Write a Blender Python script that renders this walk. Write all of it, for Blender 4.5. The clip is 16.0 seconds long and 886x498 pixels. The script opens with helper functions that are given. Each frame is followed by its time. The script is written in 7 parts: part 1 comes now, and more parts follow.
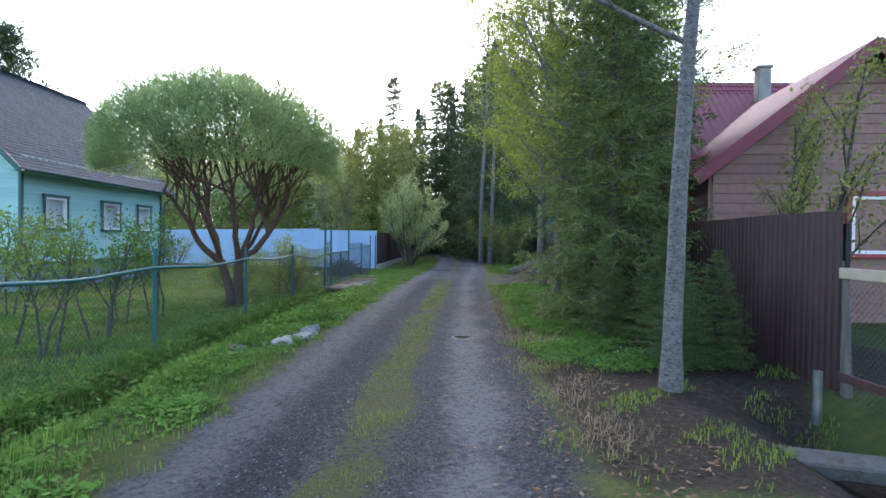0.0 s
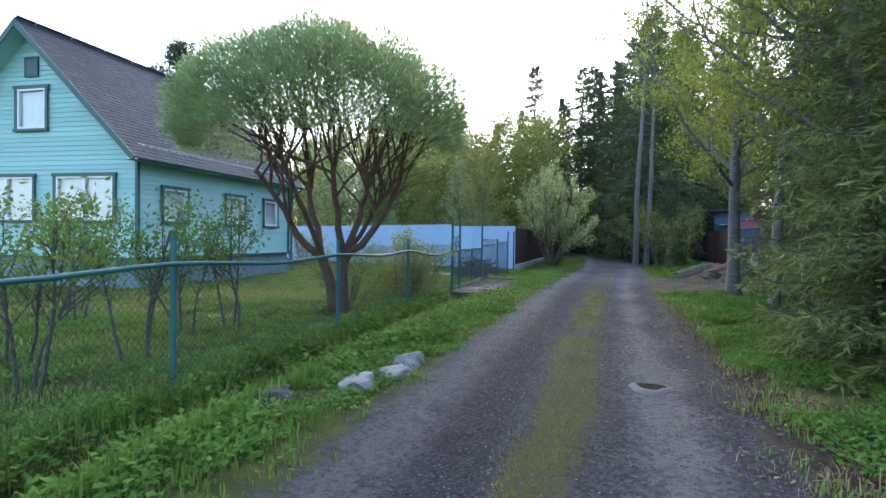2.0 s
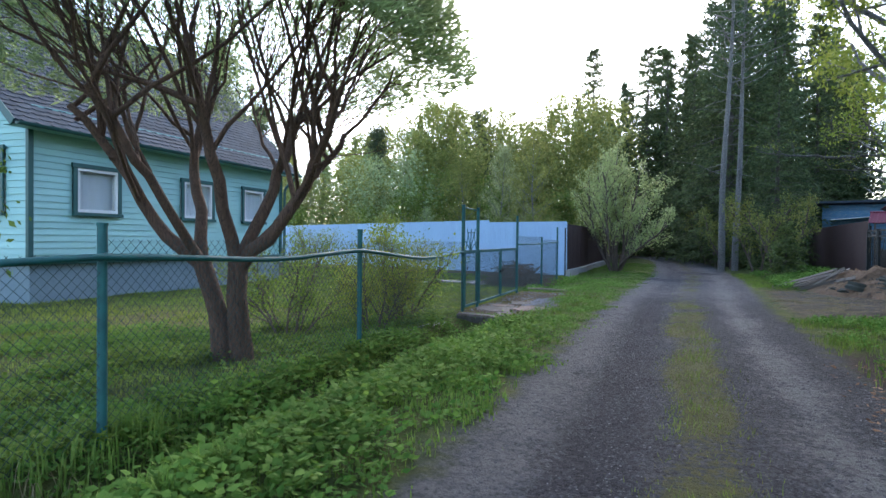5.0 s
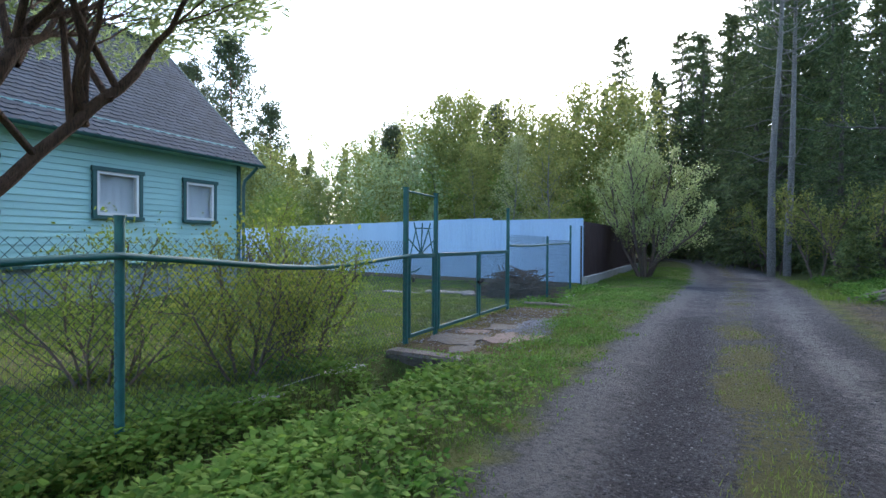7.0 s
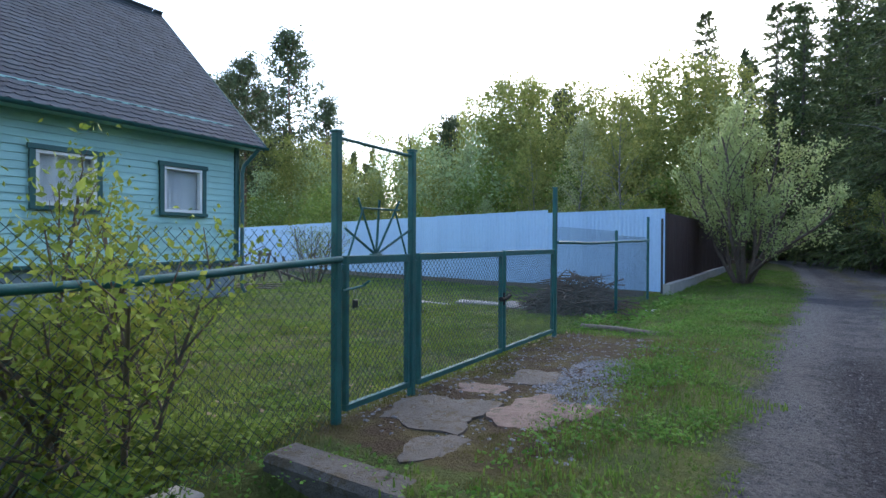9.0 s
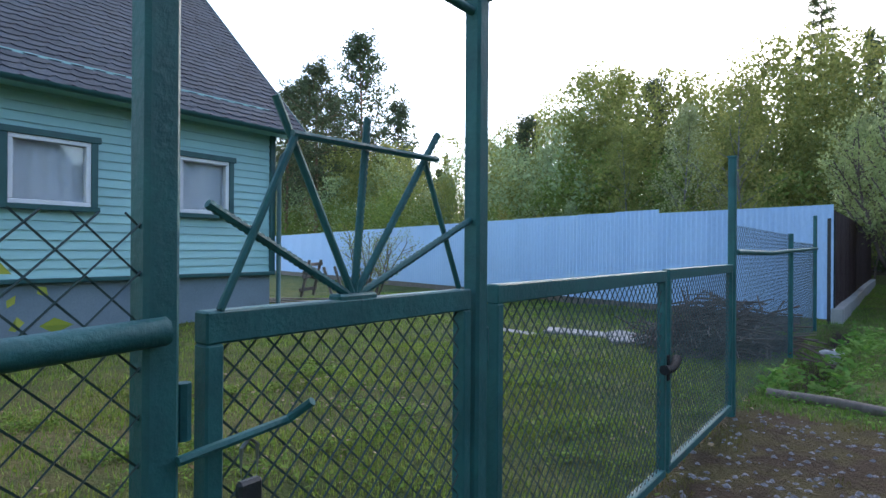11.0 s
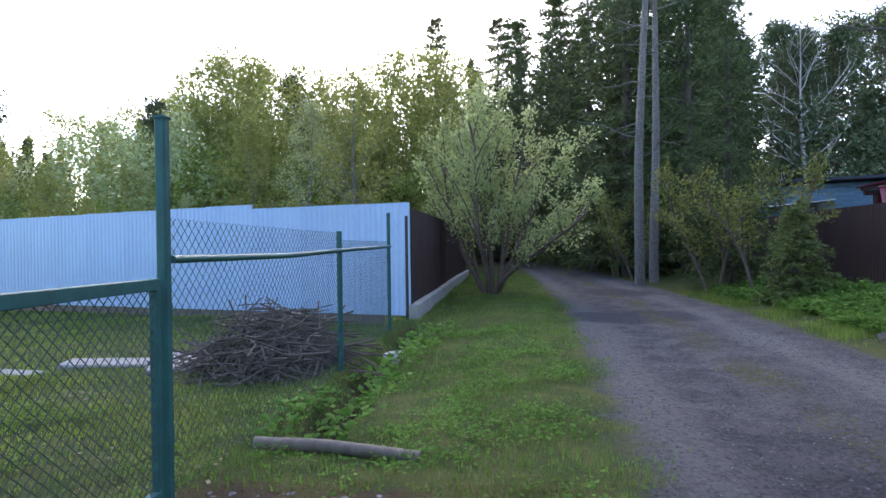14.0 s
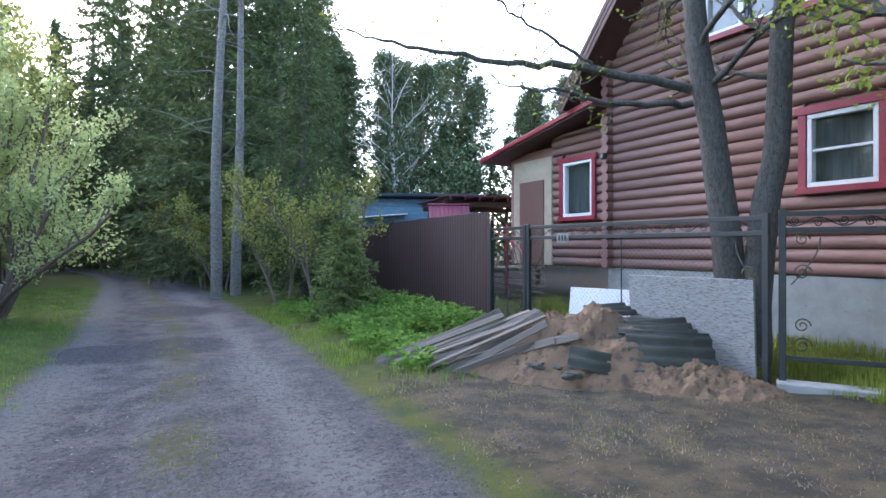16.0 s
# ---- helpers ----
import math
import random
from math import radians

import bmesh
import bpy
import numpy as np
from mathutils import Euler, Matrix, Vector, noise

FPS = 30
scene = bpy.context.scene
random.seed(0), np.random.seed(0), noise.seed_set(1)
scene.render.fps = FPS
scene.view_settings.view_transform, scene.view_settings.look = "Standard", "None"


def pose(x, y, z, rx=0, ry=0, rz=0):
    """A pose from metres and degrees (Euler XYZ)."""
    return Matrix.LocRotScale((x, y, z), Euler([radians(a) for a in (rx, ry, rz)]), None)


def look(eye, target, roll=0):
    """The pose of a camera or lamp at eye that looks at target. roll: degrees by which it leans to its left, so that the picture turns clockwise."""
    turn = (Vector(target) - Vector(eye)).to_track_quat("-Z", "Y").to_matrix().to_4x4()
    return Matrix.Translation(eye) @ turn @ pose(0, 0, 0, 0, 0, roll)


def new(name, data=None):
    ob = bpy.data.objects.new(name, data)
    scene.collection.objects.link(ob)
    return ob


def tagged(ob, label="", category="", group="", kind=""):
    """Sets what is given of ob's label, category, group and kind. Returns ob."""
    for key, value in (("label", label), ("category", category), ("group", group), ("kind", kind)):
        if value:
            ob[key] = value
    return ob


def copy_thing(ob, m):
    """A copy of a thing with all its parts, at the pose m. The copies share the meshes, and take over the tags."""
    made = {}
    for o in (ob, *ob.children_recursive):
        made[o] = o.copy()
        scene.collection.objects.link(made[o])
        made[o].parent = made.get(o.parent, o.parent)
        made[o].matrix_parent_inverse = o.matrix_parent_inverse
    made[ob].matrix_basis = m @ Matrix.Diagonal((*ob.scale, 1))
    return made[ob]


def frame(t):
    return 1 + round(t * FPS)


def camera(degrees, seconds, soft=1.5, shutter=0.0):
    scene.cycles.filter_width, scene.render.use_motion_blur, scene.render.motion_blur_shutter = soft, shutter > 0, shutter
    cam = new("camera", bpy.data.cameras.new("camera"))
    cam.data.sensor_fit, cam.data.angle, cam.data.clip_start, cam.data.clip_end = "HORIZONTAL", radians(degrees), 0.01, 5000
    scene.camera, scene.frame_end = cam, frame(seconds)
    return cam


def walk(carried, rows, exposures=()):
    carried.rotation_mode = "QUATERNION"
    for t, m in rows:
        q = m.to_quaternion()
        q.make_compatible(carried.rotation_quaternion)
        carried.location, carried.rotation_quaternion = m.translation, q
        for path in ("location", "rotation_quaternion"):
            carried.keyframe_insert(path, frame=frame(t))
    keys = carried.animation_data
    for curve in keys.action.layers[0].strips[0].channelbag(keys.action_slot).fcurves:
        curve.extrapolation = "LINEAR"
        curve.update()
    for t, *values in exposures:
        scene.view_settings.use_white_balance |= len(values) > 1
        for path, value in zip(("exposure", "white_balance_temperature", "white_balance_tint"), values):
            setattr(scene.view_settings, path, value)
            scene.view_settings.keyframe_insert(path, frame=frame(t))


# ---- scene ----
cam = camera(75.3, 16.0)

PATH = [
    (0, (2.087, -3.002, 1.675), (1.873, -1.013, 1.644), 0.7),
    (0.5, (1.956, -2.152, 1.593), (1.488, -0.208, 1.557), 0.8),
    (1, (1.813, -1.243, 1.562), (1.232, 0.671, 1.525), 0.8),
    (1.5, (1.619, -0.39, 1.533), (1.001, 1.512, 1.497), 0.8),
    (2, (1.384, 0.55, 1.505), (0.697, 2.428, 1.468), 0.8),
    (2.5, (1.123, 1.465, 1.461), (0.382, 3.323, 1.427), 0.8),
    (3, (0.92, 2.419, 1.455), (0.096, 4.241, 1.42), 0.7),
    (3.5, (0.778, 3.333, 1.453), (-0.049, 5.154, 1.42), 0.7),
    (4, (0.621, 4.281, 1.375), (-0.207, 6.101, 1.345), 0.6),
    (4.5, (0.516, 5.194, 1.348), (-0.333, 7.005, 1.321), 0.5),
    (5, (0.386, 6.133, 1.355), (-0.485, 7.933, 1.326), 0.6),
    (7.5, (-0.207, 10.779, 1.301), (-1.193, 12.518, 1.282), 0.3),
    (8, (-0.456, 11.654, 1.29), (-1.48, 13.372, 1.271), 0.3),
    (8.5, (-0.74, 12.482, 1.277), (-1.853, 14.143, 1.265), 0.1),
    (9, (-1.119, 13.366, 1.268), (-2.285, 14.99, 1.246), 0.3),
    (9.5, (-1.547, 14.127, 1.268), (-2.778, 15.704, 1.25), 0.0),
    (10, (-2.107, 14.866, 1.261), (-3.406, 16.387, 1.236), 0.4),
    (10.2, (-2.338, 15.149, 1.255), (-3.654, 16.655, 1.235), 0.3),
    (12.3, (-3.431, 16.264, 1.346), (-4.854, 17.669, 1.37), 0.2),
    (12.5, (-3.335, 16.399, 1.329), (-4.759, 17.804, 1.35), -0.3),
    (12.7, (-3.238, 16.55, 1.32), (-4.635, 17.98, 1.337), -0.5),
    (13, (-3.123, 16.83, 1.302), (-4.368, 18.395, 1.292), -0.4),
    (13.4, (-2.98, 17.316, 1.309), (-3.815, 19.133, 1.301), -0.9),
    (13.5, (-2.919, 17.424, 1.303), (-3.648, 19.286, 1.291), -0.9),
    (14, (-2.472, 17.935, 1.329), (-2.833, 19.902, 1.32), -0.8),
    (14.5, (-1.941, 18.461, 1.368), (-1.994, 20.46, 1.354), -0.6),
    (15, (-1.388, 18.832, 1.378), (-0.853, 20.759, 1.365), -0.4),
    (15.5, (-0.815, 19.252, 1.412), (-0.103, 21.121, 1.401), -0.3),
    (16, (-0.39, 19.47, 1.479), (0.428, 21.295, 1.474), -0.1),
]
walk(cam, [(t, look(eye, target, roll)) for t, eye, target, roll in PATH], [(0, 2.35, 6500, 10), (6, 2.36, 6500, 10), (8, 2.24, 6500, 10), (10, 2.17, 6500, 11), (12.5, 2.21, 6700, 15), (13.8, 2.42, 6700, 18), (15.2, 2.96, 6700, 18), (16, 3.17, 6650, 13)])

# ---- world, sun ----
world = bpy.data.worlds.new("evening_sky")
scene.world = world
world.use_nodes = True
wn = world.node_tree
sky = wn.nodes.new("ShaderNodeTexSky")
sky.sky_type = "NISHITA"
sky.sun_disc = False
sky.sun_elevation = radians(38)
sky.sun_rotation = radians(-14)
sky.air_density, sky.dust_density, sky.ozone_density = 1.0, 1.5, 1.5
soften = wn.nodes.new("ShaderNodeHueSaturation")
soften.inputs["Saturation"].default_value = 1.0
wn.links.new(sky.outputs[0], soften.inputs["Color"])
wn.links.new(soften.outputs[0], wn.nodes["Background"].inputs[0])
wn.nodes["Background"].inputs[1].default_value = 0.15
sun = new("sun", bpy.data.lights.new("sun", "SUN"))
sun.data.energy, sun.data.angle, sun.data.color = 0.6, radians(14), (1.0, 0.9, 0.78)
sun.matrix_world = look((-24, 97, 28), (0, 0, 0))

# ---- mesh tools ----
rng = np.random.default_rng(7)


class Buf:
    """Gathers vertices and faces of one mesh."""

    def __init__(self):
        self.v, self.f, self.n = [], [], 0

    def add(self, v, *faces):
        v = np.asarray(v, float).reshape(-1, 3)
        for f in faces:
            f = np.asarray(f, int)
            if f.size:
                self.f.append(f + self.n)
        self.v.append(v)
        self.n += len(v)
        return self

    def box(self, x0, x1, y0, y1, z0, z1, c=0.0, m=None):
        lo, hi = np.array([x0, y0, z0], float), np.array([x1, y1, z1], float)
        if c <= 0:
            v = np.array([[(lo, hi)[i][0], (lo, hi)[j][1], (lo, hi)[k][2]] for k in (0, 1) for j in (0, 1) for i in (0, 1)])
            f = [[0, 2, 3, 1], [4, 5, 7, 6], [0, 1, 5, 4], [1, 3, 7, 5], [3, 2, 6, 7], [2, 0, 4, 6]]
            v = v if m is None else place(v, m)
            return self.add(v, f)
        c = min(c, 0.45 * min(hi - lo))
        v, idx = [], {}
        for a in range(3):
            for s in (0, 1, 2, 3, 4, 5, 6, 7):
                p = [hi[k] if s >> k & 1 else lo[k] for k in range(3)]
                q = [p[k] + (0 if k == a else (-c if s >> k & 1 else c)) for k in range(3)]
                idx[a, s] = len(v)
                v.append(q)
        quads, tris = [], []
        for a in range(3):
            b, d = (a + 1) % 3, (a + 2) % 3
            for side in (0, 1):
                base = side << a
                ring = [base, base | 1 << b, base | 1 << b | 1 << d, base | 1 << d]
                quads.append([idx[a, s] for s in (ring if side else ring[::-1])])
            for sb in (0, 1):
                for sd in (0, 1):
                    s0 = sb << b | sd << d
                    s1 = s0 | 1 << a
                    q = [idx[b, s0], idx[b, s1], idx[d, s1], idx[d, s0]]
                    quads.append(q if sb == sd else q[::-1])
        for s in range(8):
            t = [idx[0, s], idx[1, s], idx[2, s]]
            tris.append(t if bin(s).count("1") % 2 else t[::-1])
        v = np.array(v)
        return self.add(v if m is None else place(v, m), quads).add(v if m is None else place(v, m), tris)

    def tube(self, pts, radii, sides=6, cap=True):
        p = np.asarray(pts, float)
        r = np.broadcast_to(np.asarray(radii, float), (len(p),))
        t = np.gradient(p, axis=0)
        t /= np.linalg.norm(t, axis=1)[:, None] + 1e-9
        ref = np.array([0.0, 0.0, 1.0]) if abs(t[:, 2]).mean() < 0.8 else np.array([1.0, 0.0, 0.0])
        u = np.cross(t, ref)
        u /= np.linalg.norm(u, axis=1)[:, None] + 1e-9
        w = np.cross(t, u)
        a = np.linspace(0, 2 * np.pi, sides, endpoint=False)
        v = p[:, None] + r[:, None, None] * (np.cos(a)[None, :, None] * u[:, None] + np.sin(a)[None, :, None] * w[:, None])
        n = len(p)
        i = np.arange(n - 1)[:, None] * sides
        j = np.arange(sides)[None]
        k = (j + 1) % sides
        q = np.stack([i + j, i + sides + j, i + sides + k, i + k], -1).reshape(-1, 4)
        self.add(v.reshape(-1, 3), q)
        if cap:
            self.add(v[0], [list(range(sides))])
            self.add(v[-1], [list(range(sides))[::-1]])
        return self

    def cards(self, centre, along, length, width, normal=None, r=None):
        """Diamond-shaped leaves, one quad each, slightly folded."""
        c = np.asarray(centre, float)
        n = len(c)
        a = np.asarray(along, float)
        a = a / (np.linalg.norm(a, axis=1)[:, None] + 1e-9)
        r = r or rng
        nn = r.normal(size=(n, 3)) if normal is None else normal
        s = np.cross(a, nn)
        s /= np.linalg.norm(s, axis=1)[:, None] + 1e-9
        up = np.cross(s, a)
        L = np.broadcast_to(length, (n,))[:, None]
        W = np.broadcast_to(width, (n,))[:, None]
        v = np.stack([c, c + a * L * 0.45 + s * W * 0.5, c + a * L + up * L * 0.12, c + a * L * 0.45 - s * W * 0.5], 1)
        return self.add(v.reshape(-1, 3), np.arange(4 * n).reshape(n, 4))

    def data(self, name, smooth=False):
        me = bpy.data.meshes.new(name)
        v = np.concatenate(self.v)
        me.vertices.add(len(v))
        me.vertices.foreach_set("co", v.ravel())
        loops = np.concatenate([f.ravel() for f in self.f])
        totals = np.concatenate([np.full(len(f), f.shape[1]) for f in self.f])
        me.loops.add(len(loops))
        me.loops.foreach_set("vertex_index", loops)
        me.polygons.add(len(totals))
        me.polygons.foreach_set("loop_start", np.concatenate([[0], np.cumsum(totals)[:-1]]))
        me.polygons.foreach_set("use_smooth", np.full(len(totals), bool(smooth)))
        me.update(calc_edges=True)
        return me


def place(v, m):
    m = np.array(m)
    return v @ m[:3, :3].T + m[:3, 3]


def thing(name, label, category, group="", m=None):
    ob = new(name)
    ob.empty_display_size = 0.2
    if m is not None:
        ob.matrix_basis = m
    return tagged(ob, label, category, group)


def part(name, buf, material, parent, label="", smooth=False, kind=""):
    me = buf.data(name, smooth) if isinstance(buf, Buf) else buf
    if not me.materials:
        me.materials.append(material)
    ob = new(name, me)
    ob.parent = parent
    return tagged(ob, label, kind=kind)


def solid(name, buf, material, label="", category="", group="", kind="", m=None, smooth=False):
    me = buf.data(name, smooth) if isinstance(buf, Buf) else buf
    if not me.materials:
        me.materials.append(material)
    ob = new(name, me)
    if m is not None:
        ob.matrix_basis = m
    return tagged(ob, label, category, group, kind)


def wob(x, y, s=1.0):
    """Smooth noise of about -1 to 1 over the plan."""
    x, y = np.asarray(x) * s, np.asarray(y) * s
    return (np.sin(1.7 * x + 1.3 * np.sin(1.1 * y)) + np.sin(1.9 * y + 1.7 * np.sin(0.9 * x + 2)) + np.sin(3.1 * x - 2.3 * y + np.sin(2.1 * y))) / 3


# ---- materials ----
def nodes_of(name):
    m = bpy.data.materials.new(name)
    m.use_nodes = True
    t = m.node_tree
    return m, t, t.nodes["Principled BSDF"], t.links.new


def noise_fac(t, scale, detail=4.0, coord="Object", rough=0.6, stretch=None):
    co = t.nodes.new("ShaderNodeTexCoord").outputs[coord]
    if stretch:
        mp = t.nodes.new("ShaderNodeMapping")
        mp.inputs["Scale"].default_value = stretch
        t.links.new(co, mp.inputs[0])
        co = mp.outputs[0]
    n = t.nodes.new("ShaderNodeTexNoise")
    n.inputs["Scale"].default_value, n.inputs["Detail"].default_value, n.inputs["Roughness"].default_value = scale, detail, rough
    t.links.new(co, n.inputs["Vector"])
    return n.outputs["Fac"]


def mix(t, fac, a, b, mode="MIX"):
    n = t.nodes.new("ShaderNodeMix")
    n.data_type, n.blend_type = "RGBA", mode
    for sock, v in ((n.inputs[0], fac), (n.inputs[6], a), (n.inputs[7], b)):
        if isinstance(v, (int, float)):
            sock.default_value = v
        elif isinstance(v, tuple):
            sock.default_value = (*v, 1)
        else:
            t.links.new(v, sock)
    return n.outputs[2]


def step_ramp(t, fac, lo, hi):
    n = t.nodes.new("ShaderNodeMapRange")
    n.interpolation_type = "SMOOTHSTEP"
    n.inputs[1].default_value, n.inputs[2].default_value = lo, hi
    t.links.new(fac, n.inputs[0])
    return n.outputs[0]


def calc(t, op, a, b=0.0):
    n = t.nodes.new("ShaderNodeMath")
    n.operation = op
    for i, v in ((0, a), (1, b)):
        if isinstance(v, (int, float)):
            n.inputs[i].default_value = v
        else:
            t.links.new(v, n.inputs[i])
    return n.outputs[0]


def relief(t, b, height, strength=0.3, distance=0.02):
    n = t.nodes.new("ShaderNodeBump")
    n.inputs["Strength"].default_value, n.inputs["Distance"].default_value = strength, distance
    t.links.new(height, n.inputs["Height"])
    t.links.new(n.outputs[0], b.inputs["Normal"])


def surface(name, c1, c2, rough=0.6, scale=6.0, fine=60.0, wear=None, bump=0.25, metal=0.0, stretch=None, each=0.0, wear_at=(0.6, 0.75), piece=0.0):
    """Two tones by a coarse and a fine noise, an optional wear colour, relief."""
    m, t, b, link = nodes_of(name)
    coarse = noise_fac(t, scale, stretch=stretch)
    small = noise_fac(t, fine, 6.0, stretch=stretch)
    col = mix(t, step_ramp(t, coarse, 0.3, 0.7), c1, c2)
    col = mix(t, calc(t, "MULTIPLY", small, 0.55), col, tuple(0.55 * k for k in c1))
    if wear:
        col = mix(t, step_ramp(t, noise_fac(t, scale * 2.3, 8.0, rough=0.7, stretch=stretch), *wear_at), col, wear)
    if each or piece:
        rnd = t.nodes.new("ShaderNodeNewGeometry").outputs["Random Per Island"] if piece else t.nodes.new("ShaderNodeObjectInfo").outputs["Random"]
        each = each or piece
        hs = t.nodes.new("ShaderNodeHueSaturation")
        link(calc(t, "ADD", calc(t, "MULTIPLY", rnd, each), 1 - each / 2), hs.inputs["Value"])
        link(col, hs.inputs["Color"])
        col = hs.outputs[0]
    link(col, b.inputs["Base Color"])
    link(calc(t, "ADD", calc(t, "MULTIPLY", coarse, 0.2), rough - 0.1), b.inputs["Roughness"])
    b.inputs["Metallic"].default_value = metal
    relief(t, b, small, bump)
    return m


def foliage(name, c1, c2, through_light=0.35, rough=0.55):
    """Leaves: tone by the leaf, some light passing through."""
    m, t, b, link = nodes_of(name)
    rnd = t.nodes.new("ShaderNodeNewGeometry").outputs["Random Per Island"]
    col = mix(t, rnd, c1, c2)
    obr = t.nodes.new("ShaderNodeObjectInfo").outputs["Random"]
    hs = t.nodes.new("ShaderNodeHueSaturation")
    link(calc(t, "ADD", calc(t, "MULTIPLY", obr, 0.05), 0.475), hs.inputs["Hue"])
    link(calc(t, "ADD", calc(t, "MULTIPLY", noise_fac(t, 1.6, 5.0), 1.5), 0.25), hs.inputs["Value"])
    link(col, hs.inputs["Color"])
    link(hs.outputs[0], b.inputs["Base Color"])
    b.inputs["Roughness"].default_value = rough
    b.inputs["Specular IOR Level"].default_value = 0.12
    tr = t.nodes.new("ShaderNodeBsdfTranslucent")
    link(hs.outputs[0], tr.inputs[0])
    ms = t.nodes.new("ShaderNodeMixShader")
    ms.inputs[0].default_value = through_light
    link(b.outputs[0], ms.inputs[1])
    link(tr.outputs[0], ms.inputs[2])
    link(ms.outputs[0], t.nodes["Material Output"].inputs[0])
    return m


def glass(name):
    m, t, b, link = nodes_of(name)
    b.inputs["Base Color"].default_value = (0.9, 0.95, 0.97, 1)
    b.inputs["Roughness"].default_value = 0.02
    b.inputs["IOR"].default_value = 1.5
    b.inputs["Transmission Weight"].default_value = 1.0
    return m


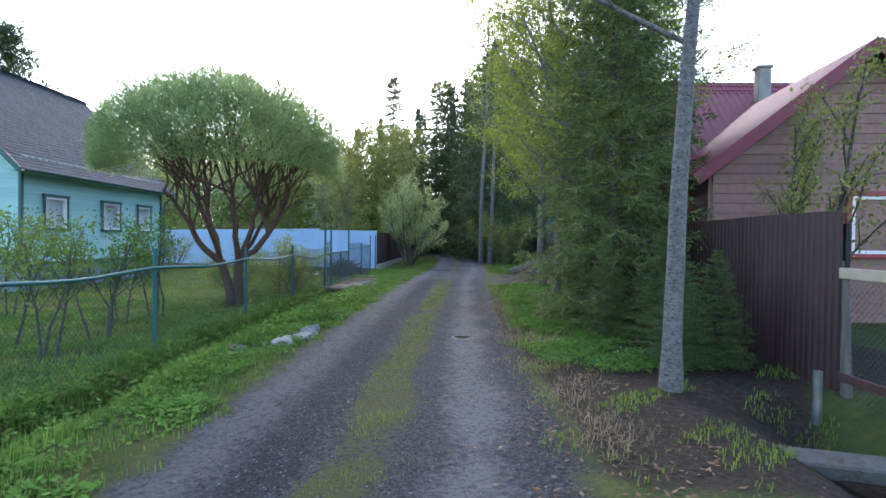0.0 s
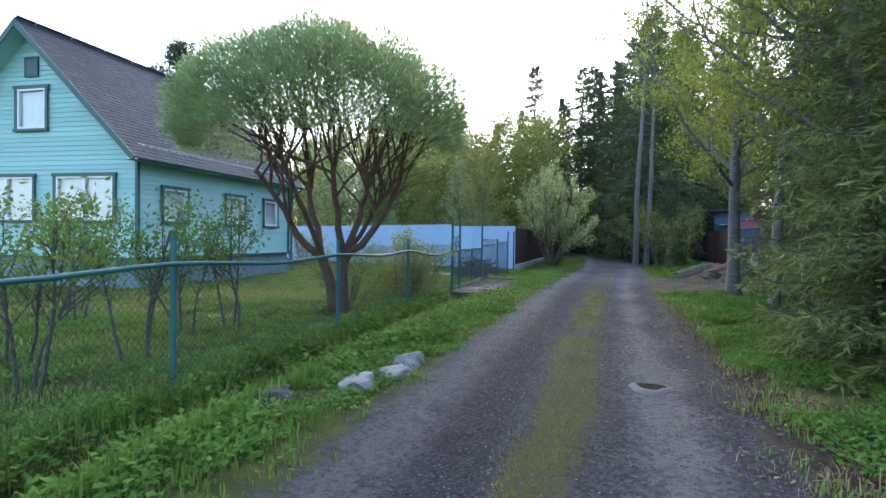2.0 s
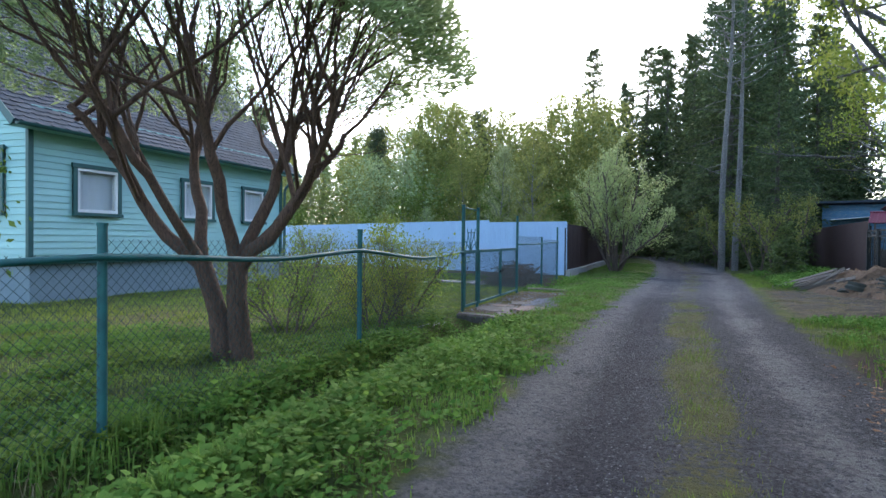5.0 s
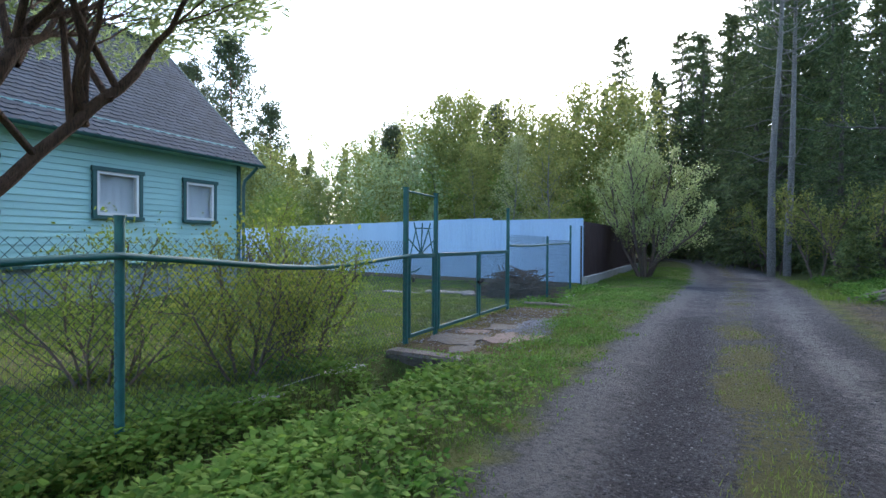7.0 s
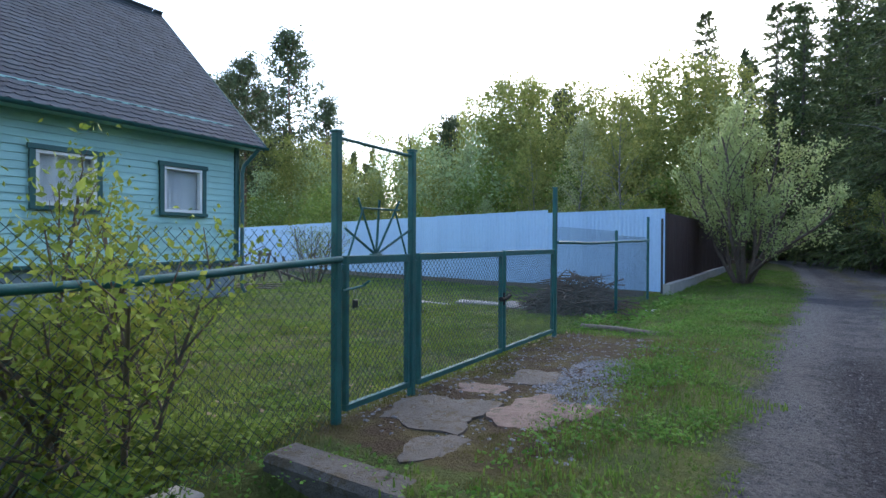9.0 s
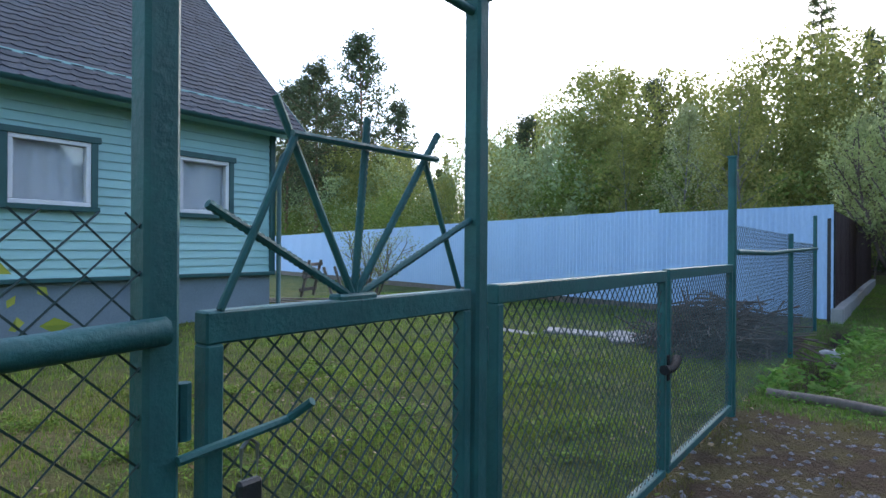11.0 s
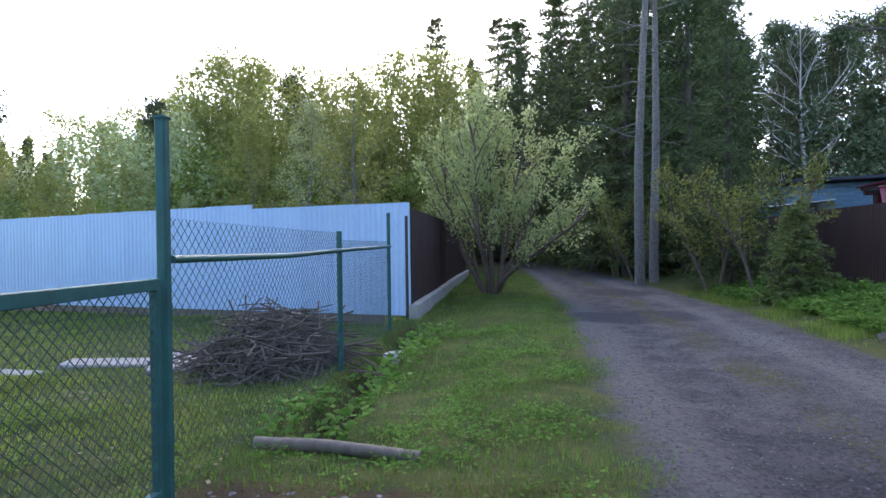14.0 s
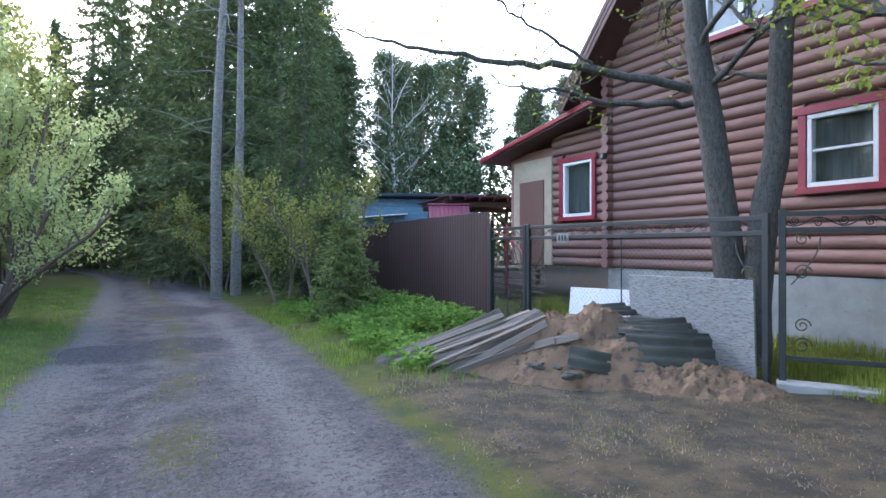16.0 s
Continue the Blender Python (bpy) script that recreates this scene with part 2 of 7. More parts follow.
M = {
    "mint": surface("mint_paint", (0.29, 0.53, 0.515), (0.33, 0.585, 0.565), 0.5, 1.5, 40, wear=(0.2, 0.41, 0.39), bump=0.2, stretch=(6, 0.6, 6), each=0.14, wear_at=(0.62, 0.8)),
    "teal": surface("dark_green_trim", (0.012, 0.075, 0.075), (0.02, 0.10, 0.095), 0.45, 4, 50, bump=0.15),
    "fence_green": surface("fence_green_paint", (0.008, 0.088, 0.09), (0.015, 0.132, 0.13), 0.62, 7, 60, wear=(0.05, 0.045, 0.03), bump=0.25, wear_at=(0.66, 0.8)),
    "wire": surface("green_wire", (0.008, 0.03, 0.027), (0.018, 0.052, 0.045), 0.5, 9, 80, bump=0.0),
    "white": surface("white_plastic", (0.72, 0.73, 0.74), (0.8, 0.8, 0.8), 0.35, 3, 30, bump=0.03),
    "blind": surface("white_blind", (0.68, 0.71, 0.74), (0.76, 0.78, 0.8), 0.8, 3, 30, bump=0.1, stretch=(8, 8, 0.5)),
    # darkness of an unlit room, put into the colour of sheets behind panes
    "room_shade": surface("painted_room_shade", (0.05, 0.06, 0.06), (0.12, 0.13, 0.13), 0.9, 2, 20, stretch=(10, 10, 0.6)),
    "plinth": surface("grey_plinth_render", (0.16, 0.22, 0.26), (0.20, 0.26, 0.30), 0.85, 1.2, 30, wear=(0.12, 0.16, 0.18)),
    "shingle": surface("grey_shingle", (0.031, 0.043, 0.058), (0.053, 0.07, 0.088), 0.95, 2, 120, bump=0.5, piece=0.28),
    "concrete": surface("weathered_concrete", (0.27, 0.27, 0.26), (0.38, 0.37, 0.35), 0.9, 3, 50, wear=(0.12, 0.13, 0.09), bump=0.5),
    "concrete_pink": surface("pinkish_concrete", (0.14, 0.092, 0.078), (0.23, 0.165, 0.145), 0.9, 5, 60, wear=(0.085, 0.07, 0.045), bump=0.8, wear_at=(0.5, 0.6)),
    "blue_sheet": surface("pale_blue_sheet", (0.33, 0.50, 0.74), (0.37, 0.55, 0.79), 0.42, 1.0, 25, wear=(0.27, 0.42, 0.62), bump=0.05, stretch=(1, 1, 0.3), each=0.05, wear_at=(0.66, 0.85)),
    "brown_sheet": surface("dark_brown_sheet", (0.035, 0.016, 0.016), (0.05, 0.023, 0.022), 0.6, 1.0, 25, wear=(0.065, 0.035, 0.03), bump=0.05, stretch=(1, 1, 0.3), each=0.06),
    "log": surface("brown_log_paint", (0.225, 0.118, 0.098), (0.29, 0.158, 0.132), 0.6, 1.5, 40, wear=(0.16, 0.085, 0.07), bump=0.2, stretch=(5, 0.5, 5), each=0.22),
    "log_end": surface("log_end_paint", (0.23, 0.115, 0.10), (0.28, 0.145, 0.13), 0.5, 5, 40, bump=0.2, each=0.1),
    "soffit": surface("brown_soffit", (0.07, 0.032, 0.03), (0.10, 0.045, 0.042), 0.55, 2, 30, bump=0.1, stretch=(1, 6, 1)),
    "red": surface("crimson_paint", (0.25, 0.012, 0.03), (0.31, 0.02, 0.04), 0.4, 3, 40, bump=0.1),
    "roof_red": surface("crimson_metal_tile", (0.15, 0.014, 0.034), (0.21, 0.024, 0.05), 0.55, 1.5, 30, bump=0.05),
    "plaster": surface("sandy_board", (0.42, 0.33, 0.24), (0.50, 0.41, 0.31), 0.85, 4, 60, bump=0.3),
    "door_brown": surface("brown_metal_door", (0.17, 0.085, 0.068), (0.19, 0.095, 0.078), 0.45, 3, 60, bump=0.1),
    "iron": surface("black_iron", (0.012, 0.016, 0.018), (0.025, 0.03, 0.032), 0.5, 8, 60, wear=(0.06, 0.055, 0.04), bump=0.2),
    "gilt": surface("worn_gilt_iron", (0.06, 0.05, 0.022), (0.13, 0.11, 0.05), 0.55, 8, 60, wear=(0.02, 0.02, 0.02), bump=0.2, wear_at=(0.45, 0.6)),
    "shed_blue": surface("peeling_blue_boards", (0.05, 0.15, 0.24), (0.08, 0.20, 0.30), 0.7, 2, 40, wear=(0.20, 0.24, 0.25), bump=0.4, stretch=(1, 1, 8), each=0.3, wear_at=(0.52, 0.62)),
    "tarp": surface("blue_plastic", (0.03, 0.16, 0.32), (0.05, 0.21, 0.38), 0.45, 3, 30, bump=0.1),
    "old_wood": surface("grey_old_wood", (0.12, 0.10, 0.085), (0.20, 0.17, 0.145), 0.85, 3, 60, wear=(0.06, 0.05, 0.045), bump=0.5, stretch=(6, 6, 0.7), each=0.3),
    "slate": surface("mossy_asbestos", (0.045, 0.05, 0.04), (0.09, 0.09, 0.075), 0.9, 4, 70, wear=(0.035, 0.04, 0.025), bump=0.5),
    "sand": surface("orange_sand", (0.15, 0.095, 0.058), (0.23, 0.145, 0.085), 0.95, 2.5, 70, wear=(0.08, 0.055, 0.04), bump=1.0, wear_at=(0.52, 0.62)),
    "stone": surface("pale_stone", (0.36, 0.37, 0.38), (0.47, 0.47, 0.46), 0.85, 5, 70, wear=(0.2, 0.2, 0.19), bump=0.5),
    "black_wrap": surface("black_tape", (0.008, 0.009, 0.01), (0.02, 0.02, 0.022), 0.95, 8, 60, bump=0.4),
    "gravel": surface("gravel_stone", (0.022, 0.024, 0.031), (0.095, 0.098, 0.115), 0.85, 30, 90, bump=0.3),
    "crushed": surface("crushed_stone", (0.10, 0.105, 0.12), (0.26, 0.265, 0.29), 0.85, 30, 90, bump=0.3),
    "bark_maple": surface("lichened_maple_bark", (0.062, 0.06, 0.055), (0.13, 0.127, 0.115), 0.9, 6, 26, wear=(0.025, 0.023, 0.022), bump=1.0, stretch=(5, 5, 1.6), wear_at=(0.5, 0.64)),
    "bark_willow": surface("willow_bark", (0.101, 0.053, 0.034), (0.176, 0.100, 0.068), 0.9, 5, 40, wear=(0.047, 0.025, 0.018), bump=1.0, stretch=(7, 7, 0.8), wear_at=(0.5, 0.6)),
    "bark_grey": surface("grey_bark", (0.12, 0.115, 0.11), (0.24, 0.23, 0.22), 0.85, 5, 30, wear=(0.05, 0.045, 0.04), bump=0.9, stretch=(2.0, 2.0, 4.0), wear_at=(0.52, 0.6)),
    "bark_birch": surface("birch_bark", (0.36, 0.35, 0.34), (0.46, 0.45, 0.43), 0.75, 3, 40, wear=(0.06, 0.05, 0.045), bump=0.4, stretch=(1, 1, 5), wear_at=(0.54, 0.62)),
    "bark_dark": surface("dark_bark", (0.075, 0.068, 0.06), (0.13, 0.118, 0.10), 0.9, 5, 26, wear=(0.025, 0.022, 0.02), bump=1.0, stretch=(5, 5, 1.3), wear_at=(0.5, 0.62)),
    "twig": surface("dry_twigs", (0.10, 0.075, 0.06), (0.16, 0.125, 0.105), 0.9, 9, 60, bump=0.2),
    "lf_willow": foliage("willow_leaves", (0.21, 0.27, 0.11), (0.33, 0.39, 0.18), 0.6),
    "lf_spruce": foliage("spruce_needles", (0.05, 0.075, 0.034), (0.11, 0.145, 0.055), 0.2),
    "lf_spruce_new": foliage("fresh_spruce_needles", (0.05, 0.092, 0.036), (0.175, 0.235, 0.08), 0.35),
    "bark_pine": surface("pine_bark", (0.13, 0.075, 0.05), (0.24, 0.14, 0.085), 0.9, 3, 30, wear=(0.07, 0.06, 0.05), bump=0.6),
    "lf_pine": foliage("pine_needles", (0.045, 0.07, 0.036), (0.095, 0.125, 0.06), 0.15),
    "lf_birch": foliage("birch_leaves", (0.15, 0.18, 0.045), (0.25, 0.265, 0.08), 0.45),
    "lf_fresh": foliage("fresh_leaves", (0.17, 0.22, 0.035), (0.28, 0.31, 0.07), 0.45),
    "lf_sage": foliage("sage_leaves", (0.20, 0.255, 0.11), (0.31, 0.36, 0.185), 0.5),
    "lf_pale": foliage("pale_willow_leaves", (0.26, 0.32, 0.13), (0.37, 0.42, 0.19), 0.6),
    "lf_shrub": foliage("shrub_leaves", (0.08, 0.15, 0.03), (0.16, 0.24, 0.055), 0.4),
    "lf_weed": foliage("weed_leaves", (0.075, 0.155, 0.026), (0.16, 0.25, 0.05), 0.4, 0.8),
    "grass": foliage("grass_blades", (0.095, 0.165, 0.028), (0.18, 0.25, 0.055), 0.35),
    "lawn": foliage("lawn_blades", (0.13, 0.195, 0.03), (0.24, 0.285, 0.06), 0.4),
    "moss_blades": foliage("yellowish_short_grass", (0.095, 0.105, 0.03), (0.165, 0.165, 0.055), 0.3),
    "dry_grass": foliage("dry_grass", (0.20, 0.16, 0.09), (0.30, 0.25, 0.15), 0.25),
    "dead_leaf": foliage("dead_leaves", (0.11, 0.06, 0.03), (0.20, 0.13, 0.075), 0.1),
    "glass": glass("window_glass"),
    "whitewash": surface("flaking_whitewash", (0.26, 0.265, 0.27), (0.36, 0.36, 0.36), 0.85, 5, 60, wear=(0.13, 0.115, 0.10), bump=0.7, stretch=(1.5, 1.5, 9), wear_at=(0.5, 0.6)),
    "slab_dark": surface("dark_sunken_concrete", (0.066, 0.06, 0.055), (0.115, 0.107, 0.1), 0.9, 5, 60, wear=(0.055, 0.042, 0.026), bump=0.8, wear_at=(0.5, 0.6)),
    "lump": surface("broken_concrete", (0.2, 0.2, 0.2), (0.29, 0.288, 0.28), 0.9, 6, 60, wear=(0.14, 0.14, 0.12), bump=0.8),
    "water": surface("puddle_mud", (0.012, 0.01, 0.008), (0.02, 0.016, 0.012), 0.15, 2, 30, bump=0.02),
    "chrome": surface("dull_steel", (0.25, 0.26, 0.27), (0.35, 0.36, 0.37), 0.35, 5, 50, bump=0.05, metal=0.8),
}

# ---- the ground ----
FENCE_TURN = 5.28
C_Y = np.array([-60, -4, 2, 8, 15, 20, 30, 36, 42, 48, 54, 60, 66, 72, 90, 200], float)
C_X = np.array([5.5, 1.5, 1.0, 0.5, 0.03, -0.3, -0.5, -0.95, -1.5, -2.1, -3.1, -4.6, -7.0, -11, -30, -160], float)


def road_x(y):
    return np.interp(y, C_Y, C_X)


def fence_x(y):
    return -3.0 - 0.0925 * (np.asarray(y) - 4.9)


def smooth01(a, lo, hi):
    k = np.clip((np.asarray(a, float) - lo) / (hi - lo), 0, 1)
    return k * k * (3 - 2 * k)


def between(a, lo, hi, soft=0.4):
    return smooth01(a, lo - soft, lo + soft) * (1 - smooth01(a, hi - soft, hi + soft))


def ground_z(x, y):
    x, y = np.asarray(x, float), np.asarray(y, float)
    d, f = x - road_x(y), x - fence_x(y)
    near = smooth01(70 - np.abs(y - 20), 0, 20)
    z = -0.025 * np.exp(-((np.abs(d) - 0.8) / 0.35) ** 2) + 0.012 * wob(x, y, 2.1)
    z = z + 0.04 * between(d, -3.0, -1.9, 0.2) * near
    z = z - 0.10 * smooth01(-f, -0.3, 0.6) * near
    z = z - 0.36 * np.exp(-((f - 0.62) / 0.34) ** 2) * between(y, -8, 15.3, 0.25)
    z = z - 0.32 * np.exp(-((f - 0.75) / 0.33) ** 2) * between(y, 13.6, 15.35, 0.12)
    z = z - 0.34 * np.exp(-((f - 0.36) / 0.2) ** 2) * between(y, 21.6, 27.5, 0.3)
    z = z + 0.30 * smooth01(d, 2.6, 4.6) * smooth01(y, 25.5, 28)
    z = z + 0.12 * smooth01(d, 2.0, 3.5) * between(y, 5, 21, 1.0)
    z = z - 0.45 * np.exp(-((x - 5.2) / 0.6) ** 2) * between(y, -1.5, 3.6, 0.4)
    z = z + 0.03 * wob(x, y, 0.7) * smooth01(np.abs(d), 1.6, 2.4)
    return z


def build_ground():
    xs = np.concatenate([[-900, -400, -200, -110, -70, -50, -40, -33, -28, -24], np.arange(-21, -7, 0.5), np.arange(-7, 6.5, 0.11), np.arange(6.5, 16, 0.6), [18, 21, 25, 30, 38, 50, 70, 110, 200, 400, 900]])
    ys = np.concatenate([[-900, -400, -150, -60, -30, -16, -10, -7], np.arange(-5, 36, 0.13), np.arange(36, 75, 0.5), [78, 82, 88, 96, 110, 140, 200, 400, 900]])
    X, Y = np.meshgrid(xs, ys, indexing="ij")
    Z = ground_z(X, Y)
    nx, ny = X.shape
    i, j = np.meshgrid(np.arange(nx - 1), np.arange(ny - 1), indexing="ij")
    a = (i * ny + j).ravel()
    me = Buf().add(np.stack([X, Y, Z], -1).reshape(-1, 3), np.stack([a, a + ny, a + ny + 1, a + 1], -1)).data("ground", True)
    d, f = X - road_x(Y), X - fence_x(Y)
    pad = between(Y, 15.9, 20.9, 0.25) * between(f, -0.1, 1.5, 0.25)
    litter = between(d, 1.75, 4.5, 0.35) * between(Y, 1.0, 6.6, 0.5) + 0.9 * between(d, 1.5, 2.2, 0.2) * between(Y, 5, 15, 1.5) + between(d, 3.2, 7, 0.6) * between(Y, 4, 21, 1)
    ditch = np.exp(-((f - 0.62) / 0.3) ** 2) * between(Y, -8, 15.3, 0.3) + np.exp(-((f - 0.36) / 0.2) ** 2) * between(Y, 21.4, 27.6, 0.3)
    yard = between(d, 1.9, 8, 0.6) * between(Y, 17.5, 26.0, 0.9)
    woods = smooth01(Y, 52, 60) + smooth01(d, 5.5, 8) * smooth01(Y, 30, 34)
    strip_mask = np.exp(-((d + 0.03 + 0.1 * wob(X, Y, 0.8)) / (0.31 + 0.07 * wob(X + 3, Y, 0.6))) ** 4) * (0.8 + 0.45 * wob(X, Y, 1.5)) * (1 - 0.4 * smooth01(Y, 18, 22))
    trampled = np.exp(-(((X + 8.2) / 1.5) ** 2 + ((Y - 14.5) / 4.5) ** 2))
    for name, val in (("lat", d), ("soil", np.clip(litter + ditch + 0.6 * pad + woods * (np.abs(d) > 1.7), 0, 1)), ("sandy", np.clip(yard, 0, 1)), ("pad", pad), ("worn", trampled), ("strip", strip_mask), ("patch", np.exp(-((d + 0.45) / 1.25) ** 4 - ((Y - 29.0 - 0.15 * d) / 0.85) ** 4) + np.exp(-((d - 0.2) / 1.0) ** 2 - ((Y - 34.5) / 1.6) ** 2)), ("yon", smooth01(Y, 20, 23))):
        at = me.attributes.new(name, "FLOAT", "POINT")
        at.data.foreach_set("value", val.ravel())
    m, t, b, link = nodes_of("ground_cover")

    def attr(n):
        k = t.nodes.new("ShaderNodeAttribute")
        k.attribute_name = n
        return k.outputs["Fac"]

    big, mid, small, grit = noise_fac(t, 0.5), noise_fac(t, 2.5, 6), noise_fac(t, 14, 6), noise_fac(t, 90, 5, rough=0.7)
    vor = t.nodes.new("ShaderNodeTexVoronoi")
    vor.inputs["Scale"].default_value = 42
    link(t.nodes.new("ShaderNodeTexCoord").outputs["Object"], vor.inputs["Vector"])
    lat = attr("lat")
    side = calc(t, "ABSOLUTE", lat)
    edge = calc(t, "ADD", side, calc(t, "MULTIPLY", calc(t, "SUBTRACT", mid, 0.5), 0.7))
    grass = mix(t, step_ramp(t, mid, 0.35, 0.65), (0.07, 0.115, 0.025), (0.135, 0.16, 0.04))
    grass = mix(t, calc(t, "MULTIPLY", small, 0.6), grass, (0.05, 0.045, 0.025))
    grass = mix(t, calc(t, "MULTIPLY", attr("worn"), step_ramp(t, small, 0.3, 0.6)), grass, (0.22, 0.17, 0.08))
    soil = mix(t, step_ramp(t, small, 0.3, 0.7), (0.028, 0.022, 0.017), (0.075, 0.056, 0.042))
    sand = mix(t, step_ramp(t, mid, 0.35, 0.65), (0.062, 0.057, 0.046), (0.145, 0.12, 0.078))
    stones = mix(t, vor.outputs["Color"], (0.017, 0.018, 0.023), (0.10, 0.103, 0.116))
    dust = mix(t, grit, (0.128, 0.13, 0.133), (0.235, 0.237, 0.24))
    track = calc(t, "ADD", calc(t, "ABSOLUTE", calc(t, "SUBTRACT", lat, 0.85)), calc(t, "MULTIPLY", calc(t, "SUBTRACT", big, 0.5), 1.1))
    pale = calc(t, "SUBTRACT", 1.0, step_ramp(t, calc(t, "ADD", track, calc(t, "MULTIPLY", calc(t, "SUBTRACT", small, 0.5), 0.9)), 0.0, 0.42))
    left = calc(t, "ADD", calc(t, "ABSOLUTE", calc(t, "ADD", lat, 1.3)), calc(t, "MULTIPLY", calc(t, "SUBTRACT", mid, 0.5), 0.8))
    pale_left = calc(t, "SUBTRACT", 1.0, step_ramp(t, calc(t, "ADD", left, calc(t, "MULTIPLY", calc(t, "SUBTRACT", small, 0.5), 0.8)), 0.0, 0.45))
    road = mix(t, calc(t, "MAXIMUM", calc(t, "MULTIPLY", pale, 0.92), calc(t, "MULTIPLY", pale_left, 0.6)), stones, dust)
    band = calc(t, "ADD", calc(t, "ABSOLUTE", calc(t, "ADD", lat, 0.66)), calc(t, "MULTIPLY", calc(t, "SUBTRACT", mid, 0.5), 0.5))
    band = calc(t, "SUBTRACT", 1.0, step_ramp(t, calc(t, "ADD", band, calc(t, "MULTIPLY", calc(t, "SUBTRACT", small, 0.5), 0.3)), 0.12, 0.36))
    road = mix(t, calc(t, "MULTIPLY", band, 0.85), road, mix(t, vor.outputs["Color"], (0.007, 0.008, 0.012), (0.042, 0.045, 0.06)))
    road = mix(t, calc(t, "MULTIPLY", attr("yon"), calc(t, "ADD", 0.22, calc(t, "MULTIPLY", step_ramp(t, mid, 0.34, 0.66), 0.45))), road, dust)
    heavy = step_ramp(t, calc(t, "ADD", attr("patch"), calc(t, "MULTIPLY", calc(t, "SUBTRACT", small, 0.5), 0.9)), 0.3, 0.6)
    road = mix(t, calc(t, "MULTIPLY", heavy, 0.85), road, mix(t, vor.outputs["Color"], (0.02, 0.023, 0.032), (0.095, 0.1, 0.12)))
    chips = step_ramp(t, noise_fac(t, 17, 8, rough=0.8), 0.5, 0.58)
    road = mix(t, calc(t, "MULTIPLY", chips, 0.6), road, mix(t, vor.outputs["Color"], (0.01, 0.011, 0.016), (0.07, 0.073, 0.09)))
    road = mix(t, calc(t, "MULTIPLY", step_ramp(t, noise_fac(t, 31, 6, rough=0.75), 0.58, 0.66), 0.7), road, (0.21, 0.212, 0.22))
    strip = step_ramp(t, calc(t, "ADD", attr("strip"), calc(t, "MULTIPLY", calc(t, "SUBTRACT", small, 0.5), 1.6)), 0.3, 0.75)
    road = mix(t, strip, road, mix(t, small, (0.058, 0.075, 0.024), (0.125, 0.112, 0.05)))
    breakup = calc(t, "MULTIPLY", calc(t, "SUBTRACT", small, 0.5), 0.9)
    col = mix(t, step_ramp(t, calc(t, "ADD", attr("soil"), breakup), 0.35, 0.75), grass, soil)
    col = mix(t, step_ramp(t, calc(t, "ADD", attr("sandy"), breakup), 0.35, 0.75), col, sand)
    col = mix(t, step_ramp(t, calc(t, "ADD", attr("pad"), breakup), 0.4, 0.7), col, mix(t, step_ramp(t, mid, 0.4, 0.6), (0.075, 0.052, 0.033), (0.10, 0.085, 0.035)))
    on_road = calc(t, "SUBTRACT", 1.0, step_ramp(t, edge, 1.45, 1.8))
    col = mix(t, on_road, col, road)
    col = mix(t, calc(t, "MULTIPLY", grit, 0.35), col, (0.03, 0.028, 0.025))
    link(col, b.inputs["Base Color"])
    b.inputs["Roughness"].default_value = 0.95
    b.inputs["Specular IOR Level"].default_value = 0.12
    h = calc(t, "ADD", calc(t, "MULTIPLY", vor.outputs["Distance"], -0.8), calc(t, "ADD", calc(t, "MULTIPLY", small, 1.5), grit))
    relief(t, b, h, 0.9, 0.04)
    me.materials.append(m)
    tagged(new("ground", me), "ground with a two-track gravel lane and grassy verges", "ground", kind="structure")


build_ground()

# ---- the mint-green house ----
H = pose(-12.78, 13.24, -0.12, 0, 0, 6.5)
LEN, WID, BASE, EAVE, RIDGE = 8.95, 7.7, 0.86, 4.19, 7.95


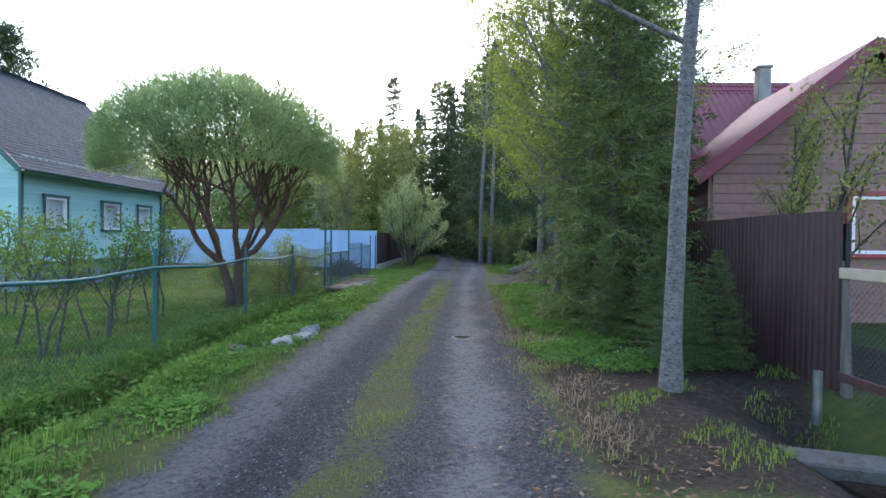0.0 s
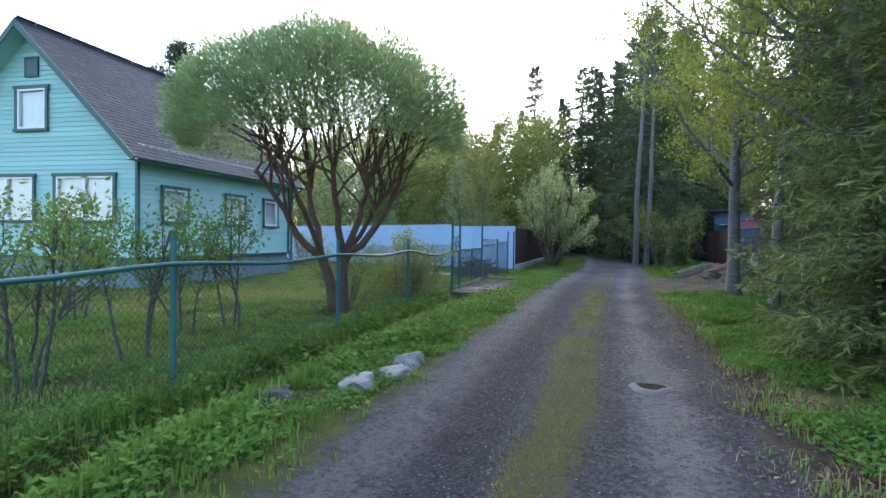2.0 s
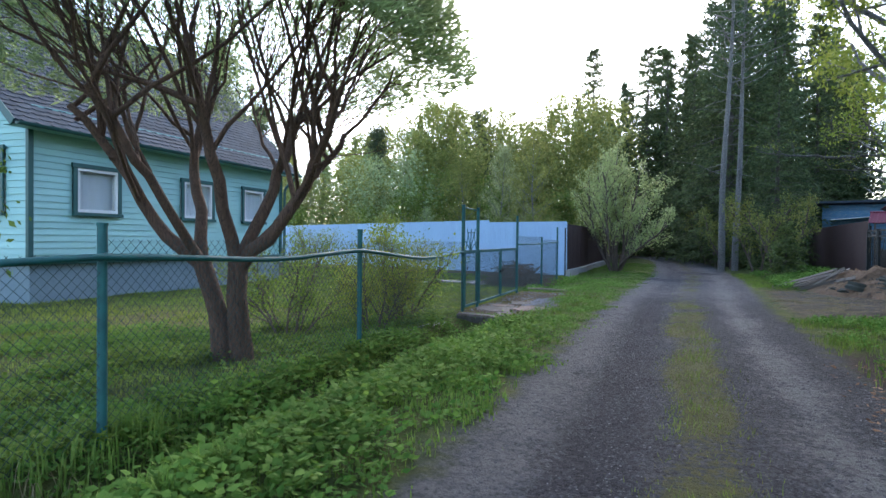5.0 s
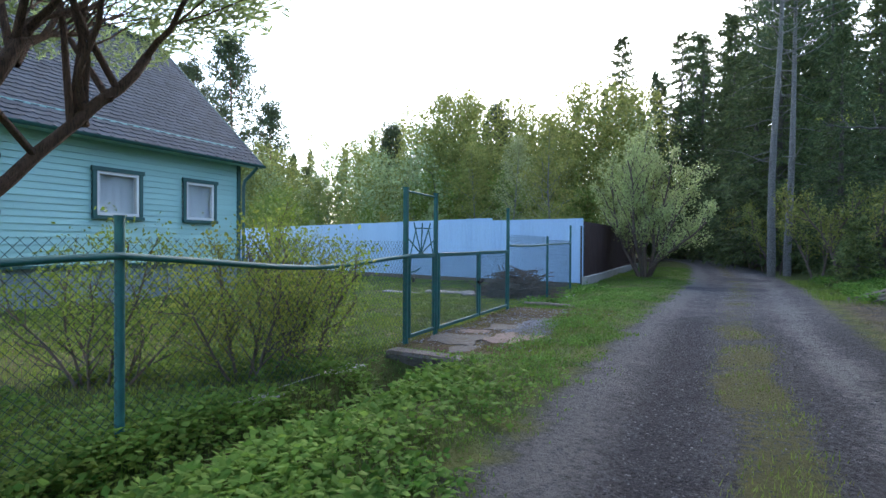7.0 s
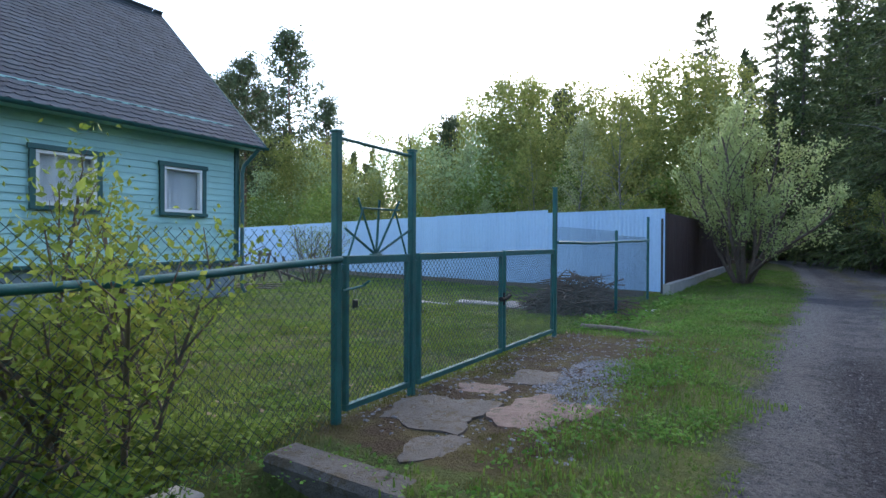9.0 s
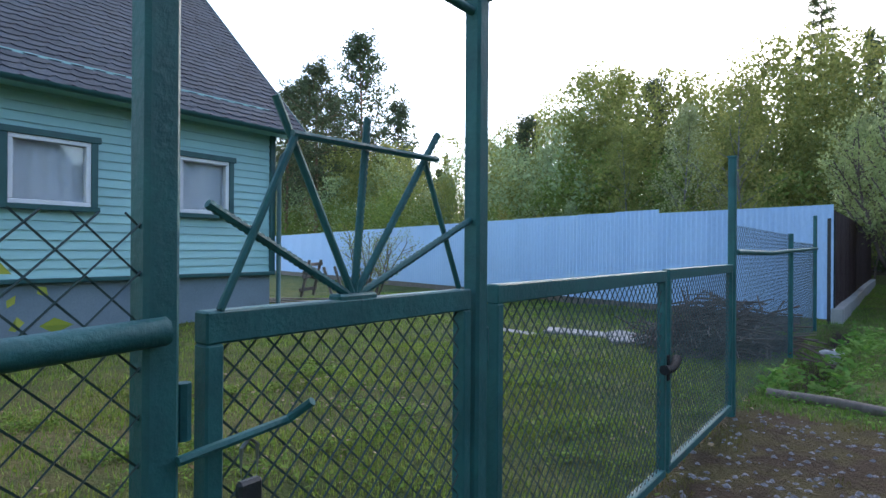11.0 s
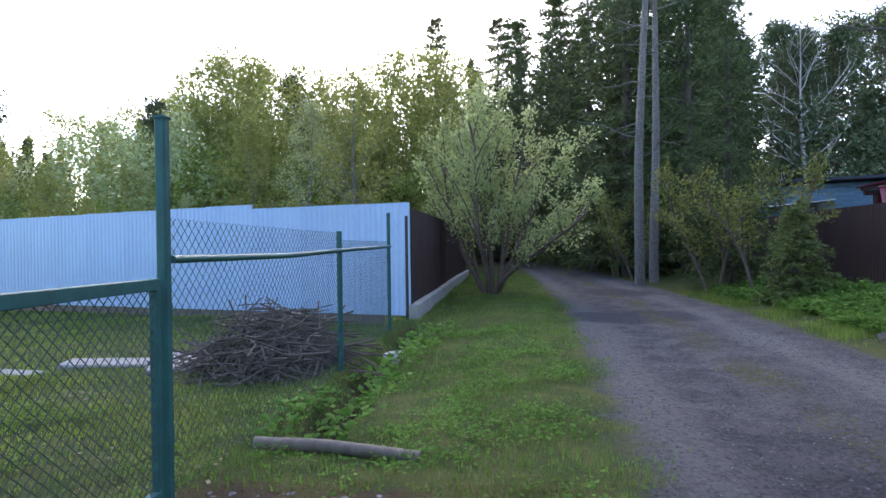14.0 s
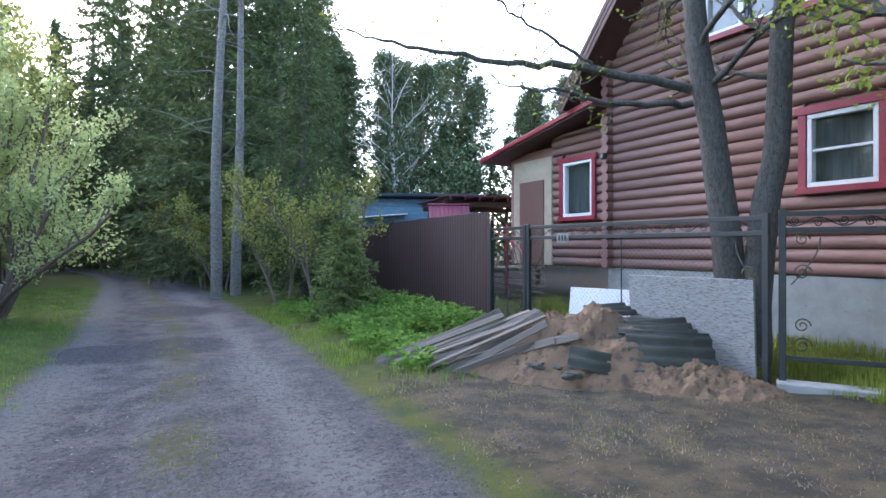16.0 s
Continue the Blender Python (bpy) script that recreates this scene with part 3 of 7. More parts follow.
def window(parent, m, w, h, sashes=1, trim="teal", back="blind", name="window", trim_w=0.1, sill=True, cross=False):
    """A window in the plane x = 0 of m, facing +x, lower corner at the origin, opening w along y and h up."""
    win = thing(name, "", "", m=m)
    win.parent = parent
    fr = Buf()
    k = 0.07
    fr.box(-0.10, 0.03, 0, w, 0, k, 0.008).box(-0.10, 0.03, 0, w, h - k, h, 0.008)
    fr.box(-0.10, 0.028, 0, k, k, h - k, 0.008).box(-0.10, 0.028, w - k, w, k, h - k, 0.008)
    for i in range(1, sashes):
        fr.box(-0.09, 0.03, w * i / sashes - 0.05, w * i / sashes + 0.05, k, h - k, 0.008)
    if cross:
        fr.box(-0.06, 0.01, k, w - k, h * 0.5 - 0.018, h * 0.5 + 0.018, 0.005)
    part("window_frame", fr, M["white"], win, "white plastic window frame")
    pane = part("pane", Buf().box(-0.06, -0.045, k, w - k, k, h - k), M["glass"], win, "reflecting glass pane")
    pane.visible_shadow = False
    cur = Buf()
    y = np.linspace(0.01, w - 0.01, 40)
    x = -0.125 + 0.004 * np.sin(y * 30)
    v = np.concatenate([np.stack([x, y, np.full(40, 0.02)], 1), np.stack([x, y, np.full(40, h - 0.02)], 1)])
    i = np.arange(39)
    cur.add(v, np.stack([i, i + 1, i + 41, i + 40], 1))
    # wavy sheet: a white blind, or room darkness painted on, by back
    part("blind", cur, M[back], win, "sheet behind the glass, white blind or painted room shade")
    # added flat panel, coloured dark to stand for the room's shade
    part("reveal", Buf().box(-0.3, -0.27, -0.1, w + 0.1, -0.1, h + 0.1), M["room_shade"], win, "dark panel painted as the unlit room behind the window")
    c = trim_w
    part("casing", Buf().box(0.0, 0.045, -c, 0, -0.02, h + 0.02, 0.006), M[trim], win)
    part("casing", Buf().box(0.0, 0.045, w, w + c, -0.02, h + 0.02, 0.006), M[trim], win)
    part("casing", Buf().box(0.0, 0.06, -c - 0.04, w + c + 0.04, h, h + c, 0.006), M[trim], win)
    part("window_sill", Buf().box(0.0, 0.08, -c - 0.02, w + c + 0.02, -c * 0.8, 0, 0.006), M[trim], win)
    return win


def rows_of(z0, z1, pitch, y0, y1, holes, top=None):
    """Board rows as (z, height, ya, yb) split round the holes; top(z) narrows a gable."""
    out, z = [], z0
    while z < z1 - 0.02:
        h = min(pitch, z1 - z)
        a, b = y0, y1
        if top:
            ta, tb = top(z + h * 0.5)
            a, b = max(a, ta), min(b, tb)
        cuts = sorted((hy0, hy1) for hy0, hy1, hz0, hz1 in holes if z < hz1 - 0.02 and z + h > hz0 + 0.02)
        s = a
        for c0, c1 in cuts:
            if c0 - s > 0.05:
                out.append((z, h, s, min(c0, b)))
            s = max(s, c1)
        if b - s > 0.05:
            out.append((z, h, s, b))
        z += pitch
    return out


def mint_house():
    house = thing("house", "mint-green clapboard house with dark green trim and grey shingle roof", "house", m=H)
    ba = Buf().box(-WID + 0.05, -0.06, 0.06, LEN - 0.06, -0.4, BASE)
    part("plinth", ba, M["plinth"], house, "bluish grey rendered plinth")
    part("drip_ledge", Buf().box(-0.06, 0.06, 0.0, LEN, BASE, BASE + 0.07, 0.01).box(-WID, 0.0, -0.06, 0.06, BASE, BASE + 0.066, 0.01), M["teal"], house)
    side = [(1.0, 2.25), (4.23, 5.52), (6.8, 7.97)]
    zs = (1.98, 3.12)
    holes = [(a, b, *zs) for a, b in side]
    wall = part("wall", Buf().box(-0.3, -0.06, 0.1, LEN - 0.1, BASE, zs[0]).box(-0.3, -0.06, 0.1, LEN - 0.1, zs[1], EAVE + 0.1)
                .box(-0.3, -0.06, 0.1, side[0][0], zs[0], zs[1]).box(-0.3, -0.06, side[0][1], side[1][0], zs[0], zs[1])
                .box(-0.3, -0.06, side[1][1], side[2][0], zs[0], zs[1]).box(-0.3, -0.06, side[2][1], LEN - 0.1, zs[0], zs[1]), M["mint"], house, "mint-green wall")

    def board(length):
        v = np.array([[0, 0, 0], [0.028, 0, 0.004], [0.034, 0, 0.018], [0.012, 0, 1.0], [-0.03, 0, 1.0], [-0.03, 0, 0]])
        b = Buf()
        w = v.copy()
        w[:, 1] = length
        b.add(np.concatenate([v, w]), [[i, (i + 1) % 6, 6 + (i + 1) % 6, 6 + i] for i in range(6)][:4], [[5, 4, 3, 2, 1, 0], [6, 7, 8, 9, 10, 11]])
        return b

    cache = {}

    def clap(z, h, a, b, m0, par):
        key = round(b - a, 2)
        if key not in cache:
            me = board(b - a).data("board")
            me.materials.append(M["mint"])
            cache[key] = me
        ob = new("board", cache[key])
        ob.parent = par
        ob.matrix_basis = m0 @ Matrix.Translation((0, a, z)) @ Matrix.Diagonal((1, 1, h, 1))

    for z, h, a, b in rows_of(BASE + 0.07, EAVE, 0.145, 0.1, LEN - 0.1, holes):
        clap(z, h, a, b, Matrix.Translation((-0.058, 0, 0)), wall)
    for a, b in side:
        window(house, Matrix.Translation((0, a + 0.09, zs[0] + 0.06)), b - a - 0.18, zs[1] - zs[0] - 0.12)
    # gable wall towards the start of the lane: its own frame, y running into the house
    mid, half = -WID / 2, WID / 2
    rise = (RIDGE - EAVE) / half
    gh = [(0.75, 3.0, 1.95, 3.4), (3.7, 5.95, 1.95, 3.4), (3.22, 4.47, 4.75, 6.1)]
    parts = [(0.1, 0.75, BASE, EAVE), (0.75, 5.95, BASE, 1.95), (3.0, 3.7, 1.95, 3.4), (5.95, WID - 0.1, BASE, EAVE), (0.75, 5.95, 3.4, EAVE)]
    gable = Buf()
    for a, b, z0, z1 in parts:
        gable.box(-b, -a, 0.06, 0.3, z0, z1)
    for z in np.arange(EAVE, RIDGE - 0.2, 0.05):
        e = (z - EAVE) / rise + 0.12
        spans = [(e, WID - e)] if not 4.75 < z + 0.025 < 6.1 else [(e, 3.22), (4.47, WID - e)]
        for a, b in spans:
            if b - a > 0.02:
                gable.box(-b, -a, 0.06, 0.3, z, z + 0.05)
    gwall = part("wall", gable, M["mint"], house, "mint-green gable wall")
    GR = Matrix(((0, 1, 0, -WID), (-1, 0, 0, 0.058), (0, 0, 1, 0), (0, 0, 0, 1)))
    for z, h, a, b in rows_of(BASE + 0.07, RIDGE - 0.12, 0.145, 0.05, WID - 0.05, [(WID - q, WID - p, z0, z1) for p, q, z0, z1 in gh], lambda z: (max(0.05, (z - EAVE) / rise + 0.06), WID - max(0.05, (z - EAVE) / rise + 0.06))):
        clap(z, h, a, b, GR, gwall)
    for p, q, z0, z1 in gh:
        window(house, pose(-q + 0.09, 0, z0 + 0.06, 0, 0, -90), q - p - 0.18, z1 - z0 - 0.12, sashes=2 if q - p > 2 else 1)
    vent = thing("attic_vent", "", "", m=pose(mid - 0.2, 0.02, 6.45, 0, 0, -90))
    vent.parent = house
    part("frame", Buf().box(-0.02, 0.05, -0.06, 0.0, -0.06, 0.56, 0.006).box(-0.02, 0.05, 0.4, 0.46, -0.06, 0.56, 0.006).box(-0.02, 0.05, 0, 0.4, -0.06, 0, 0.006).box(-0.02, 0.05, 0, 0.4, 0.5, 0.56, 0.006), M["teal"], vent)
    for k in range(7):
        part("slat", Buf().box(-0.012, 0.012, 0, 0.4, 0, 0.06, 0.003, pose(0.01, 0, 0.02 + k * 0.069, 0, 30, 0)), M["plinth"], vent)
    for x, y in ((0, 0), (0, LEN), (-WID, 0)):
        part("corner_board", Buf().box(x - 0.075, x + 0.02, y - 0.02 if y == 0 else y - 0.095, y + 0.095 if y == 0 else y + 0.02, BASE + 0.07, EAVE - 0.02, 0.008), M["teal"], house)
    # roof: two slabs, shingle courses on the road side
    ov, og, th = 0.4, 0.55, 0.09
    ang = math.degrees(math.atan(rise))
    slope = (half + ov) / math.cos(radians(ang))
    S = Matrix.Translation((mid, -og, RIDGE)) @ pose(0, 0, 0, 0, ang, 0)
    N = Matrix.Translation((mid, LEN + og, RIDGE)) @ pose(0, 0, 0, 0, 0, 180) @ pose(0, 0, 0, 0, ang, 0)
    L2 = LEN + 2 * og
    roof = part("roof", Buf().box(0.0, slope, 0, L2, -th, 0, 0, S).box(0.0, slope, 0, L2, -th, 0, 0, N), M["shingle"], house, "pitched roof with grey shingles")
    part("soffit", Buf().box(0.02, slope - 0.02, 0.02, L2 - 0.02, -th - 0.016, -th - 0.003, 0, S).box(0.02, slope - 0.02, 0.02, L2 - 0.02, -th - 0.016, -th - 0.003, 0, N), M["mint"], roof, "mint-green boarded underside")
    courses = int(slope / 0.165)
    for side_m, dense in ((S, True), (N, False)):
        b = Buf()
        for r in range(courses + 1):
            x0, x1 = slope - (r + 1) * 0.165, slope - r * 0.165 + 0.012
            w = 0.32 if dense else 1.3
            off = rng.uniform(0, w)
            for y in np.arange(-off, L2 - 0.01, w):
                a, c = max(0, y + 0.006), min(L2, y + w - 0.006)
                if c - a < 0.04:
                    continue
                z0 = 0.006 + rng.uniform(0, 0.006)
                v = np.array([[x0, a, 0.002], [x0, c, 0.002], [x1 - 0.05, c, z0 + 0.008], [x1, c - 0.07, z0 + 0.01], [x1, a + 0.07, z0 + 0.01], [x1 - 0.05, a, z0 + 0.008]])
                low = v[2:6] * [1, 1, 0]
                b.add(place(np.concatenate([v, low]), side_m), [[0, 1, 2, 3, 4, 5][::-1]], [[2, 6, 7, 3][::-1], [3, 7, 8, 4][::-1], [4, 8, 9, 5][::-1]])
        part("shingles", b, M["shingle"], roof, "grey asphalt shingles", kind="stuff")
    part("ridge_cap", Buf().tube([(mid, -og, RIDGE + 0.0), (mid, LEN + og, RIDGE + 0.0)], 0.05, 8), M["shingle"], roof)
    for y in (-og - 0.03, LEN + og - 0.0):
        part("bargeboard", Buf().box(0, slope, 0, 0.03, -0.14, 0.025, 0.006, S @ Matrix.Translation((0, y + og, 0))), M["teal"], roof)
        part("bargeboard", Buf().box(0, slope, 0, 0.03, -0.14, 0.025, 0.006, N @ Matrix.Translation((0, LEN + og - y - 0.03, 0))), M["teal"], roof)
    ex, ez = mid + slope * math.cos(radians(ang)), RIDGE - slope * math.sin(radians(ang))
    part("soffit_board", Buf().box(-0.02, ex - 0.05, -og + 0.03, LEN + og - 0.03, ez - 0.06, ez - 0.035), M["mint"], house)
    a = np.linspace(-0.1, math.pi + 0.1, 9)
    gut = Buf()
    for ya, yb in ((-og, LEN + og),):
        prof = np.stack([np.cos(a) * 0.065, -np.sin(a) * 0.065], 1)
        v = np.concatenate([np.stack([ex + 0.06 + prof[:, 0], np.full(9, y), ez - 0.02 + prof[:, 1]], 1) for y in (ya, yb)])
        inner = np.concatenate([np.stack([ex + 0.06 + prof[:, 0] * 0.9, np.full(9, y), ez - 0.02 + prof[:, 1] * 0.9], 1) for y in (ya, yb)])
        i = np.arange(8)
        gut.add(v, np.stack([i, i + 9, i + 10, i + 1], 1)).add(inner, np.stack([i, i + 1, i + 10, i + 9], 1))
    part("gutter", gut, M["teal"], house, "dark green gutter", True)
    part("downpipe", Buf().tube([(ex + 0.05, LEN + 0.25, ez - 0.08), (ex - 0.05, LEN + 0.22, ez - 0.2), (0.10, LEN + 0.1, ez - 0.5), (0.08, LEN + 0.06, ez - 0.7), (0.08, LEN + 0.06, 0.25), (0.2, LEN + 0.06, 0.12)], 0.05, 8), M["teal"], house, "dark green downpipe", True)
    part("wall", Buf().box(-WID + 0.1, -WID + 0.3, 0.3, LEN - 0.3, BASE, EAVE).box(-WID + 0.1, -0.3, LEN - 0.3, LEN - 0.1, BASE, EAVE), M["mint"], house)
    back = Buf()
    for z in np.arange(EAVE, RIDGE - 0.2, 0.1):
        e = (z - EAVE) / rise + 0.18
        back.box(-WID + e, -e, LEN - 0.3, LEN - 0.1, z, z + 0.1)
    part("wall", back, M["mint"], house)
    return house


mint_house()

# ---- chain-link fence and gates, in a frame with y along the fence ----
FT = pose(-3.0, 4.9, 0, 0, 0, FENCE_TURN)
CF = math.cos(radians(FENCE_TURN))


def along(y):
    return (y - 4.9) / CF


def gz_at(x, y):
    return float(ground_z(x, y))


def links(b, y0, y1, z0, z1, pitch=0.055, r=0.0021, x=0.0):
    """Woven wire: two families of slanting wires; z0, z1 may be functions of y."""
    w = z1 - z0
    for sgn, xo in ((1, 0.0015), (-1, -0.0015)):
        k0 = y0 - w if sgn > 0 else y0
        n = int((y1 - y0 + w) / (pitch * 1.414)) + 1
        for i in range(n):
            ya = k0 + i * pitch * 1.414
            pa, pb = (ya, z0), (ya + sgn * w, z1)
            (qa, za), (qb, zb) = pa, pb
            t0, t1 = 0.0, 1.0
            if sgn > 0:
                t0, t1 = max(0, (y0 - qa) / w), min(1, (y1 - qa) / w)
            else:
                t0, t1 = max(0, (qa - y1) / w), min(1, (qa - y0) / w)
            if t1 - t0 < 0.02:
                continue
            A = (x + xo, qa + (qb - qa) * t0, za + (zb - za) * t0)
            B = (x + xo, qa + (qb - qa) * t1, za + (zb - za) * t1)
            b.tube([A, B], r, 3, False)
    return b


def chain_fence():
    fence = thing("chain_link_fence", "green chain-link fence with painted steel posts and sagging rail", "fence", m=FT)
    tops = {-2.6: 1.5, 1.2: 1.5, 4.9: 1.49, 8.6: 1.44, 12.13: 1.475}
    ys = sorted(tops)
    for y in ys:
        zb = gz_at(float(fence_x(y)), y) - 0.3
        post = part("post", Buf().tube([(0, along(y), zb), (0, along(y), tops[y])], 0.032, 10), M["fence_green"], fence, "", True)
        part("post_cap", Buf().tube([(0, along(y), tops[y] - 0.01), (0, along(y), tops[y] + 0.012)], 0.036, 10), M["fence_green"], post)
    stops = ys + [16.17]
    for a, b in zip(stops[:-1], stops[1:]):
        s = np.linspace(along(a), along(b), 9)
        k = np.linspace(0, 1, 9)
        za, sag = (1.22 - 0.075 * k, 0.1) if a > 12 else (1.22, 0.05)
        zr = za - sag * np.sin(k * np.pi) + 0.01 * np.sin(k * 9)
        part("rail", Buf().tube(np.stack([np.full(9, 0.04), s, zr], 1), 0.024, 8), M["fence_green"], fence, "", True)
        part("mesh_panel", links(Buf(), along(a), along(b), -0.1, 1.34 if a > 7 else 1.24, x=0.012), M["wire"], fence, "diamond wire mesh", kind="stuff")
    # beyond the driveway
    for y, zt in ((20.63, 2.02), (24.03, 1.514), (27.02, 1.89)):
        zb = gz_at(float(fence_x(y)), y) - 0.3
        if y > 21:
            part("post", Buf().tube([(0, along(y), zb), (0, along(y), zt)], 0.03, 10), M["fence_green"], fence, "", True)
    part("rail", Buf().tube([(0.03, along(20.66), 1.28), (0.03, along(22.4), 1.27), (0.03, along(24.0), 1.30), (0.03, along(27.0), 1.34)], 0.022, 8), M["fence_green"], fence, "", True)
    part("mesh_panel", links(Buf(), along(20.7), along(24.0), -0.1, 1.5, x=-0.02), M["wire"], fence, "slack diamond wire mesh", kind="stuff")
    part("mesh_panel", links(Buf(), along(24.0), along(27.0), -0.1, 1.42, x=-0.02), M["wire"], fence, "slack diamond wire mesh", kind="stuff")
    kerb = Buf()
    for a in np.arange(-2, 15.0, 1.9):
        kerb.box(-0.16, 0.1, along(a) + 0.02, along(a + 1.9) - 0.02, -0.4, -0.07 + 0.03 * math.sin(a * 3), 0.03)
    solid("fence_footing", kerb, M["concrete"], "weathered concrete strip under the wire fence", "kerb", kind="structure", m=FT)


def gate_leaf(name, label, y0, y1, z0, z1):
    g = thing(name, label, "gate", m=FT)
    k = 0.022
    fr = Buf()
    fr.box(-k, k, along(y0), along(y1), z1 - 0.06, z1, 0.004).box(-k, k, along(y0), along(y1), z0, z0 + 0.045, 0.004)
    fr.box(-k, k, along(y0), along(y0) + 0.035, z0 + 0.045, z1 - 0.06, 0.004).box(-k, k, along(y1) - 0.035, along(y1), z0 + 0.045, z1 - 0.06, 0.004)
    part("gate_frame", fr, M["fence_green"], g, "green painted angle-steel frame")
    part("mesh_panel", links(Buf(), along(y0) + 0.03, along(y1) - 0.03, z0 + 0.02, z1 - 0.03, 0.042, 0.0026), M["wire"], g, "diamond wire mesh", kind="stuff")
    return g


def gates():
    for y, zt, r in ((16.17, 2.03, 0.03), (17.11, 2.03, 0.028), (20.63, 2.02, 0.028)):
        p = thing("gate_post", "dark green square steel gate post", "post", "gate posts", FT)
        zb = gz_at(float(fence_x(y)), y) - 0.3
        sh = part("post", Buf().box(-r, r, along(y) - r, along(y) + r, zb, zt, 0.008), M["fence_green"], p)
        part("post_cap", Buf().box(-r - 0.006, r + 0.006, along(y) - r - 0.006, along(y) + r + 0.006, zt - 0.004, zt + 0.012, 0.003), M["fence_green"], sh)
        for z in (0.3, 0.95):
            part("hinge", Buf().tube([(0.0, along(y) + r + 0.02, z), (0.0, along(y) + r + 0.02, z + 0.1)], 0.014, 8), M["fence_green"], p)
    lint = thing("gate_lintel", "thin green bar joining the two wicket posts with a bent wire", "bar", m=FT)
    part("bar", Buf().tube([(0, along(16.17), 1.995), (0, along(17.11), 1.985)], 0.014, 8), M["fence_green"], lint, "", True)
    part("wire_end", Buf().tube([(0, along(16.2), 2.03), (-0.02, along(16.24), 2.08), (-0.1, along(16.27), 2.16)], 0.003, 5), M["iron"], lint)
    part("wire_end", Buf().tube([(0, along(17.1), 2.0), (-0.01, along(17.07), 2.15), (-0.02, along(17.03), 2.31), (-0.05, along(16.93), 2.35), (-0.1, along(16.8), 2.39)], 0.004, 5), M["iron"], lint)
    g = gate_leaf("wicket_gate", "green wicket gate with wire mesh and a sunburst of reinforcing bars", 16.25, 17.06, 0.07, 1.172)
    y0, y1, c, z = along(16.25), along(17.06), along(16.62), 1.172
    bars = ((16.262, 1.365, True), (16.405, 1.592, False), (16.661, 1.592, True), (16.925, 1.597, True), (17.08, 1.372, True))
    for yy, zz, rib in bars:
        yy = along(yy)
        b = Buf().tube([(0, c, z), (0, yy, zz)], 0.0088, 8)
        if rib:
            for k in np.linspace(0.08, 0.98, 26):
                p = np.array([0, c + (yy - c) * k, z + (zz - z) * k])
                d = np.array([0, yy - c, zz - z])
                d = d / np.linalg.norm(d) * 0.0035
                b.tube([p - d, p + d], 0.0102, 6, False)
        part("ray", b, M["fence_green"], g, "ribbed reinforcing bar")
    ja, jb = (along(16.445), 1.518), (along(16.885), 1.525)
    part("brace", Buf().tube([(0.014, y0 + 0.03, z), (0.014, *ja)], 0.008, 7), M["fence_green"], g)
    part("brace", Buf().tube([(-0.014, y1 - 0.015, z), (-0.014, *jb)], 0.008, 7), M["fence_green"], g)
    part("brace", Buf().tube([(0.015, ja[0] - 0.01, ja[1]), (0.015, jb[0] + 0.02, jb[1])], 0.0085, 7), M["fence_green"], g)
    part("weld", Buf().box(-0.02, 0.02, c - 0.06, c + 0.06, z - 0.006, z + 0.012, 0.005), M["fence_green"], g)
    part("bolt", Buf().tube([(0.04, y0 - 0.06, 0.93), (0.04, y0 + 0.16, 0.95), (0.09, y0 + 0.18, 0.99)], 0.009, 7), M["fence_green"], g)
    lock = part("padlock", Buf().box(0.03, 0.05, y0 + 0.05, y0 + 0.10, 0.80, 0.86, 0.006), M["iron"], g, "black padlock")
    part("shackle", Buf().tube([(0.04, y0 + 0.058, 0.86), (0.04, y0 + 0.058, 0.92), (0.04, y0 + 0.075, 0.935), (0.04, y0 + 0.092, 0.92), (0.04, y0 + 0.092, 0.86)], 0.004, 6), M["chrome"], lock)
    gate_leaf("gate_leaf", "low green driveway gate leaf of wire mesh", 17.2, 18.9, 0.06, 1.178)
    g2 = gate_leaf("gate_leaf", "low green driveway gate leaf with a wrapped latch", 18.95, 20.56, 0.06, 1.185)
    yl = along(18.92)
    part("latch", Buf().tube([(0.035, yl - 0.11, 0.655), (0.05, yl - 0.03, 0.65), (0.05, yl + 0.03, 0.66), (0.035, yl + 0.12, 0.68)], [0.028, 0.02, 0.022, 0.03], 8), M["black_wrap"], g2, "black wrapped latch", True)
    part("latch_plate", Buf().box(0.02, 0.03, yl - 0.02, yl + 0.02, 0.58, 0.72, 0.003), M["black_wrap"], g2)


chain_fence()
gates()


# ---- sheet-metal fences ----
def sheet_mesh(w, h, amp, pitch, rounded=False):
    n = int(w / pitch * 6) + 1
    y = np.linspace(0, w, n)
    ph = (y / pitch) % 1
    x = amp * (np.sin(2 * np.pi * y / pitch) if rounded else np.clip(np.abs(ph - 0.5) * 5 - 0.75, 0, 1))
    fr, bk = np.stack([x, y], 1), np.stack([x - 0.003, y], 1)
    v = np.concatenate([np.column_stack([q, np.full(n, z)]) for q in (fr, bk) for z in (0, h)])
    i = np.arange(n - 1)
    b = Buf().add(v, np.stack([i, i + 1, i + n + 1, i + n], 1), np.stack([i + 2 * n, i + 3 * n, i + 3 * n + 1, i + 2 * n + 1], 1), np.stack([i + n, i + n + 1, i + 3 * n + 1, i + 3 * n], 1))
    return b


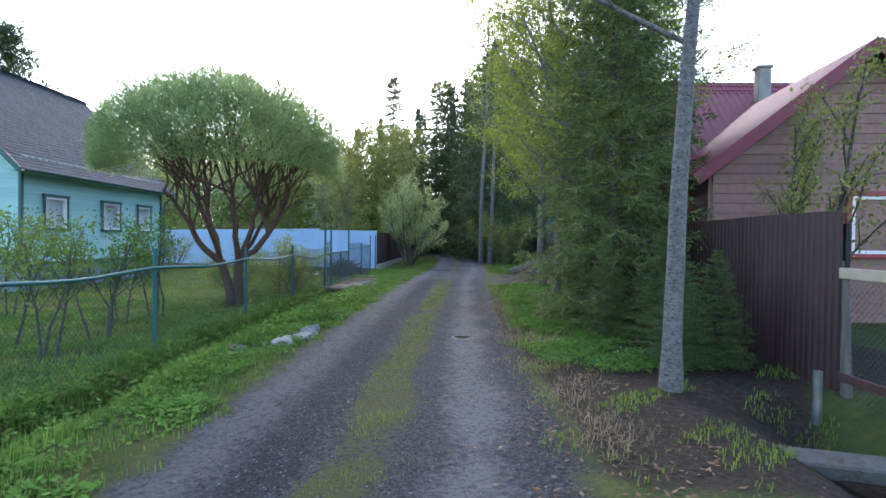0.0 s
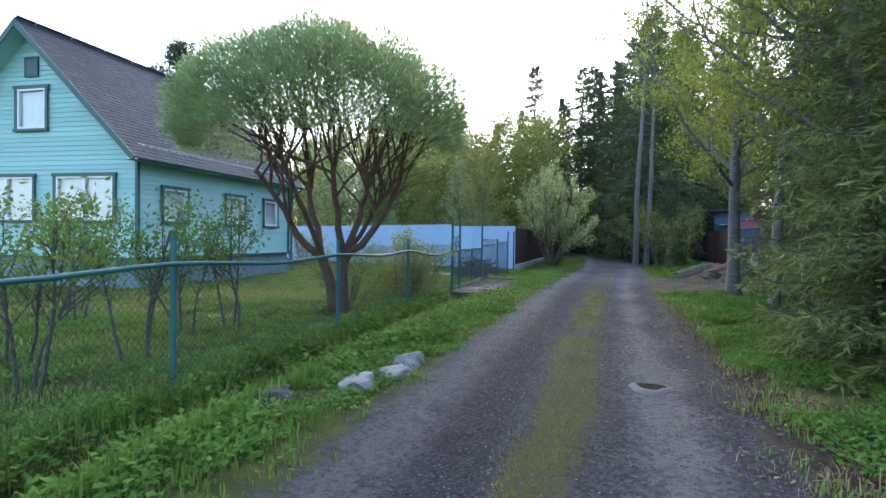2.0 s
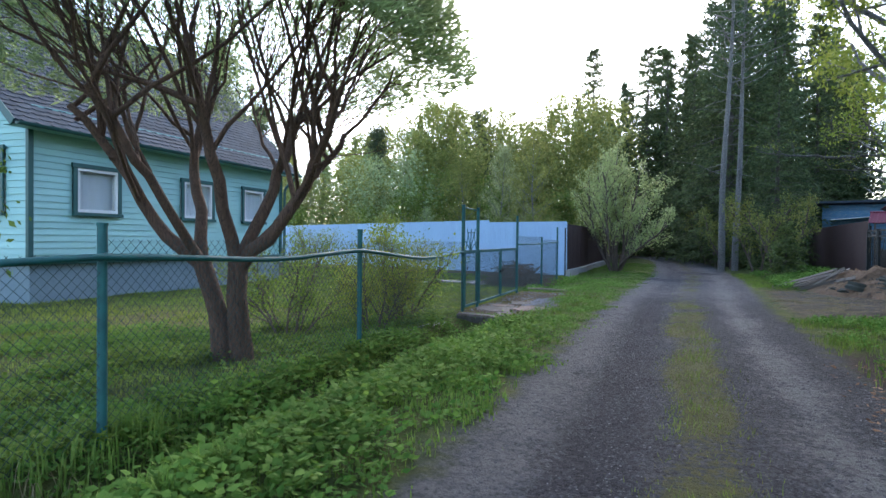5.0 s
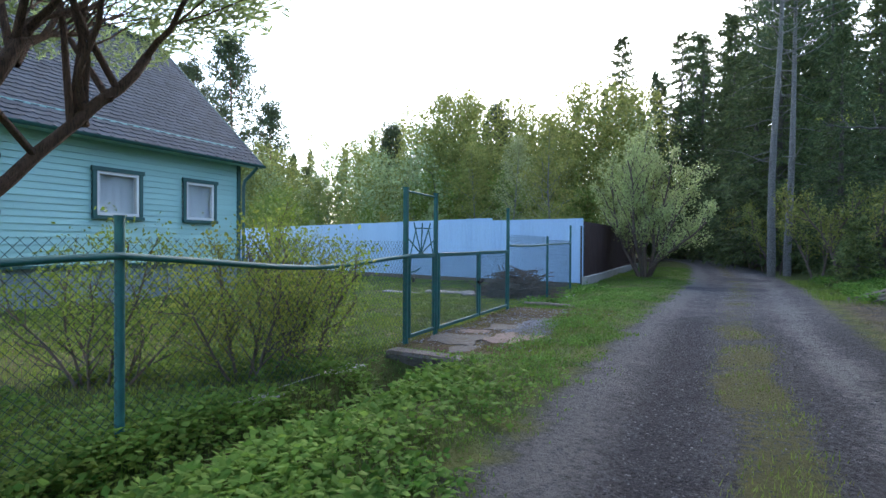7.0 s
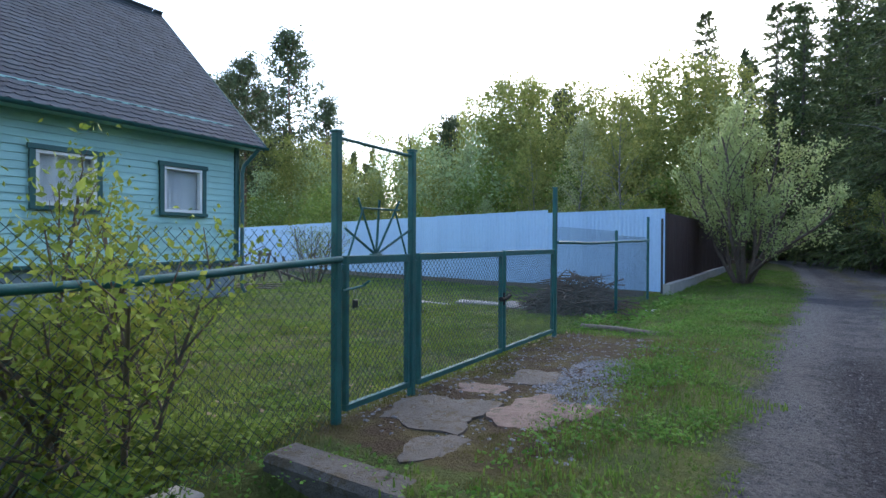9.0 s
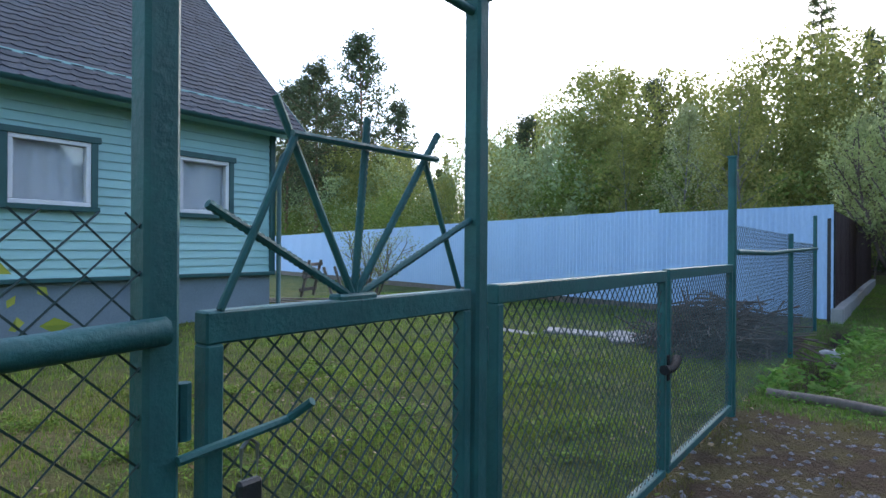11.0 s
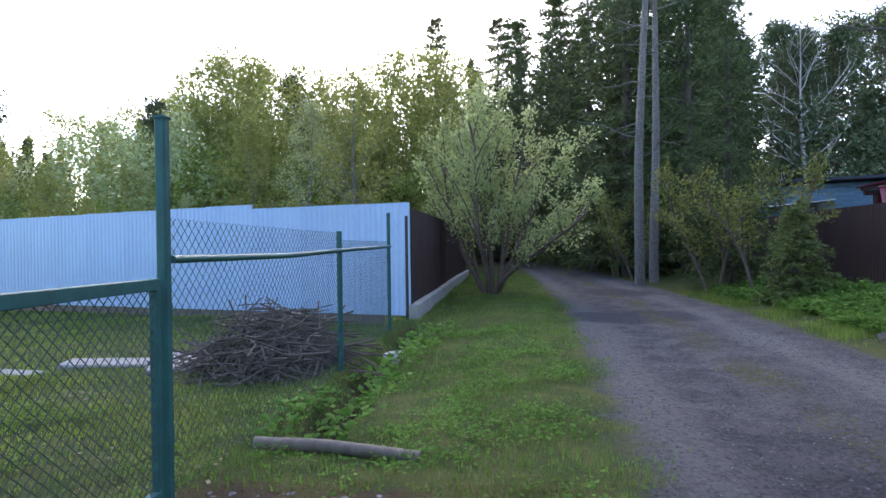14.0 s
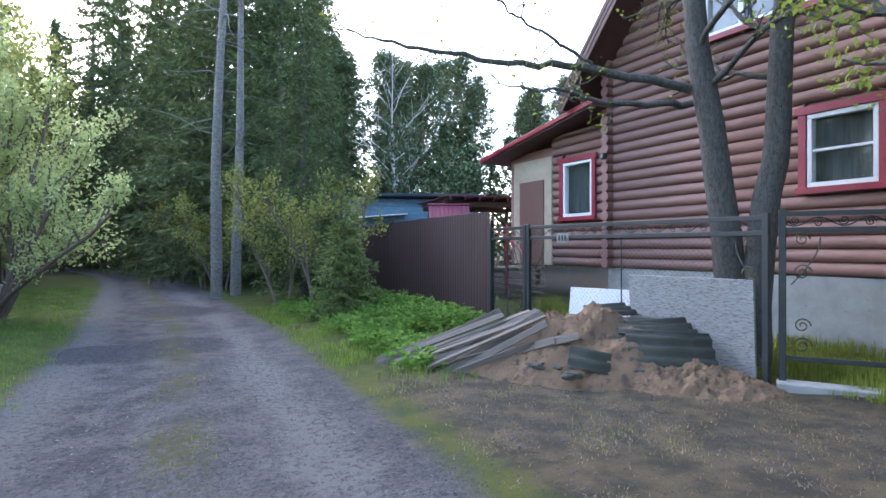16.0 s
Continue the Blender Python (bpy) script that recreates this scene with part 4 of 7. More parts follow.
def sheet_fence(name, label, p0, p1, h0, material, zs, tops, wid=1.15, amp=0.012, pitch=0.115):
    """Sheets from p0 to p1, front to the right of that way; zs: base heights at both ends; tops: height by the way along."""
    p0, p1 = Vector(p0), Vector(p1)
    run = (p1 - p0).length
    ang = math.degrees(math.atan2(p1.y - p0.y, p1.x - p0.x)) - 90
    f = thing(name, label, "fence", m=pose(p0.x, p0.y, 0, 0, 0, ang))
    n = max(1, round(run / wid))
    w = run / n
    cache = {}
    for i in range(n):
        k = (i + 0.5) / n
        z0 = zs[0] + (zs[1] - zs[0]) * k
        h = tops(k * run) - z0
        key = round(h, 2)
        if key not in cache:
            cache[key] = sheet_mesh(w + 0.02, h, amp, pitch).data("sheet")
            cache[key].materials.append(M[material])
        ob = new("sheet", cache[key])
        ob.parent = f
        ob.matrix_basis = pose(0.003 * (i % 2), i * w, z0, 0.25 * math.sin(i * 2.3), 0, 0)
    for i in range(n // 2 + 2):
        y = min(run, i * w * 2)
        part("post", Buf().box(-0.09, -0.03, y - 0.03, y + 0.03, -0.4, tops(y) - 0.15, 0.006), M["iron"], f)
    for dz in (0.35, 1.0):
        part("rail", Buf().box(-0.05, -0.02, 0, run, zs[0] + dz, zs[0] + dz + 0.04, 0.004, None), M["iron"], f)
    return f


def step_top(s):
    return 2.15 if s < 3.36 else 2.24 - 0.012 * (s - 3.36)


sheet_fence("sheet_fence", "pale blue corrugated metal fence along the lawn", (-45.0, 34.74), (-4.99, 28.22), 2.1, "blue_sheet", (0.12, 0.06), lambda s: step_top(40.54 - s))
bf = sheet_fence("sheet_fence", "dark brown corrugated metal fence beside the lane", (-6.15, 43.5), (-4.98, 28.2), 2.1, "brown_sheet", (0.15, 0.22), lambda s: 2.05 + 0.1 * s / 15)
bf.matrix_basis = pose(-4.98, 28.24, 0, 0, 0, 4.35)
pl = Buf()
for k in range(7):
    pl.box(-0.02, 0.16, k * 2.2 + 0.01, k * 2.2 + 2.19, -0.3, 0.27 + 0.015 * math.sin(k * 5), 0.012)
solid("fence_plinth", pl, M["concrete"], "low grey concrete plinth under the brown fence", "plinth", kind="structure", m=pose(-4.98, 28.15, 0, 0, 0, 4.35))
pb = Buf()
for k in range(12):
    pb.box(-0.09, -0.02, k * 2.15, k * 2.15 + 2.14, -0.25, 0.13 + 0.03 * math.sin(k * 4.1), 0.01)
solid("fence_board", pb, M["old_wood"], "dark rotten boards along the foot of the blue fence", "board", kind="structure", m=pose(-31, 32.46, 0, 0, 0, -99.26))

sheet_fence("sheet_fence", "dark brown corrugated metal fence by the log house", (4.5, 45.0), (4.62, 28.6), 2.1, "brown_sheet", (0.25, 0.28), lambda s: 2.13)
sheet_fence("sheet_fence", "dark brown corrugated metal fence behind the spruces", (4.3, 19.5), (5.85, 3.9), 2.1, "brown_sheet", (0.05, 0.02), lambda s: 2.07)

# ---- trees ----
def unit(a):
    a = np.asarray(a, float)
    return a / (np.linalg.norm(a) + 1e-9)


def bough(p, d, length, r0, r1, bend, r, n=6, up=0.0):
    """A bent branch: points and radii."""
    pts, d = [np.array(p, float)], unit(d)
    for i in range(n):
        d = unit(d + r.normal(size=3) * bend + np.array([0, 0, up]))
        pts.append(pts[-1] + d * length / n)
    return np.array(pts), np.linspace(r0, r1, n + 1), d


def sprout(b, p, d, length, rad, level, r, tips, cfg):
    pts, rr, dd = bough(p, d, length, rad, rad * cfg.get("taper", 0.45), cfg["bend"], r, cfg.get("n", 5), cfg["up"])
    if level < cfg["levels"] - 1 or r.uniform() < cfg.get("show", 1.0):
        b.tube(pts[::cfg.get("skip", 1)] if level else pts, rr[::cfg.get("skip", 1)] if level else rr, 6 if level == 0 else 4 if level == 1 else 3, False)
    if level >= cfg["levels"] - 1:
        tips.append(pts)
        return
    k = cfg["kids"][level]
    for i in range(k):
        t = cfg["from"] + (1 - cfg["from"]) * (i + r.uniform(0.2, 0.9)) / k
        j = min(len(pts) - 2, int(t * (len(pts) - 1)))
        base = pts[j] + (pts[j + 1] - pts[j]) * (t * (len(pts) - 1) - j)
        ax = unit(pts[j + 1] - pts[j])
        side = unit(np.cross(ax, r.normal(size=3)))
        nd = unit(ax * math.cos(cfg["angle"]) + side * math.sin(cfg["angle"]))
        sprout(b, base, nd, length * cfg["ratio"] * r.uniform(0.75, 1.2) * (1.15 - 0.5 * t), rr[j] * 0.62, level + 1, r, tips, cfg)


def leafy(tips, per, size, spread, r, droop=0.0, width=0.55):
    """Leaves round the twigs."""
    seg = np.concatenate([t[1:] for t in tips])
    dirs = np.concatenate([np.diff(t, axis=0) for t in tips])
    k = np.repeat(np.arange(len(seg)), per)
    c = seg[k] - dirs[k] * r.uniform(0, 1, (len(k), 1)) + r.normal(size=(len(k), 3)) * spread
    a = r.normal(size=(len(k), 3)) + unit_rows(dirs[k]) * 0.6 + np.array([0, 0, -droop])
    s = size * r.uniform(0.6, 1.3, len(k))
    return Buf().cards(c, a, s, s * width, r=r)


def unit_rows(a):
    return a / (np.linalg.norm(a, axis=1)[:, None] + 1e-9)


def tree(name, label, group, m, wood, wood_mat, crown, crown_mat, category="tree"):
    t = thing(name, label, category, group, m)
    part("trunk", wood, M[wood_mat], t, "", True)
    if crown is not None:
        part("crown", crown, M[crown_mat], t)
    return t


def deciduous(seed, height, crown_from, spread, kids, per, leaf, trunk_r, up=0.06, levels=3, angle=0.75, ratio=0.4, scatter=0.12, lean=(0, 0), bend=0.1, droop=0.2, show=1.0, skip=1, wander=0.035):
    r = np.random.default_rng(seed)
    b, tips = Buf(), []
    pts, rr, d = bough((0, 0, -0.2), (lean[0], lean[1], 1), height, trunk_r, 0.012, wander, r, 14, 0.03)
    rr = trunk_r * (1 - np.linspace(0, 1, 15) ** 1.1) + 0.01
    rr[0] *= 1.35
    b.tube(pts, rr, 9, False)
    cfg = dict(bend=bend, up=up, levels=levels - 1, kids=(6, 4, 3), ratio=ratio, angle=angle, n=5, show=show, skip=skip)
    cfg["from"] = 0.25
    for i in range(kids):
        t = crown_from + (0.98 - crown_from) * (i + r.uniform(0, 1)) / kids
        j = min(13, int(t * 14))
        p = pts[j] + (pts[j + 1] - pts[j]) * (t * 14 - j)
        az = i * 2.4 + r.uniform(-0.4, 0.4)
        k = (t - crown_from) / (1 - crown_from)
        ln = spread * (0.45 + 0.75 * math.sin(math.pi * min(1, 0.25 + k * 0.8))) * r.uniform(0.75, 1.15)
        sprout(b, p, (math.cos(az), math.sin(az), 0.45 + 0.9 * k), ln, max(0.008, rr[j] * 0.42), 0, r, tips, cfg)
    return b, leafy(tips, per, leaf, scatter, r, droop)


def spruce(seed, height, radius, whorls, per_whorl, twigs, low=0.03, droop=0.35, blade=0.16, trunk_r=None, sparse=1.0, nb=6, wide=0.3, shape=0.8):
    """Drooping whorled branches with hanging twigs of needle blades."""
    r = np.random.default_rng(seed)
    wood = Buf()
    z = np.linspace(-0.2, height, 12)
    tr = trunk_r or height * 0.014
    wood.tube(np.stack([0.02 * np.sin(z), 0.02 * np.cos(z), z], 1), tr * (1.02 - (z + 0.2) / (height + 0.2)) + 0.008, 8, False)
    C, A, L = [], [], []
    for i in range(whorls):
        k = low + (1 - low) * (i + 0.3) / whorls
        zz = height * k
        reach = radius * (1 - k) ** shape * (0.85 if k > 0.1 else 0.7) + 0.12
        m = max(3, int(per_whorl * (1 - 0.4 * k)))
        for j in range(m):
            az = 2 * math.pi * (j + r.uniform(-0.3, 0.3)) / m + i * 0.7
            ln = reach * r.uniform(0.7, 1.12)
            u = np.array([math.cos(az), math.sin(az), 0])
            s = np.linspace(0, 1, 6)
            dz = 0.25 * s * (k - 0.2) - droop * (1 - 0.7 * k) * s ** 1.3 + 0.22 * s ** 3
            pts = u * (s * ln)[:, None] + np.array([0, 0, zz + r.uniform(-0.6, 0.6) * height / whorls]) + np.stack([0 * s, 0 * s, dz * ln], 1)
            wood.tube(pts, np.linspace(0.012 + 0.006 * ln, 0.004, 6), 4, False)
            nt = max(4, int(twigs * ln / radius * sparse) + 2)
            ts = np.linspace(0.12, 1.0, nt)
            p = np.stack([np.interp(ts, s, pts[:, q]) for q in range(3)], 1)
            side = np.array([-u[1], u[0], 0])
            for sg in (-1, 1):
                tl = ln * (0.34 * (1 - ts) + 0.12) * r.uniform(0.6, 1.3, nt) + 0.06
                d = sg * side[None] * 0.85 + u[None] * 0.6 + np.array([0, 0, -0.35])[None] + r.normal(size=(nt, 3)) * 0.18
                d = unit_rows(d)
                q = np.linspace(0.0, 0.85, nb)
                cc = p[:, None] + d[:, None] * (tl[:, None] * q[None])[..., None]
                cc = cc + np.array([0, 0, -0.25]) * (q ** 2)[None, :, None] * tl[:, None, None]
                C.append(cc.reshape(-1, 3))
                A.append((np.repeat(d, nb, 0) + r.normal(size=(nt * nb, 3)) * 0.45))
                L.append(np.full(nt * nb, blade) * r.uniform(0.7, 1.3, nt * nb))
            C.append(p)
            A.append(np.repeat(unit(pts[-1] - pts[-2])[None], nt, 0) + r.normal(size=(nt, 3)) * 0.3)
            L.append(np.full(nt, blade * 1.2))
    C, A, L = np.concatenate(C), np.concatenate(A), np.concatenate(L)
    return wood, Buf().cards(C, A, L, L * wide, r=r)


def pine(seed, height, crown_from, radius, tufts=60, trunk_r=0.17, n=34, blade=1.0, puff=0.28, rise=0.15):
    r = np.random.default_rng(seed)
    wood = Buf()
    pts, rr, d = bough((0, 0, -0.3), (0.01, 0.0, 1), height, trunk_r, 0.02, 0.012, r, 12, 0.02)
    wood.tube(pts, np.linspace(trunk_r, 0.03, 13), 9, False)
    for i in range(12):
        k = r.uniform(0.22, crown_from)
        j = int(k * 12)
        az = r.uniform(0, 6.28)
        bp, br, _ = bough(pts[j] + (pts[j + 1] - pts[j]) * (k * 12 - j), (math.cos(az), math.sin(az), r.uniform(-0.2, 0.3)), r.uniform(0.9, 2.6), 0.024, 0.004, 0.12, r, 6, -0.03)
        wood.tube(bp, br, 3, False)
    C, A, L = [], [], []
    for i in range(n):
        k = crown_from + (1 - crown_from) * (i / n) ** 0.9
        j = min(11, int(k * 12))
        p = pts[j] + (pts[j + 1] - pts[j]) * (k * 12 - j)
        kk = (k - crown_from) / (1 - crown_from)
        ln = radius * (0.22 + (0.62 + 0.5 * rise / 0.15) * math.sin(math.pi * (0.2 + 0.75 * kk)) ** 1.2) * r.uniform(0.5, 1.1)
        az = i * 2.4 + r.uniform(-0.5, 0.5)
        bp, br, _ = bough(p, (math.cos(az), math.sin(az), rise + 0.5 * kk), ln, 0.035, 0.01, 0.12, r, 5, 0.06)
        wood.tube(bp, br, 4, False)
        for q in range(2, 6):
            for _ in range(3):
                c = bp[q] + r.normal(size=3) * puff * np.array([1, 1, 0.45])
                m = tufts // 4
                dd = r.normal(size=(m, 3)) + np.array([0, 0, 0.35])
                C.append(np.repeat(c[None], m, 0) + r.normal(size=(m, 3)) * puff * 0.6)
                A.append(dd)
                L.append(r.uniform(0.14, 0.26, m) * blade)
    L = np.concatenate(L)
    return wood, Buf().cards(np.concatenate(C), np.concatenate(A), L, L * (0.22 + 0.1 * (blade > 1)), r=r)


def willow():
    """The clipped willow: two fused stems, a fan of limbs, a dense dome of fine shoots."""
    r = np.random.default_rng(11)
    b, tips = Buf(), []
    stems = (([(-0.09, 0.0, -0.25), (-0.1, 0.0, 0.1), (-0.19, 0.0, 0.65), (-0.36, 0.0, 1.22)], (0.165, 0.135, 0.11, 0.105)),
             ([(0.1, 0.04, -0.25), (0.09, 0.04, 0.1), (0.05, 0.03, 0.65), (0.06, 0.0, 1.22)], (0.175, 0.145, 0.12, 0.115)))
    for pts, rad in stems:
        p = np.array(pts)
        q = np.linspace(0, 1, 9)
        p = np.stack([np.interp(q, np.linspace(0, 1, 4), p[:, k]) for k in range(3)], 1) + r.normal(size=(9, 3)) * 0.008
        b.tube(p, np.interp(q, np.linspace(0, 1, 4), rad), 14, False)
    # limbs: the stem end, two bends and the top, with the start radius
    limbs = (((-0.36, 0, 1.15), (-0.8, -0.1, 1.5), (-1.14, -0.3, 2.25), (-1.65, -0.5, 2.95), 0.088),
             ((-0.36, 0, 1.1), (-0.6, 0.3, 1.9), (-0.78, 0.6, 2.6), (-0.8, 0.95, 3.15), 0.08),
             ((-0.34, 0, 1.15), (-0.5, -0.45, 1.7), (-0.72, -0.9, 2.4), (-0.85, -1.3, 2.95), 0.06),
             ((0.06, 0, 1.12), (0.0, -0.25, 1.95), (-0.05, -0.6, 2.7), (-0.1, -0.8, 3.2), 0.082),
             ((0.06, 0, 1.15), (0.34, 0.25, 1.9), (0.47, 0.55, 2.6), (0.5, 0.9, 3.1), 0.082),
             ((0.06, 0, 1.1), (0.52, -0.05, 1.5), (1.0, -0.15, 2.2), (1.3, -0.3, 3.1), 0.09),
             ((0.08, 0.02, 1.15), (0.35, 0.55, 1.7), (0.75, 1.05, 2.4), (1.0, 1.4, 2.95), 0.055))
    cx, cz, R, Hh = -0.36, 3.4, 3.05, 2.45
    shoots = []
    for *knots, r0 in limbs:
        kn = np.array(knots, float)
        q = np.linspace(0, 1, 10)
        pts = np.stack([np.interp(q, (0, 0.25, 0.6, 1), kn[:, k]) for k in range(3)], 1)
        pts[1:-1] = 0.25 * pts[:-2] + 0.5 * pts[1:-1] + 0.25 * pts[2:]
        pts[1:] += r.normal(size=(9, 3)) * 0.02
        b.tube(pts, np.linspace(r0, 0.038, 10), 9, False)
        for _ in range(8):
            t = r.uniform(0.4, 1.0)
            i = min(8, int(t * 9))
            o = pts[i] + (pts[i + 1] - pts[i]) * (t * 9 - i)
            th = math.atan2(o[1], o[0] - cx * 0.4) + r.normal() * 0.7
            ph = r.uniform(0.1, 1.45)
            e = np.array([cx + math.cos(th) * math.cos(ph) * R * 0.8, math.sin(th) * math.cos(ph) * R * 0.8, cz + math.sin(ph) * Hh * 0.72])
            m2 = o + (e - o) * 0.5 + np.array([0, 0, -0.12]) + r.normal(size=3) * 0.1
            s2 = np.linspace(0, 1, 7)[:, None]
            br = (1 - s2) ** 2 * o + 2 * s2 * (1 - s2) * m2 + s2 * s2 * e + r.normal(size=(7, 3)) * 0.025
            b.tube(br, np.linspace(0.030, 0.010, 7), 5, False)
            for _ in range(9):
                t3 = r.uniform(0.3, 1.0)
                i3 = min(5, int(t3 * 6))
                o3 = br[i3] + (br[i3 + 1] - br[i3]) * (t3 * 6 - i3)
                dirv = unit(np.array([o3[0], o3[1], (o3[2] - 1.6)]) + r.normal(size=3) * 0.5)
                e3 = o3 + dirv * r.uniform(0.6, 1.3)
                rad = math.hypot(e3[0] - cx, e3[1]) / R
                lim = cz + Hh * math.sqrt(max(0.02, 1 - min(rad, 0.99) ** 2))
                if rad > 0.97:
                    e3[0] = cx + (e3[0] - cx) * 0.97 / rad
                    e3[1] *= 0.97 / rad
                e3[2] = min(e3[2], lim * 0.97)
                pts3 = np.linspace(o3, e3, 4) + r.normal(size=(4, 3)) * 0.015
                b.tube(pts3, np.linspace(0.010, 0.003, 4), 3, False)
                shoots.append(pts3)
    # fine leaves in an outer shell, thickest at the top, with tufts
    n = 72000
    th = r.uniform(0, 2 * math.pi, n)
    sp = r.uniform(-0.02, 1, n)
    ph = np.arcsin(np.clip(sp, -1, 1))
    lump = 1 + 0.05 * np.sin(5 * th + 3 * ph) + 0.04 * np.sin(9 * th - 7 * ph)
    depth = 1 - np.abs(r.normal(size=n)) * (0.075 + 0.10 * np.clip(sp, 0, 1)) - 0.06 * (sp < 0.2) * r.uniform(0, 1, n)
    x = cx + np.cos(th) * np.cos(ph) * R * lump * depth
    y = np.sin(th) * np.cos(ph) * R * lump * depth
    zz = cz + 0.05 + np.sin(ph) * Hh * lump * depth
    keep = r.uniform(0, 1, n) < 0.55 + 0.45 * (np.sin(7 * x + 2) * np.sin(6 * y) * np.sin(8 * zz) > -0.25)
    c = np.stack([x, y, zz], 1)[keep]
    out = unit_rows(c - np.array([0, 0, 2.4])) + r.normal(size=(len(c), 3)) * 0.5
    L = r.uniform(0.07, 0.16, len(c))
    crown = Buf().cards(c, out, L, L * 0.19, r=r)
    tip = np.concatenate(shoots)
    k = np.repeat(np.arange(len(tip)), 3)
    c2 = tip[k] + r.normal(size=(len(k), 3)) * 0.07
    keep = c2[:, 2] > 3.75
    c2 = c2[keep]
    L2 = r.uniform(0.06, 0.12, len(c2))
    crown.cards(c2, r.normal(size=(len(c2), 3)) + np.array([0, 0, 0.5]), L2, L2 * 0.28, r=r)
    return tree("willow_tree", "round clipped willow with a dense dome crown and forked trunk", "", pose(-4.8, 11.15, -0.12, 0, 0, 22), b, "bark_willow", crown, "lf_willow")


def at(x, y, turn=0.0, s=1.0, sz=None, dz=0.0):
    return pose(x, y, gz_at(x, y) + dz, 0, 0, turn) @ Matrix.Diagonal((s, s, sz or s, 1))


willow()

# near spruces on the bank beside the lane
w, c = spruce(21, 10.5, 2.8, 30, 9, 15, low=0.02, blade=0.16, nb=9, wide=0.19)
sp = tree("spruce_tree", "dense dark spruce with drooping boughs down to the ground", "spruces by the lane", at(4.1, 8.2, 10, 0.82), w, "bark_dark", c, "lf_spruce_new")
w2, c2 = spruce(22, 13.0, 2.7, 32, 9, 13, low=0.03, blade=0.17, nb=8, wide=0.2)
sp2 = tree("spruce_tree", "tall dark spruce with drooping boughs", "spruces by the lane", at(4.95, 11.0, 60), w2, "bark_dark", c2, "lf_spruce_new")
copy_thing(sp, at(4.5, 5.9, 130, 0.36, 0.21))
copy_thing(sp2, at(5.4, 14.6, 200, 0.95))
copy_thing(sp, at(5.0, 17.6, 300, 0.75))
copy_thing(sp, at(4.4, 4.9, 40, 0.27, 0.17))
copy_thing(sp, at(4.95, 5.1, 220, 0.27, 0.18))
copy_thing(sp, at(3.75, 8.3, 250, 0.34))
copy_thing(sp, at(3.75, 6.6, 170, 0.22))

# trunks by the lane
bw, bc = deciduous(31, 11.0, 0.36, 2.3, 20, 6, 0.06, 0.105, levels=3, scatter=0.1, lean=(-0.012, 0.0), wander=0.012)
tree("birch_tree", "slender grey-barked birch with bare lower limbs", "birches by the lane", at(3.98, 3.75, 215), bw, "bark_grey", bc, "lf_birch")
bw, bc = deciduous(32, 12.5, 0.2, 3.3, 34, 12, 0.078, 0.15, levels=4, scatter=0.16, bend=0.13, show=0.4)
bt = tree("birch_tree", "birch with mottled white bark and fresh yellow-green leaves", "birches by the lane", at(3.35, 16.9, 80), bw, "bark_grey", bc, "lf_fresh")
copy_thing(bt, at(5.3, 21.2, 200, 0.8))
copy_thing(bt, at(4.6, 14.0, 300, 0.85))
copy_thing(bt, at(4.1, 9.4, 130, 0.8))
stump, _ = deciduous(33, 9.0, 0.4, 1.8, 12, 6, 0.08, 0.1, levels=3, lean=(0.0, 0.02))
tree("birch_tree", "pale birch trunk leaning out of the spruces", "birches by the lane", at(3.45, 12.3, 0), stump, "bark_grey", _, "lf_birch")

